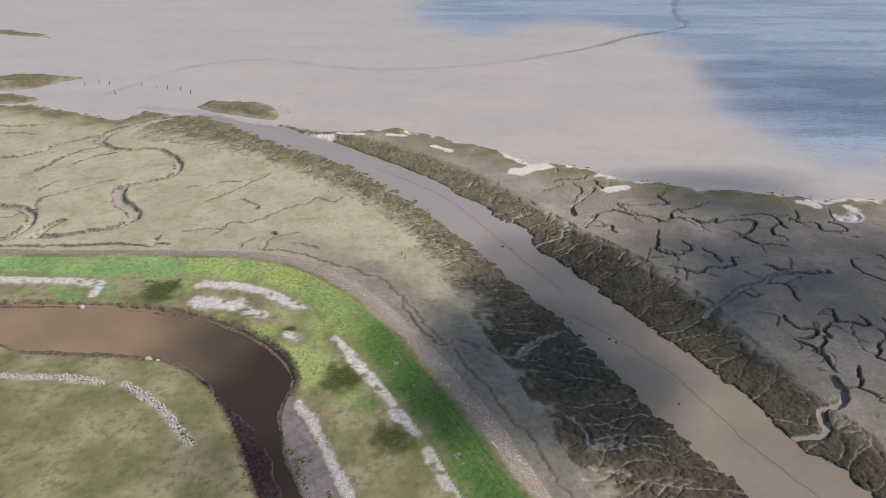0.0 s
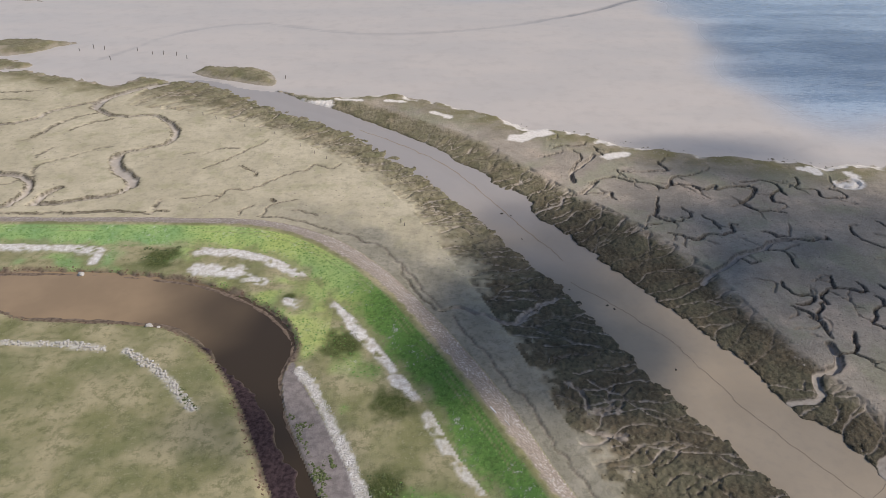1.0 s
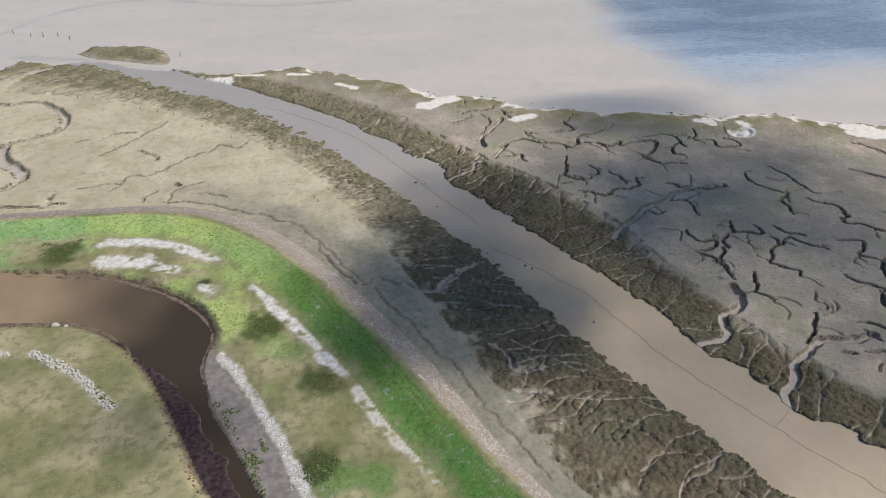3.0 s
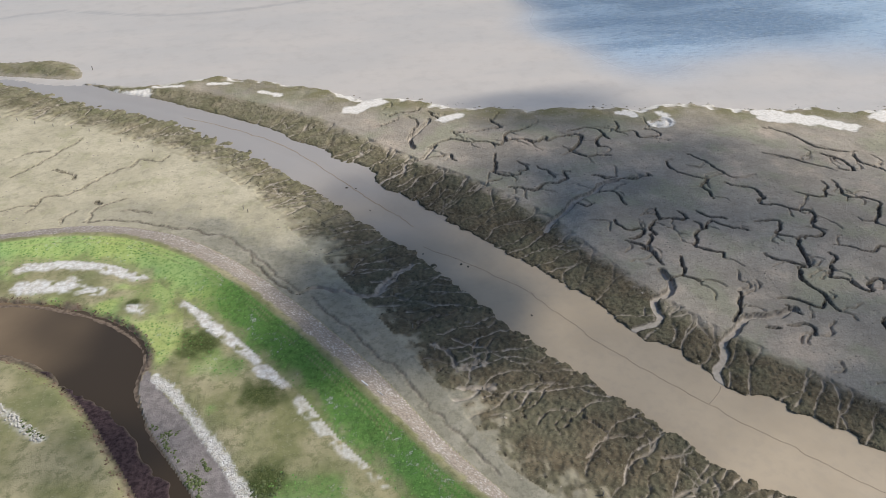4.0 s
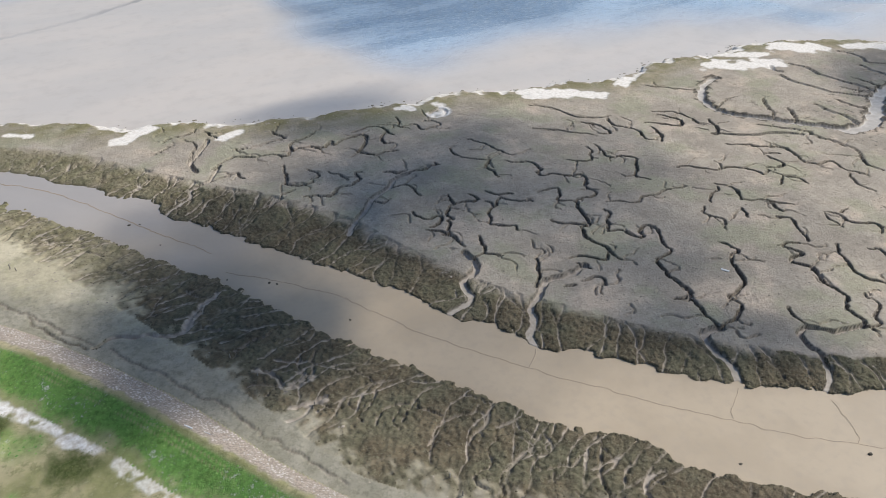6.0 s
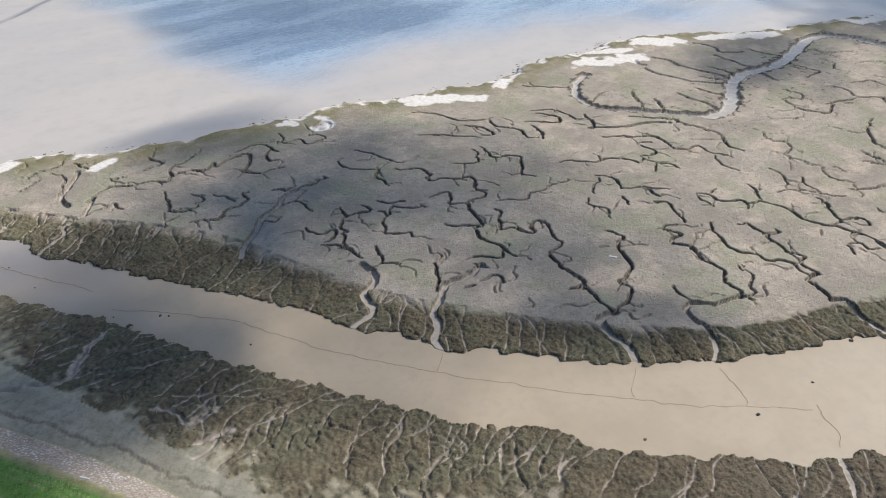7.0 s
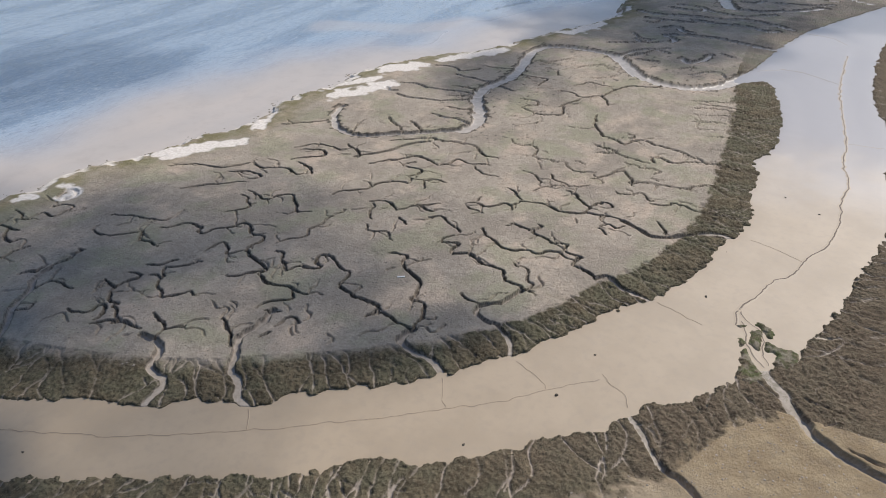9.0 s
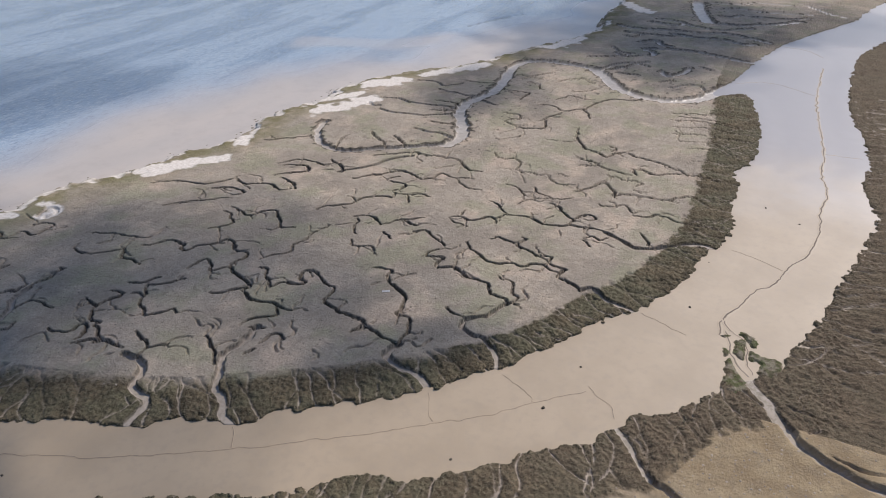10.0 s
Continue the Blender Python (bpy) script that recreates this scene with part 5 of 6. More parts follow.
creek(1.4, 1.0, [(334.5, 59.3), (331.5, 53.7), (324.9, 56.0)])
creek(2.2, 1.1, [(409.2, 42.6), (406.8, 38.0), (406.3, 26.8), (412.8, 16.5), (422.3, 6.2), (430.6, -1.6)])
creek(1.6, 1.1, [(427.5, 37.8), (427.1, 31.9), (434.7, 29.8)])
creek(1.8, 1.1, [(455.0, 35.0), (448.6, 22.3), (449.1, 10.6), (452.3, -6.4)])
creek(4.0, 1.1, [(463.6, 56.3), (441.4, 51.7), (423.0, 47.2), (409.2, 42.6)])
creek(1.1, 1.0, [(323.3, 70.7), (320.0, 66.1), (325.6, 63.7)])
creek(1.3, 1.1, [(301.2, 46.5), (294.8, 40.8), (304.0, 36.8), (312.1, 35.9)])
creek(0.5, 0.7, [(26.2, 176.2), (28.3, 176.5), (30.7, 177.8), (32.5, 179.2)])
creek(0.7, 0.8, [(30.4, 181.6), (32.1, 182.7), (34.4, 183.4), (36.5, 183.1), (38.7, 183.5), (40.2, 185.8)])
creek(0.4, 0.5, [(29.8, 186.9), (31.8, 188.8), (33.4, 191.1)])
creek(1.1, 0.8, [(20.3, 144.4), (23.3, 147.8), (26.1, 149.3), (28.3, 150.6), (29.1, 153.8), (31.3, 154.0), (33.5, 154.0), (34.9, 155.2), (36.6, 158.1), (38.1, 160.5)])
creek(0.7, 0.9, [(36.8, 160.0), (39.2, 161.8), (41.8, 163.1), (43.9, 164.1), (45.5, 161.8), (47.8, 160.4), (49.9, 160.3), (52.6, 159.8), (53.9, 157.6), (55.4, 157.6), (57.0, 160.3), (58.6, 163.2), (59.8, 164.3), (62.0, 163.9), (64.0, 164.8), (66.1, 165.9)])
creek(1.2, 0.9, [(32.5, 160.5), (32.8, 164.6), (33.9, 167.3), (36.1, 168.6), (38.7, 172.4), (41.1, 176.6)])
creek(0.7, 0.8, [(42.0, 182.3), (42.3, 179.0), (43.6, 177.2)])
creek(0.5, 0.7, [(34.5, 153.9), (36.7, 154.6), (38.8, 155.0), (40.8, 155.9), (41.6, 154.6), (41.1, 152.2), (42.2, 151.4)])
creek(0.8, 0.9, [(44.8, 167.7), (47.3, 166.6), (49.6, 166.8), (52.2, 166.0), (54.3, 167.3), (56.6, 167.5), (58.4, 167.0), (58.2, 169.3), (56.7, 171.3), (57.0, 172.8)])
creek(0.9, 0.9, [(56.6, 159.0), (59.3, 159.7), (62.0, 158.9), (64.5, 156.1), (66.5, 157.9), (68.3, 159.0), (67.4, 156.4), (68.9, 156.9), (71.9, 157.9), (74.9, 159.1), (77.6, 157.9), (75.5, 153.4), (73.1, 151.1), (70.2, 150.2), (71.8, 147.3), (73.9, 145.3), (77.2, 145.5), (80.2, 144.9)])
creek(0.4, 0.5, [(73.7, 145.0), (73.7, 141.6)])
creek(0.8, 0.9, [(75.0, 160.8), (77.8, 161.3), (80.6, 161.8), (82.6, 160.7), (83.2, 157.1), (83.4, 153.8)])
creek(0.6, 0.8, [(52.3, 152.4), (50.2, 146.9), (49.9, 144.4), (48.7, 144.0), (49.7, 141.6), (51.9, 140.5), (54.1, 140.5), (55.0, 141.5)])
creek(0.7, 0.9, [(45.7, 138.8), (47.5, 139.7), (49.6, 139.9)])
creek(0.7, 0.9, [(49.7, 135.7), (51.8, 134.4), (54.3, 133.8), (56.0, 133.1), (57.5, 134.5), (59.4, 135.4), (61.3, 134.9), (63.8, 135.4), (64.7, 136.4), (64.4, 139.5), (66.7, 139.5)])
creek(0.6, 0.8, [(59.9, 143.7), (61.0, 141.4), (61.8, 137.3)])
creek(0.5, 0.6, [(56.2, 147.2), (57.5, 144.8), (57.1, 142.3), (54.9, 142.3)])
creek(1.4, 0.6, [(99.3, 160.1), (103.3, 162.5), (105.1, 160.4), (102.2, 156.9), (99.0, 157.9)])
creek(3.0, 0.8, [(-94.3, 236.9), (-98.9, 233.3), (-103.0, 228.7), (-107.4, 223.2), (-109.3, 219.0), (-108.5, 213.8)])
creek(1.6, 0.8, [(-109.1, 212.8), (-104.7, 209.9), (-101.6, 206.5), (-96.7, 205.1), (-92.9, 206.5), (-88.7, 207.0), (-85.4, 205.1), (-81.5, 200.9)])
creek(2.3, 0.8, [(-81.5, 200.9), (-77.7, 195.2), (-76.3, 190.9), (-76.2, 187.6)])
creek(1.6, 0.8, [(-76.2, 187.6), (-76.8, 184.4), (-78.9, 183.6), (-82.6, 180.9), (-86.9, 179.7), (-87.5, 177.1)])
creek(3.0, 0.8, [(-87.5, 177.1), (-87.0, 173.1), (-84.9, 168.9), (-81.4, 165.5), (-78.2, 162.9), (-77.2, 159.1)])
creek(1.8, 0.8, [(-77.2, 159.1), (-78.1, 156.0), (-79.9, 154.5), (-82.7, 153.0), (-86.3, 151.8), (-89.6, 150.1), (-93.1, 149.0), (-97.1, 149.5)])
creek(2.0, 0.8, [(-97.1, 149.5), (-96.8, 152.4), (-96.2, 155.4), (-94.5, 157.8)])
creek(2.3, 0.8, [(-124.4, 168.2), (-114.5, 166.2), (-106.7, 163.9), (-103.4, 161.0), (-101.8, 157.8), (-101.9, 153.0), (-102.8, 149.5), (-104.2, 147.3), (-110.3, 144.0)])
creek(1.4, 0.8, [(-141.7, 197.8), (-132.3, 199.1), (-126.3, 200.5), (-123.0, 204.1), (-120.8, 210.4), (-117.1, 213.8), (-112.8, 216.4), (-109.3, 219.0)])
creek(0.9, 0.7, [(-118.1, 187.6), (-115.6, 190.9), (-114.6, 197.3), (-112.2, 203.2), (-108.7, 207.0), (-106.0, 208.9)])
creek(0.6, 0.6, [(-108.0, 193.9), (-106.6, 198.2), (-102.9, 201.4), (-99.4, 203.2)])
creek(0.6, 0.6, [(-158.5, 226.5), (-147.8, 227.6), (-140.0, 227.1), (-133.3, 228.7), (-131.2, 231.6)])
creek(0.5, 0.5, [(-143.7, 220.0), (-138.7, 221.1), (-132.2, 219.0)])
creek(0.5, 0.6, [(-104.2, 163.2), (-106.9, 171.0), (-103.2, 173.1), (-100.1, 176.4), (-96.6, 179.0), (-93.6, 182.8), (-90.9, 182.8)])
creek(0.5, 0.5, [(-109.1, 175.3), (-109.0, 179.0), (-107.0, 182.8)])
creek(0.5, 0.5, [(-110.6, 159.1), (-108.1, 159.7), (-107.0, 161.6)])
creek(0.9, 0.7, [(-110.3, 144.0), (-102.9, 144.8), (-96.0, 144.3), (-90.0, 145.4), (-87.7, 144.5), (-82.1, 145.4), (-77.1, 145.9), (-71.5, 145.1), (-67.3, 144.3), (-67.2, 145.9), (-63.8, 145.6)])
creek(0.5, 0.6, [(-67.7, 146.2), (-67.7, 148.4), (-67.0, 151.3)])
creek(0.5, 0.6, [(-62.6, 152.1), (-59.4, 153.0), (-56.9, 153.9), (-53.9, 153.0), (-53.6, 156.0), (-51.7, 157.5), (-47.9, 156.3), (-44.9, 158.4), (-43.4, 161.6), (-41.0, 163.5), (-37.2, 166.9), (-34.3, 168.9), (-32.8, 171.7), (-28.6, 167.9), (-26.7, 171.7)])
creek(0.5, 0.5, [(-62.0, 168.9), (-59.0, 171.7), (-55.8, 176.7), (-53.6, 180.5), (-50.6, 184.4), (-48.6, 187.6)])
creek(0.4, 0.5, [(-64.5, 177.5), (-62.3, 180.9), (-60.3, 182.0), (-55.5, 181.7)])
creek(0.5, 0.5, [(-55.6, 150.1), (-54.3, 151.8), (-53.5, 155.4)])
creek(0.4, 0.5, [(-69.3, 178.2), (-66.4, 179.0)])
creek(0.5, 0.6, [(-46.5, 144.0), (-46.7, 146.7), (-44.6, 148.1)])
creek(0.9, 0.6, [(-41.1, 151.8), (-40.2, 150.1)])
creek(0.5, 0.6, [(-42.0, 143.5), (-41.4, 145.6), (-40.6, 148.4), (-38.3, 149.8), (-34.5, 151.3)])
creek(0.4, 0.5, [(-34.9, 146.2), (-31.5, 145.4), (-28.5, 143.5)])
creek(1.2, 1.1, [(89.6, 12.4), (85.9, 9.3), (83.4, 7.7), (80.0, 6.0), (79.8, 3.3), (78.3, 1.7), (76.7, -0.8), (73.6, -4.3)])
creek(2.3, 1.3, [(122.7, 0.3), (116.5, -2.7), (112.2, -4.6), (106.8, -7.6), (100.8, -10.7), (97.2, -14.0), (93.5, -18.0), (91.5, -21.7), (91.6, -26.0), (93.7, -33.0)])
creek(1.1, 1.0, [(112.2, -4.6), (113.7, -7.7), (116.3, -10.3)])
creek(0.5, 0.7, [(105.3, -10.2), (105.8, -12.7), (104.9, -15.3), (104.4, -18.6)])
creek(0.7, 0.8, [(95.8, -18.7), (94.8, -21.8), (95.5, -25.4)])
creek(0.5, 0.5, [(20.7, 87.8), (22.6, 85.5), (23.2, 81.0), (27.4, 83.7)])
creek(0.5, 0.4, [(23.2, 81.0), (28.8, 82.7)])
creek(0.8, 0.5, [(22.0, 76.9), (27.4, 75.8)])
creek(0.5, 0.5, [(40.8, 75.8), (37.2, 74.6), (35.2, 74.0), (34.4, 72.6), (32.4, 71.5), (29.1, 70.0)])
creek(0.5, 0.5, [(44.7, 69.1), (41.5, 69.5), (39.0, 68.2), (36.6, 66.9)])
creek(0.5, 0.5, [(37.9, 68.2), (35.6, 69.0), (33.0, 68.4), (31.2, 66.8)])
creek(0.5, 0.5, [(47.3, 62.6), (45.0, 61.3), (43.0, 62.0), (40.3, 62.1), (38.7, 62.1), (37.7, 60.4), (35.5, 59.1)])
creek(0.5, 0.5, [(49.1, 61.6), (46.9, 60.3), (44.9, 58.5), (42.0, 58.0), (40.7, 56.5)])
creek(0.5, 0.5, [(50.9, 57.5), (48.8, 56.8), (46.5, 57.0), (44.8, 55.5), (42.5, 54.6), (42.2, 52.8), (40.6, 51.7)])
creek(0.5, 0.5, [(53.6, 53.4), (51.2, 52.7), (48.3, 51.8), (47.0, 50.9), (44.4, 51.0), (42.8, 50.1), (41.0, 48.7)])
creek(0.5, 0.5, [(51.8, 52.9), (51.1, 49.4), (49.2, 49.2)])
creek(0.5, 0.6, [(58.0, 48.2), (56.4, 47.2), (52.0, 46.3), (51.2, 45.2), (49.2, 47.1), (46.4, 47.3)])
creek(0.5, 0.6, [(58.0, 47.4), (57.4, 45.8), (55.4, 44.9), (54.4, 43.4), (53.0, 42.2), (52.3, 40.6), (51.9, 39.0)])
creek(0.6, 0.6, [(61.3, 38.5), (58.5, 38.4), (56.3, 37.4), (55.7, 35.3)])
creek(0.5, 0.5, [(26.4, 101.2), (22.7, 101.0), (20.5, 102.0), (18.1, 100.6), (15.9, 100.2)])
creek(0.5, 0.5, [(28.4, 95.9), (25.4, 94.9), (22.2, 94.5), (19.9, 93.7), (18.1, 92.2)])
creek(0.5, 0.5, [(32.8, 91.6), (30.7, 90.3), (28.5, 90.2), (26.6, 90.8)])
creek(0.4, 0.4, [(-42.7, 143.4), (-36.3, 142.6), (-30.8, 140.3), (-24.2, 136.7), (-17.7, 133.1), (-13.9, 130.6), (-10.0, 125.7), (-6.4, 118.8), (-4.1, 114.7), (-2.4, 110.9), (-0.3, 108.1)], False, 0.4)
creek(0.6, 0.35, [(-0.3, 107.2), (3.4, 108.3), (5.5, 106.9), (6.5, 105.6), (10.7, 104.9), (12.1, 103.2), (13.7, 103.6), (16.0, 105.6), (19.1, 109.0), (20.9, 110.8), (23.8, 111.6)], False)
creek(0.95, 0.5, [(0.4, 107.3), (3.7, 108.6), (8.3, 105.2), (12.4, 103.3), (16.3, 107.1), (19.4, 110.5), (22.5, 112.0)], False)
creek(0.25, 0.3, [(1.8, 105.3), (3.7, 101.0), (5.5, 97.3), (7.4, 95.3), (9.1, 91.5), (11.0, 86.5), (13.8, 82.5), (15.4, 78.0), (16.3, 75.1), (17.2, 72.8), (18.1, 70.3), (19.4, 68.4), (20.6, 66.1), (21.1, 64.3), (22.1, 61.9), (23.2, 59.5)], False, 0.3)
creek(0.3, 0.4, [(-8.7, 122.0), (-6.9, 116.8), (-5.2, 113.8), (-3.5, 110.4), (-1.4, 107.2)], False, 0.5)
creek(0.6, 0.5, [(-53.3, 170.4), (-50.7, 168.6), (-47.8, 166.8), (-47.4, 164.3)], False)
creek(0.6, 0.5, [(35.5, 180.6), (38.0, 176.7), (34.5, 169.8), (32.4, 161.6)], False)
creek(0.5, 0.5, [(6.3, 123.4), (8.1, 124.4), (12.2, 123.2), (16.7, 121.7), (20.3, 122.4)], False)
creek(0.5, 0.5, [(1.4, 138.8), (4.0, 140.0), (5.8, 137.9), (7.5, 134.8)], False)
creek(0.4, 0.5, [(9.5, 118.1), (12.5, 120.0), (16.4, 118.8), (19.3, 119.7)], False)
creek(0.8, 1.0, [(311.8, 79.0), (316.5, 71.4), (318.8, 64.4), (323.5, 59.2)], False)
creek(0.8, 1.0, [(334.4, 74.6), (329.9, 71.7), (324.7, 68.3), (325.0, 65.3)], False)
creek(0.8, 1.0, [(359.5, 75.3), (356.5, 70.5), (366.1, 67.1)], False)
creek(1.4, 1.0, [(432.3, 23.3), (433.2, 14.8), (433.8, 3.6), (442.5, -4.4)], False)
creek(1.4, 1.0, [(480.5, -3.2), (459.4, -15.2), (455.1, -23.6)], False)
creek(1.4, 1.0, [(463.8, 51.3), (465.5, 35.7), (478.3, 21.2), (476.2, 5.7)], False)
creek(0.8, 1.0, [(285.1, 44.3), (289.9, 39.8), (288.5, 37.3)], False)
creek(1.2, 1.0, [(279.3, 38.9), (286.0, 33.7), (286.8, 28.5), (281.5, 26.1)], False)
creek(0.7, 1.0, [(315.6, 32.8), (311.3, 27.6)], False)
creek(0.5, 1.0, [(245.7, 29.9), (247.2, 22.7), (246.4, 15.3), (244.1, 9.7)], False)
creek(0.7, 1.0, [(253.7, 112.8), (254.0, 106.8), (254.9, 101.3)], False)


SCARS = [[(20.5, 87.5), (22.6, 86.0), (22.6, 82.7), (22.6, 80.4)], [(23.0, 81.0), (25.0, 82.0), (26.8, 82.8)], [(23.2, 80.8), (27.5, 80.9)], [(22.2, 76.9), (24.7, 76.2), (27.6, 75.4)]]
PATCH_A, PATCH_B, PATCH_C = fuzz(2.9, 23), fuzz(0.8, 24), fuzz(1.5, 20)


def spread(field, patches, amount, grow):
    """Lays shingle or chalk along short strips, with torn edges."""
    for width, pts in patches:
        d, _, w = near(rounded(pts), width * 1.9 + 3.0, True)
        d = d + 0.5 * width * PATCH_A[w] + 0.35 * PATCH_B[w] + 0.2 * width * PATCH_C[w]
        field[w] = np.maximum(field[w], amount * (1 - ramp(d, width * 0.7, width + grow)))
    return field


mud = np.maximum(mud, spread(np.zeros(X.shape), [(0.32, p) for p in SCARS], 0.75, 0.25) * marsh)
shell = spread(shell, SHELL, 1.0, 0.5) * marsh
rim = (1 - ramp(np.abs(shore_sd - 1.3), 0.7, 2.2)) * in_island * ramp(fuzz(11, 25) + 0.6 * fuzz(3, 26), -0.45, 0.1) * ramp(X, -80, 0)
shell = np.maximum(shell, rim * 0.9)

# embankment, berm, pond and field
d_toe, _ = near(stone_toe, REACH)
d_crest, _ = near(crest, REACH)
d_slope, _ = near(slope_toe, REACH)
d_out, _ = near(pond_out, REACH)
d_in, _ = near(pond_in, REACH)
rough_land = 0.06 * fuzz(2.1, 31) + 0.05 * fuzz(0.8, 32) + 0.10 * fuzz(7, 33)
sea_side = 0.1 + 2.5 * ramp(d_toe / (d_toe + d_crest + 1e-6), -0.25, 1.12)
land_side = 0.8 + 1.8 * ramp(d_slope / (d_slope + d_crest + 1e-6), -0.05, 1.15)
berm = 0.45 + 0.35 * d_out / (d_out + d_slope + 1e-6) - 0.9 * (1 - ramp(d_out + 0.5 * fuzz(1.5, 34), 0.0, 1.6))
dark_mud = in_pond * (1 - ramp(d_in + 0.8 * fuzz(3, 41) + 0.4 * fuzz(1, 42) + 3.6 * ramp(Y, 74, 100), 3.2, 4.6)) * (1 - ramp(Y, 96, 103))
basin = -0.1 - 0.7 * ramp(np.minimum(d_out, d_in), 0, 3)
basin = np.maximum(basin, -0.75 + 0.72 * dark_mud)
field = 0.75 - 0.95 * (1 - ramp(d_in + 0.4 * fuzz(1.5, 35), 0.0, 1.8))
LZ = np.where(in_field, field, np.where(in_pond, basin, np.where(in_slope, berm, np.where(in_crest, land_side, sea_side)))) + rough_land
shelf_line = rounded(SHELF + SHELF[:1])
in_shelf = inside(shelf_line) & in_land
d_shelf = near(shelf_line, 6)[0]
LZ = np.where(in_pond, LZ, 0.14 + (LZ - 0.14) * ramp(d_shelf, 0.2, 4.0))
LZ = np.where(in_shelf, 0.08 + 0.04 * fuzz(2, 36), LZ)
Z = np.where(in_land, LZ, Z)
lush = np.where(in_crest & ~in_slope, 1.0, 0.0) * ramp(d_crest, 0.1, 1.0) * (0.3 + 0.7 * ramp(d_slope + 1.2 * fuzz(2.5, 74) + 0.6 * fuzz(0.8, 75), 0.2, 2.6))
lush = np.maximum(lush, np.where(in_slope & ~in_pond & ~in_field, 0.75 * ramp(fuzz(9, 37) + 0.5 * fuzz(3, 38) + (X < -20) * 0.3 - ramp(-X, -20, 20) * 0.1, 0.0, 0.7), 0.0))
tracks = (1 - ramp(np.abs(d_crest - 1.5), 0.05, 0.2)) + (1 - ramp(np.abs(d_crest - 0.4), 0.2, 0.6)) + (1 - ramp(np.abs(d_crest - 2.4), 0.05, 0.2))
lush *= ~in_shelf * ramp(d_shelf, 0.5, 3.0)
lush *= 1 - 0.55 * np.clip(tracks, 0, 1) * in_crest * ramp(fuzz(6, 43), -0.5, 0.1)
chalk = spread(np.zeros(X.shape), CHALK, 1.0, 0.7) * in_slope * ramp(fuzz(1.7, 57) + 0.7 * fuzz(0.7, 58), -1.05, -0.30)
south = ramp(X + 2 * fuzz(3, 59), -6, 0)
chalk = chalk * (1 - south * (0.30 + 0.70 * ramp(fuzz(2.2, 60) + 0.6 * fuzz(0.8, 61), -0.2, 0.35)))
chalk = np.maximum(chalk, spread(np.zeros(X.shape), [(0.6, RUBBLE)], 1.0, 0.4) * in_slope)
chalk = np.maximum(chalk, spread(np.zeros(X.shape), [(0.5, p) for _, p in STONE_ROWS], 0.6, 0.5) * in_field)
silt = in_shelf * 1.0
bare = np.where(in_slope & ~in_pond, 1 - ramp(d_out + 0.6 * fuzz(1.5, 39), 0.3, 1.6), 0.0)
bare = np.maximum(bare, np.where(in_field, 1 - ramp(d_in + 0.5 * fuzz(1.5, 40), 0.0, 0.9), 0.0))
bare = np.maximum(bare, in_pond * (1 - 0.75 * dark_mud)) * ~in_shelf
lush *= 1 - 0.9 * spread(np.zeros(X.shape), [(wide * 1.5 + 0.8, p) for wide, p in CHALK], 1.0, 1.6) * in_slope
peat = dark_mud * ~in_shelf
gravel = np.where(in_land & ~in_crest, ramp(d_crest + 0.4 * fuzz(1.2, 44), 0.2, 0.9), 0.0)
# greener right leg of the bank, with its shade painted in
slope_shade = ramp(X + 3 * fuzz(7, 48), -20, -9)
rush = np.zeros(X.shape)
for x, y, size in RUSHES:
    rush = np.maximum(rush, (1 - ramp(np.hypot(X - x, Y - y) / size + 0.3 * fuzz(1.4, 45), 0.55, 1.45)) * in_slope)


def terrain(name, keep, mat, layers, label, category, stride=1, owned=None):
    """One sheet of ground from the grid cells that are wanted."""
    sx, sy = XS[::stride], YS[::stride]
    zz, kk = Z[::stride, ::stride], keep[::stride, ::stride]
    cell = kk[:-1, :-1] | kk[1:, :-1] | kk[:-1, 1:] | kk[1:, 1:]
    if owned is not None:
        cell = cell & owned[:-1, :-1]
    j, i = np.nonzero(cell)
    ids = np.stack([j * len(sx) + i, j * len(sx) + i + 1, (j + 1) * len(sx) + i + 1, (j + 1) * len(sx) + i], 1)
    used, back = np.unique(ids, return_inverse=True)
    gx, gy = np.meshgrid(sx, sy)
    co = np.stack([gx.ravel()[used], gy.ravel()[used], zz.ravel()[used]], 1)
    mesh = bpy.data.meshes.new(name)
    mesh.vertices.add(len(co))
    mesh.vertices.foreach_set("co", co.astype(np.float32).ravel())
    mesh.loops.add(ids.size)
    mesh.loops.foreach_set("vertex_index", back.reshape(-1).astype(np.int32))
    mesh.polygons.add(len(ids))
    mesh.polygons.foreach_set("loop_start", np.arange(0, ids.size, 4, dtype=np.int32))
    mesh.polygons.foreach_set("use_smooth", np.ones(len(ids), bool))
    mesh.update()
    for key, values in layers.items():
        layer = mesh.attributes.new(key, "FLOAT", "POINT")
        layer.data.foreach_set("value", values[::stride, ::stride].ravel()[used].astype(np.float32))
    mesh.materials.append(mat)
    return tagged(new(name, mesh), label, category, kind="structure")


bank *= 1 - 0.75 * in_tip * ramp(X + 8 * fuzz(9, 88), 285, 320)
fringe *= ramp(fuzz(2.2, 28) + 0.4 * fuzz(0.7, 29), -0.7, 0.1)
bank = np.maximum(bank, 0.75 * fringe)
slime = (1 - ramp(d_toe + 2.5 * fuzz(5, 46) + fuzz(1.6, 47), 6, 13)) * west * ramp(X + 6 * fuzz(8, 60), -55, -10) * (1 - bank)
east = ramp(X, 55, 85) * in_main
pale = np.where(in_island, ramp(Y + 6 * fuzz(7, 87), 138, 172), ramp(Y + 6 * fuzz(7, 87), 112, 140))
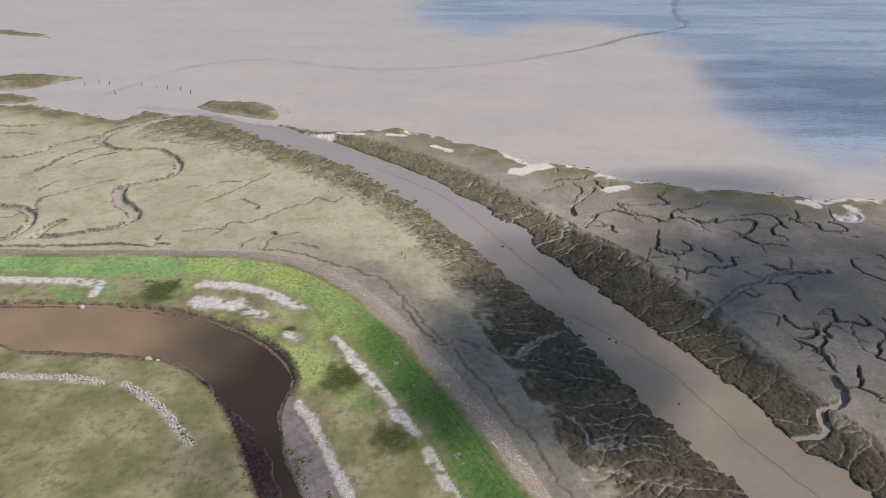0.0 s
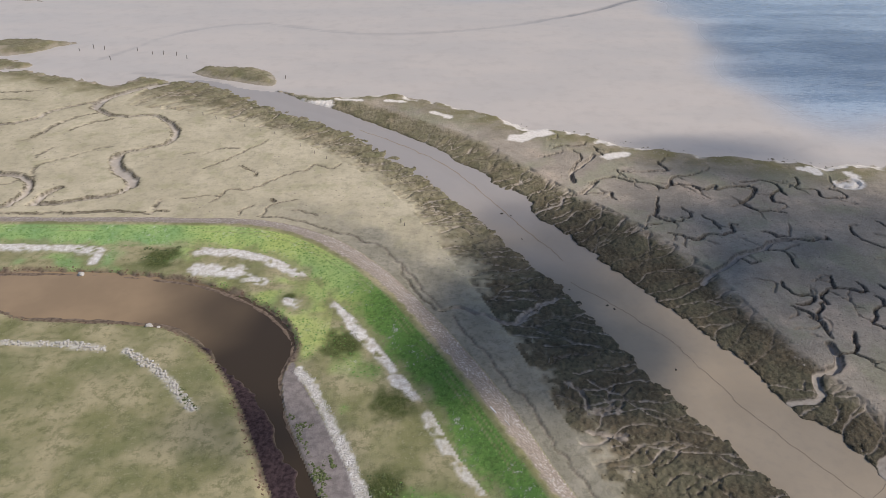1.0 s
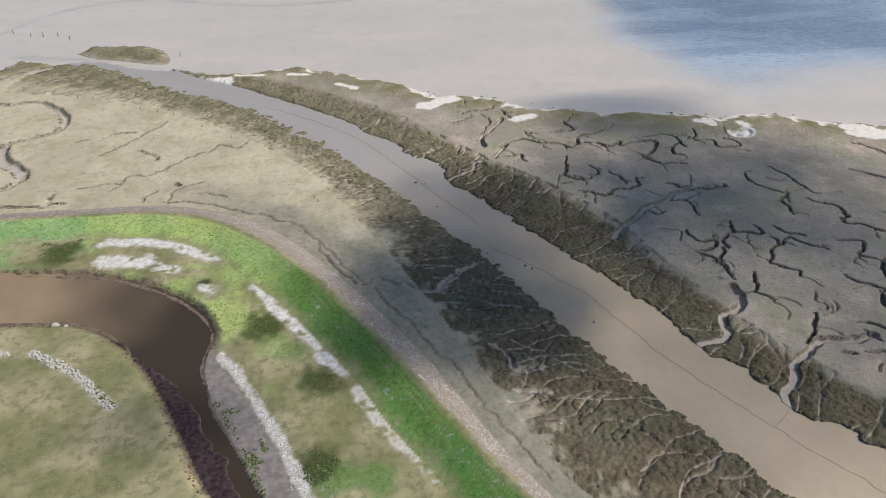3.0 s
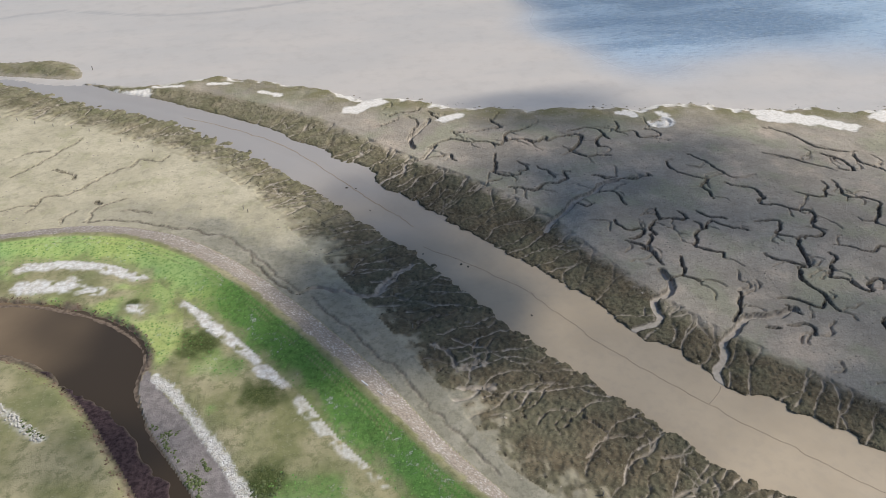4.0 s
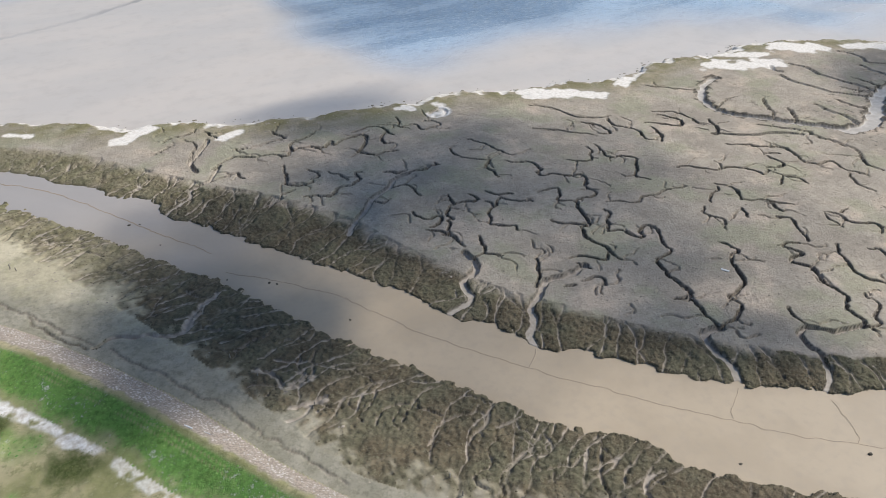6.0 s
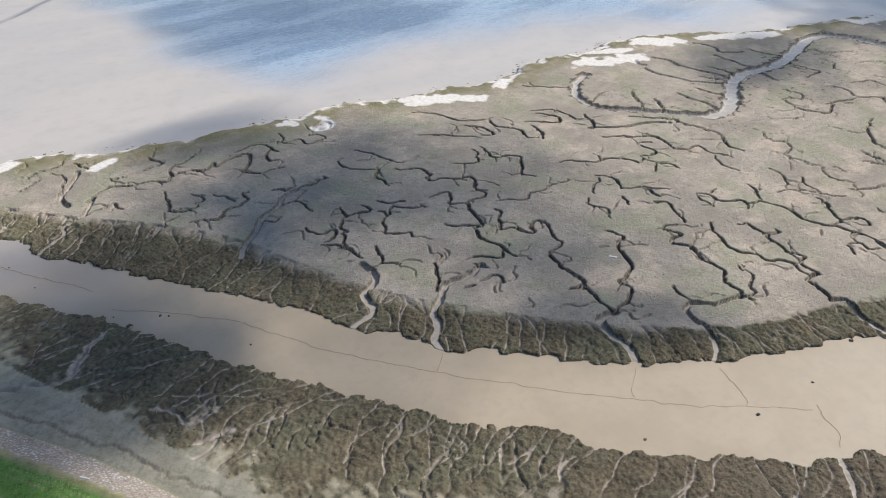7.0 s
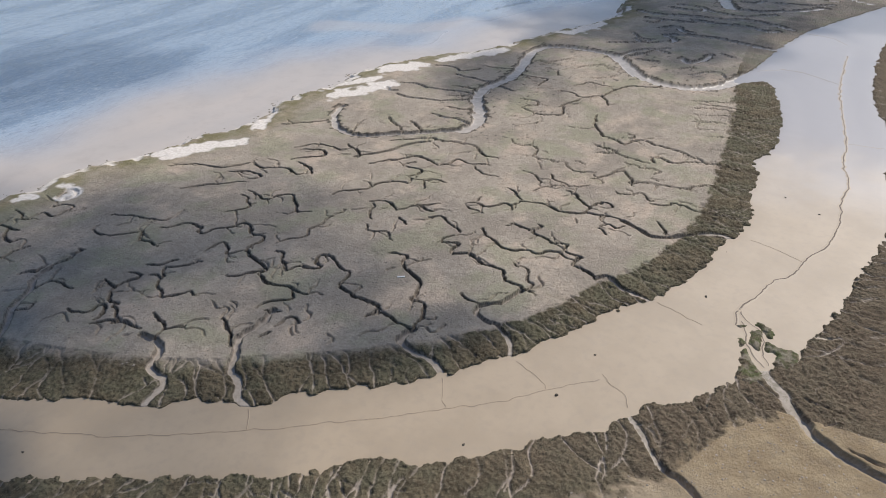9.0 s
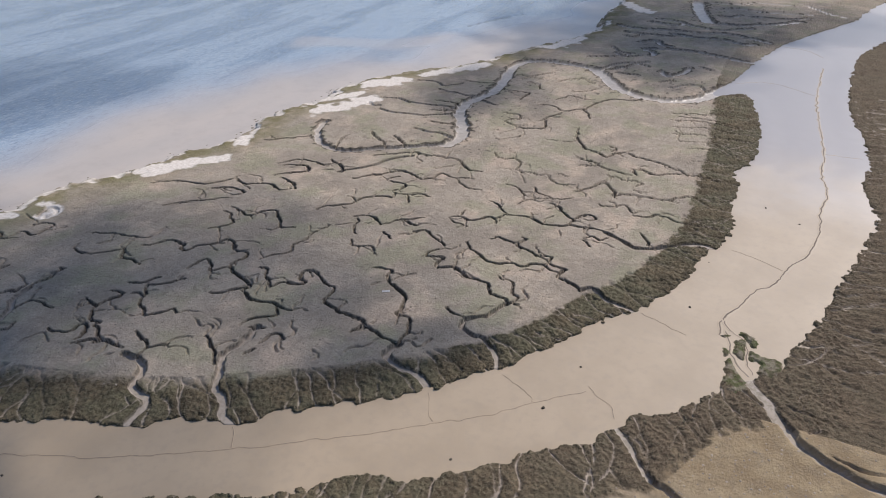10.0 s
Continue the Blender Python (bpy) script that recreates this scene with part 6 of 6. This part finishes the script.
wet_layers = {"pale": pale, "bank": bank, "mud": mud, "shell": shell, "olive": olive, "west": west, "slime": slime, "east": east, "wall_shade": wall_shade, "wet": wet}
# bend of the bank, where painted sunlight yellows the grass
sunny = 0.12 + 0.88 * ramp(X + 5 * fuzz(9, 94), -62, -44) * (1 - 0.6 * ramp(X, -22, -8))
dry_layers = {"sunny": sunny, "lush": lush, "bare": bare, "shell": chalk, "rush": rush, "silt": silt, "peat": peat, "gravel": gravel, "slope_shade": slope_shade}
above = Z > -2.1
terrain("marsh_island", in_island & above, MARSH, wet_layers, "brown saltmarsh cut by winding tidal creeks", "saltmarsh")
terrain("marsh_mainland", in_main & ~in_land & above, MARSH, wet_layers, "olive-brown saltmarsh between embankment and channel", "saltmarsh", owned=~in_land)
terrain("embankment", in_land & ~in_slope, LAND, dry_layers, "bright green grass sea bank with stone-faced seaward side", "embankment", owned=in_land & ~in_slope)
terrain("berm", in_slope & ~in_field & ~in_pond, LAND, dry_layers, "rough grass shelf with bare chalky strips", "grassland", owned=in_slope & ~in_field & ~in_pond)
terrain("pond_bed", in_pond, LAND, dry_layers, "dark muddy bed of the ditch pond", "mud", owned=in_pond & in_slope)
terrain("field", in_field, LAND, dry_layers, "dull olive grazed field inside the pond", "field", 2)

# channel: silt that lies a little lower in the middle, with runnels
Z_land = Z
d_edge = np.minimum(d_isl, d_main)
film = np.maximum(ramp(X + 10 * fuzz(14, 52) + 4 * fuzz(4, 53), 165, 240), 0.75 * ramp(Y + 8 * fuzz(9, 52), 98, 165))
Z = -1.0 - 0.14 * ramp(d_edge, 0, 8) + 0.02 * fuzz(3, 51) - 0.75 * (1 - ramp(X, -105, -70))
terrain("tidal_channel", in_channel | ((d_edge < 2.2) & (X > -90)), SILT, {"film": film}, "wide channel of smooth pale wet mud", "mud channel", 2)
Z_silt = Z
Z = np.full(X.shape, -0.18)
# east end of the pond, darkened in colour for the missing sky reflection
mirror_tone = ramp(X + 6 * fuzz(9, 49), -62, -34)
terrain("pond_water", in_pond | ((np.minimum(d_out, d_in) < 1.0) & in_land), POND, {"mirror_tone": mirror_tone}, "still brown water in the ditch pond", "pond water", 2)
Z = Z_land


def sheet(name, corners, z, mat, label, category):
    bm = bmesh.new()
    bm.faces.new([bm.verts.new((x, y, z)) for x, y in corners])
    mesh = bpy.data.meshes.new(name)
    bm.to_mesh(mesh)
    mesh.materials.append(mat)
    return tagged(new(name, mesh), label, category, kind="structure")


inland = sheet("inland_ground", [(-3000, -3000), (68, -3000), (68, -129.9), (-298.9, -129.9), (-298.9, 143), (-3000, 143)], 0.6, LAND, "dull grass farmland behind the sea bank", "farmland")

# estuary: one sheet of mud and shallow water to the horizon
land_grid = XS, YS, X, Y
XS = axis((-9000, -600, 700), (-600, -180, 30), (-180, 460, 2.3), (460, 900, 12), (900, 9000, 700))
YS = axis((-9000, -100, 500), (-100, 90, 20), (90, 480, 2.1), (480, 900, 8), (900, 9000, 700))
X, Y = np.meshgrid(XS, YS)
water_edge = rounded(WATER_EDGE + [(700, 120), (8900, 400)])
far_side = inside(join(water_edge, [(8900, 8900), (-400, 8900)]))
d_water, _ = near(water_edge, 60)
sd = np.where(far_side, d_water, -d_water) + 16 * fuzz(60, 61) + 8 * fuzz(20, 62)
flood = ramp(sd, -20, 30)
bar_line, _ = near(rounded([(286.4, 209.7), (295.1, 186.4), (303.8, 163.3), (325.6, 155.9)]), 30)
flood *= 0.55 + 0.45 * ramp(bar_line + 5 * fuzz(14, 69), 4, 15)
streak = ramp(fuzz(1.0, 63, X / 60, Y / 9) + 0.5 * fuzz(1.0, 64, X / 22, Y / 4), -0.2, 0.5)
d_line, _ = near([rounded(p, 1) for p in FLAT_LINES], 9)
vein = (1 - ramp(np.abs(d_line + 0.8 * fuzz(9, 65)), 0.4, 1.7)) * (0.35 + 0.65 * ramp(X, 30, 80))
Z = -1.6 + 0.05 * fuzz(30, 66) + 0.03 * fuzz(6, 67) - 0.25 * vein
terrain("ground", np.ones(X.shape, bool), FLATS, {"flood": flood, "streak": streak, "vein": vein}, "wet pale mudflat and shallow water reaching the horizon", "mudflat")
XS, YS, X, Y = land_grid
Z = Z_land

# ---- clouds ----
CLOUD_UP = 420.0


def cloud(x, y, rx, ry, turn, thick):
    bm = bmesh.new()
    bmesh.ops.create_icosphere(bm, subdivisions=4, radius=1.0)
    for v in bm.verts:
        v.co *= 1.0 + 0.16 * noise.noise(v.co * 2.2 + Vector((x, y, 0)))
    mesh = bpy.data.meshes.new("cloud")
    bm.to_mesh(mesh)
    mesh.materials.append(VAPOUR[thick])
    ob = new("cloud", mesh)
    at = Vector((x, y, 0)) + to_sun * (CLOUD_UP / to_sun.z)
    ob.matrix_world = Matrix.LocRotScale(at, Euler((0, 0, radians(turn))), (rx, ry, min(rx, ry) * 0.35))
    return tagged(ob, "small drifting white cloud high over the marsh", "cloud", kind="structure")


for spot in SHADE:
    cloud(*spot)


# ---- plants and stones ----
def height(x, y):
    """The ground at places on the plan."""
    i = np.clip(np.searchsorted(XS, x) - 1, 0, len(XS) - 2)
    j = np.clip(np.searchsorted(YS, y) - 1, 0, len(YS) - 2)
    u, v = (x - XS[i]) / (XS[i + 1] - XS[i]), (y - YS[j]) / (YS[j + 1] - YS[j])
    return (Z[j, i] * (1 - u) + Z[j, i + 1] * u) * (1 - v) + (Z[j + 1, i] * (1 - u) + Z[j + 1, i + 1] * u) * v


AREA = np.outer(np.gradient(YS), np.gradient(XS))


def sow(count, weight, seed):
    """Random places on the plan, as thick as the weight says."""
    r = np.random.RandomState(seed)
    p = (weight * AREA).ravel()
    k = r.choice(p.size, count, p=p / p.sum())
    j, i = np.unravel_index(k, X.shape)
    x = XS[i] + r.uniform(-0.5, 0.5, count) * np.gradient(XS)[i]
    y = YS[j] + r.uniform(-0.5, 0.5, count) * np.gradient(YS)[j]
    return x, y


def dome(seed, low=0.35):
    """A ragged low clump: a tip, two uneven rings."""
    r = np.random.RandomState(seed)
    v = [(r.uniform(-0.15, 0.15), r.uniform(-0.15, 0.15), 1.0)]
    for ring, (rad, z) in enumerate(((0.62, 0.72), (1.0, -0.15))):
        for k in range(6):
            a = (k + 0.5 * ring + r.uniform(-0.3, 0.3)) * math.pi / 3
            q = rad * r.uniform(0.7, 1.25)
            v.append((q * math.cos(a), q * math.sin(a), z * r.uniform(0.6, 1.3)))
    f = [(0, 1 + k, 1 + (k + 1) % 6) for k in range(6)]
    for k in range(6):
        f += [(1 + k, 7 + k, 1 + (k + 1) % 6), (1 + (k + 1) % 6, 7 + k, 7 + (k + 1) % 6)]
    return np.array(v), np.array(f)


def lump(seed):
    """A broken stone."""
    bm = bmesh.new()
    bmesh.ops.create_icosphere(bm, subdivisions=1, radius=1.0)
    r = np.random.RandomState(seed)
    v = np.array([list(q.co) for q in bm.verts]) * r.uniform(0.72, 1.2, (len(bm.verts), 1)) * (1.0, 0.8, 0.65)
    f = np.array([[q.index for q in face.verts] for face in bm.faces])
    bm.free()
    return v, f


def blades(seed):
    """A tuft of upright stems."""
    r = np.random.RandomState(seed)
    v, f = [], []
    for k in range(9):
        a, b, lean = r.uniform(0, 6.3), r.uniform(0, 0.7), r.uniform(0.1, 0.5)
        x, y, c, s = b * math.cos(a), b * math.sin(a), math.cos(a + 1.6) * 0.16, math.sin(a + 1.6) * 0.16
        n = len(v)
        v += [(x - c, y - s, -0.1), (x + c, y + s, -0.1), (x + lean * math.cos(a), y + lean * math.sin(a), r.uniform(0.7, 1.2))]
        f.append((n, n + 1, n + 2))
    return np.array(v), np.array(f)


def strew(name, kinds, x, y, size, tall, sink, mat, seed):
    """Many small pieces joined into one mesh; size and tall are ranges in metres."""
    r = np.random.RandomState(seed)
    verts, faces, base = [], [], 0
    which = r.randint(0, len(kinds), len(x))
    z = height(x, y)
    for k, (v, f) in enumerate(kinds):
        pick = np.nonzero(which == k)[0]
        a, s, h = r.uniform(0, 6.3, len(pick)), r.uniform(*size, len(pick)), r.uniform(*tall, len(pick))
        c, n = np.cos(a), np.sin(a)
        px = x[pick, None] + s[:, None] * (c[:, None] * v[:, 0] - n[:, None] * v[:, 1])
        py = y[pick, None] + s[:, None] * (n[:, None] * v[:, 0] + c[:, None] * v[:, 1])
        pz = z[pick, None] - sink + h[:, None] * v[:, 2]
        verts.append(np.stack([px, py, pz], -1).reshape(-1, 3))
        faces.append((f[None] + (np.arange(len(pick)) * len(v))[:, None, None] + base).reshape(-1, 3))
        base += len(pick) * len(v)
    co, tri = np.vstack(verts).astype(np.float32), np.vstack(faces).astype(np.int32)
    mesh = bpy.data.meshes.new(name)
    mesh.vertices.add(len(co))
    mesh.vertices.foreach_set("co", co.ravel())
    mesh.loops.add(tri.size)
    mesh.loops.foreach_set("vertex_index", tri.ravel())
    mesh.polygons.add(len(tri))
    mesh.polygons.foreach_set("loop_start", np.arange(0, tri.size, 3, dtype=np.int32))
    mesh.update()
    mesh.materials.append(mat)
    return new(name, mesh)


clumps, stones, tufts = [dome(k) for k in range(6)], [lump(k) for k in range(8)], [blades(k) for k in range(6)]
nearby = ramp(-np.hypot(X, Y), -320, -90)
open_ground = (1 - np.clip(2.5 * mud, 0, 1)) * (1 - np.clip(2 * shell, 0, 1)) * (edge_sd > 0.25) * marsh
x, y = sow(16000, (bank > 0.55) * bank * open_ground * (0.15 + nearby) * in_bank, 1)
tagged(strew("sea_purslane", clumps, x, y, (0.10, 0.26), (0.03, 0.10), 0.03, PURSLANE, 2), "low olive-brown saltmarsh shrubs on the channel banks", "shrub", kind="stuff")
rim_band = ramp(edge_sd, 0.1, 0.35) * (1 - ramp(edge_sd, 0.8, 1.3)) * marsh * (d_bank < 6) * (1 - np.clip(2 * mud, 0, 1))
x, y = sow(5000, rim_band * (0.02 + nearby ** 2), 3)
tagged(strew("bank_edge_shrub", clumps, x, y, (0.10, 0.26), (0.06, 0.20), 0.05, PURSLANE, 4), "bushy dark fringe overhanging the mud channel", "shrub", kind="stuff")
x, y = sow(2500, fringe * open_ground * (0.1 + nearby) * ~in_bank * (fringe > 0.4), 5)
tagged(strew("creek_fringe", clumps, x, y, (0.10, 0.22), (0.05, 0.14), 0.04, PURSLANE, 6), "dark plants along the lips of the creeks", "shrub", kind="stuff")
x, y = sow(12000, open_ground * (1 - bank) * (0.1 + nearby) * (1 - fringe) * (1 - 0.6 * west) * (1 - slime), 7)
tagged(strew("cordgrass", clumps, x, y, (0.12, 0.30), (0.03, 0.10), 0.02, CORDGRASS, 8), "dry buff saltmarsh grass in low tufts", "grass", kind="stuff")
x, y = sow(6000, lush * (1 - chalk) * in_land * (0.1 + nearby), 9)
tagged(strew("meadow_grass", clumps, x, y, (0.10, 0.26), (0.015, 0.04), 0.012, MEADOW, 10), "lush green grass tufts on the sea bank", "grass", kind="stuff")
x, y = sow(3500, (in_slope * ~in_pond * (d_out < 1.6) + in_field * (d_in < 1.2)) * ~in_shelf * (d_shelf > 1.5), 11)
tagged(strew("pond_edge_plants", clumps, x, y, (0.10, 0.28), (0.04, 0.15), 0.04, WITHERED, 12), "withered brown plants along the pond edge", "plants", kind="stuff")

# runnels: thin drains in the channel mud, with low lips
def runnel(pts, width):
    line = winding(pts, 0.3)
    run = np.gradient(line, axis=0)
    side = np.stack([-run[:, 1], run[:, 0]], 1) / np.maximum(np.hypot(run[:, 0], run[:, 1]), 1e-6)[:, None]
    wide = width * (0.75 + 0.35 * fuzz(3.0, 85, line[:, 0], line[:, 1]))
    bm = bmesh.new()
    rows = []
    for p, s, w, h in zip(line, side, wide, height(line[:, 0], line[:, 1])):
        rows.append([bm.verts.new((p[0] + s[0] * w * k, p[1] + s[1] * w * k, h + lift)) for k, lift in ((-1.6, -0.02), (-0.9, 0.045), (-0.4, 0.012), (0.4, 0.012), (0.9, 0.045), (1.6, -0.02))])
    for a, b in zip(rows[:-1], rows[1:]):
        for k in range(5):
            face = bm.faces.new((a[k], a[k + 1], b[k + 1], b[k]))
            face.material_index = 1 if k == 2 else 0
            face.smooth = True
    mesh = bpy.data.meshes.new("runnel")
    bm.to_mesh(mesh)
    bm.free()
    damp = mesh.attributes.new("film", "FLOAT", "POINT")
    damp.data.foreach_set("value", np.repeat(0.2 * ramp(line[:, 0], 165, 240), 6).astype(np.float32))
    mesh.materials.append(SILT)
    mesh.materials.append(WETMUD)
    return tagged(new("runnel", mesh), "thin winding drain in the channel mud", "runnel", kind="structure")


Z = Z_silt
for k, pts in enumerate(RUNNELS):
    runnel(pts, 0.42 if k == 1 else 0.34 if k >= len(RUNNELS) - 2 else 0.13)
Z = Z_land

# braided bars at the mouth of the eastern creek
MOUTH = [[(121.8, -2.0), (123.5, -3.1), (123.0, -4.2), (119.4, -4.5), (116.0, -4.5), (116.0, -3.3), (117.7, -2.3)],
         [(125.6, -2.0), (125.6, -3.7), (124.3, -5.9), (121.4, -6.4), (120.5, -5.4), (122.7, -4.2), (124.1, -3.1)],
         [(119.9, -4.8), (119.6, -6.3), (118.7, -7.5), (119.3, -9.8), (117.6, -11.4), (112.9, -10.3), (111.8, -8.0), (113.2, -6.6), (115.2, -7.2), (116.9, -6.3), (116.0, -5.1)],
         [(118.6, -0.2), (119.5, -1.2), (116.3, -1.7), (115.7, -0.8)],
         [(115.0, -1.3), (116.0, -2.1), (113.5, -3.1), (111.0, -4.4), (108.2, -6.1), (105.2, -3.9), (106.1, -1.8), (110.1, -1.4)],
         [(122.8, 0.8), (123.6, -0.3), (123.4, -1.6), (122.0, -0.0)]]
in_bar, bar_lines = np.zeros(X.shape, bool), [rounded(p + p[:1]) for p in MOUTH]
for loop in bar_lines:
    in_bar |= inside(loop)
d_bar, _ = near(bar_lines, 4.0)
bar_sd = np.where(in_bar, d_bar, -d_bar) + 0.35 * fuzz(0.9, 76) + 0.2 * fuzz(0.4, 78)
Z = Z_silt - 0.12 + 0.5 * ramp(bar_sd, -0.3, 0.7) + 0.10 * fuzz(0.45, 79)
bar_layers = dict(wet_layers, bank=np.ones(X.shape), olive=np.full(X.shape, 0.9), mud=0.35 * ramp(fuzz(0.9, 86), 0.1, 0.4), east=np.zeros(X.shape), wet=np.zeros(X.shape), wall_shade=np.zeros(X.shape))
terrain("creek_mouth_bar", bar_sd > -0.25, MARSH, bar_layers, "braided mud bars green with algae at a creek mouth", "mud bars")
Z = Z_land
for k, pts in enumerate(WEEDS):
    d_weed, _ = near(rounded(pts), 2.0)
    x, y = sow(int(18 + 9 * np.hypot(*np.diff(np.array(pts), axis=0).T).sum()), 1 - ramp(d_weed + 0.3 * fuzz(0.9, 77), 0.1, 0.6), 33 + k)
    tagged(strew("weed_bed", clumps, x, y, (0.10, 0.34), (0.04, 0.16), 0.04, WEED, 43 + k), "dark green weeds in a straggling clump", "weeds", kind="stuff")

# stone facing, rubble and rows of chalk
x, y = sow(4000, (in_land & ~in_crest) * (1 - ramp(np.abs(d_toe - 1.6) + 0.8 * fuzz(2, 71), 0.5, 1.6)) * (0.15 + nearby), 13)
tagged(strew("stone_facing", stones, x, y, (0.08, 0.22), (0.08, 0.18), 0.03, STONE, 14), "pale pinkish stones facing the foot of the sea bank", "stones", kind="stuff")
d_rub, _ = near(rounded(RUBBLE), 2.5)
x, y = sow(1700, (1 - ramp(d_rub + 0.6 * fuzz(1.5, 72), 0.35, 1.0)), 15)
tagged(strew("chalk_rubble", stones, x, y, (0.06, 0.20), (0.05, 0.16), 0.03, CHALKSTONE, 16), "band of broken white chalk beside the pale mud shelf", "rubble", kind="stuff")
row_spots = []
for k, (width, pts) in enumerate(STONE_ROWS):
    d_row, _ = near(rounded(pts), 2.5)
    x, y = sow(230, 1 - ramp(d_row + 0.25 * fuzz(1.2, 73), 0.35, 0.95), 17 + k)
    row_spots.append((x, y, height(x, y)))
x, y = sow(170, (1 - ramp(np.abs(edge_sd + 1.2), 0.2, 2.4)) * (d_ishore < 5) * (X > 20) * (X < 260) * (edge_sd < 0.2), 21)
Z = np.where(edge_sd < 0.3, -1.62, Z)
tagged(strew("shore_clods", clumps, x, y, (0.12, 0.7), (0.05, 0.15), 0.03, TURF, 22), "dark mud clods broken from the marsh edge", "clods", kind="stuff")
Z = Z_land


# ---- single things ----
def part(name, bm, mat, parent=None, label=""):
    mesh = bpy.data.meshes.new(name)
    bm.normal_update()
    bm.to_mesh(mesh)
    bm.free()
    mesh.materials.append(mat)
    ob = new(name, mesh)
    ob.parent = parent
    return tagged(ob, label)


def box(size, at=(0, 0, 0), bevel=0.01):
    bm = bmesh.new()
    bmesh.ops.create_cube(bm, size=1.0)
    bmesh.ops.scale(bm, vec=size, verts=bm.verts)
    bmesh.ops.bevel(bm, geom=bm.edges[:], offset=bevel, segments=1, affect="EDGES")
    bmesh.ops.translate(bm, vec=at, verts=bm.verts)
    return bm


def stump(tall, thick, seed):
    """A weathered post, worn thin at the top."""
    r = random.Random(seed)
    bm = bmesh.new()
    bmesh.ops.create_cone(bm, cap_ends=True, segments=8, radius1=thick, radius2=thick * 0.78, depth=tall + 0.5)
    bmesh.ops.subdivide_edges(bm, edges=[e for e in bm.edges if abs(e.verts[0].co.z - e.verts[1].co.z) > 0.5], cuts=3)
    for v in bm.verts:
        v.co.x += thick * r.uniform(-0.16, 0.16)
        v.co.y += thick * r.uniform(-0.16, 0.16)
        if v.co.z > 0.2 * tall:
            v.co.z += r.uniform(-0.06, 0.04)
    bmesh.ops.translate(bm, vec=(0, 0, (tall - 0.5) / 2), verts=bm.verts)
    return bm


def post(name, x, y, z, tall, thick, mat, label, category, group, seed):
    ob = part(name, stump(tall, thick, seed), mat)
    r = random.Random(seed)
    ob.matrix_world = pose(x, y, z, r.uniform(-7, 7), r.uniform(-7, 7), r.uniform(0, 180))
    return tagged(ob, label, category, group)


for k, (px, py) in enumerate(POSTS):
    post("post", px, py, float(height(np.array([px]), np.array([py]))[0]), 0.75 + 0.3 * (k * 7 % 5) / 5, 0.11, TIMBER, "short weathered timber post standing in the saltmarsh", "post", "posts in the marsh", k)
for k, (px, py) in enumerate(STAKES):
    post("stake", px, py, -1.62, 1.3 + 0.5 * (k * 3 % 4) / 4, 0.13, TARRED, "dark timber stake standing in wet mudflat", "stake", "stakes in the mudflat", 50 + k)


def boulder(name, x, y, z, size, mat, label, category, group, seed):
    bm = bmesh.new()
    bmesh.ops.create_icosphere(bm, subdivisions=3, radius=1.0)
    for v in bm.verts:
        v.co *= 1.0 + 0.28 * noise.noise(v.co * 1.3 + Vector((seed * 3.1, 0, 0))) + 0.10 * noise.noise(v.co * 3.5 + Vector((0, seed, 0)))
        v.co = Vector((v.co.x * size[0], v.co.y * size[1], max(v.co.z, -0.5) * size[2]))
    ob = part(name, bm, mat)
    ob.matrix_world = pose(x, y, z + 0.25 * size[2], 0, 0, seed * 47 % 180)
    return tagged(ob, label, category, group)


for k, (px, py) in enumerate(ROCKS):
    s = 0.15 + 0.13 * (k * 5 % 7) / 7
    boulder("clod", px, py, -1.14, (s * 1.4, s, s * 0.7), CLOD, "dark clod of turf lying on the channel mud", "clod", "clods in the channel", k)
for k, (px, py, s) in enumerate(BOULDERS):
    boulder("boulder", px, py, float(height(np.array([px]), np.array([py]))[0]), (s, s * 0.8, s * 0.7), CHALKSTONE, "pale boulder at the edge of the pond", "boulder", "boulders by the pond", 30 + k)


def board(x, y, turn, length, width, mat, label):
    ob = part("board", box((length, width, 0.12), (0, 0, 0.06), 0.015), mat)
    ob.matrix_world = pose(x, y, float(height(np.array([x]), np.array([y]))[0]), 0, 0, turn)
    return tagged(ob, label, "board")


for px, py, turn, length, width in BOARDS:
    board(px, py, turn, length, width, BLEACHED, "bleached white board washed up on the grass")


def rushes(x, y, size, seed):
    r = np.random.RandomState(seed)
    n = int(26 * size * size)
    a, d = r.uniform(0, 6.3, n), size * r.uniform(0, 1.0, n) ** 0.6
    ob = strew("rush_bed", tufts, x + d * np.cos(a), y + d * np.sin(a), (0.14, 0.30), (0.04, 0.12), 0.0, RUSH, seed)
    return tagged(ob, "dark green rush patch on the grass shelf", "rushes", kind="stuff")


for k, (px, py, s) in enumerate(RUSHES):
    rushes(px, py, s, 80 + k)


# rows of chalk stones on the field, stone by stone
stone_meshes = []
for v, f in stones:
    mesh = bpy.data.meshes.new("stone")
    mesh.from_pydata(v.tolist(), [], f.tolist())
    mesh.materials.append(CHALKSTONE)
    stone_meshes.append(mesh)
for k, (x, y, z) in enumerate(row_spots):
    row = tagged(new("stone_row"), "straggling row of white chalk stones on the field", "stone row", "stone rows")
    row.matrix_world = pose(float(x.mean()), float(y.mean()), float(z.mean()))
    r = random.Random(60 + k)
    for px, py, pz in zip(x, y, z):
        stone = new("stone", stone_meshes[r.randrange(len(stone_meshes))])
        stone.parent = row
        s = 0.10 + 0.26 * r.random() ** 1.5
        stone.matrix_local = Matrix.LocRotScale(Vector((px - x.mean(), py - y.mean(), pz - z.mean() + 0.3 * s)), Euler((0, 0, r.uniform(0, 6.3))), (s, s, s * 0.95))
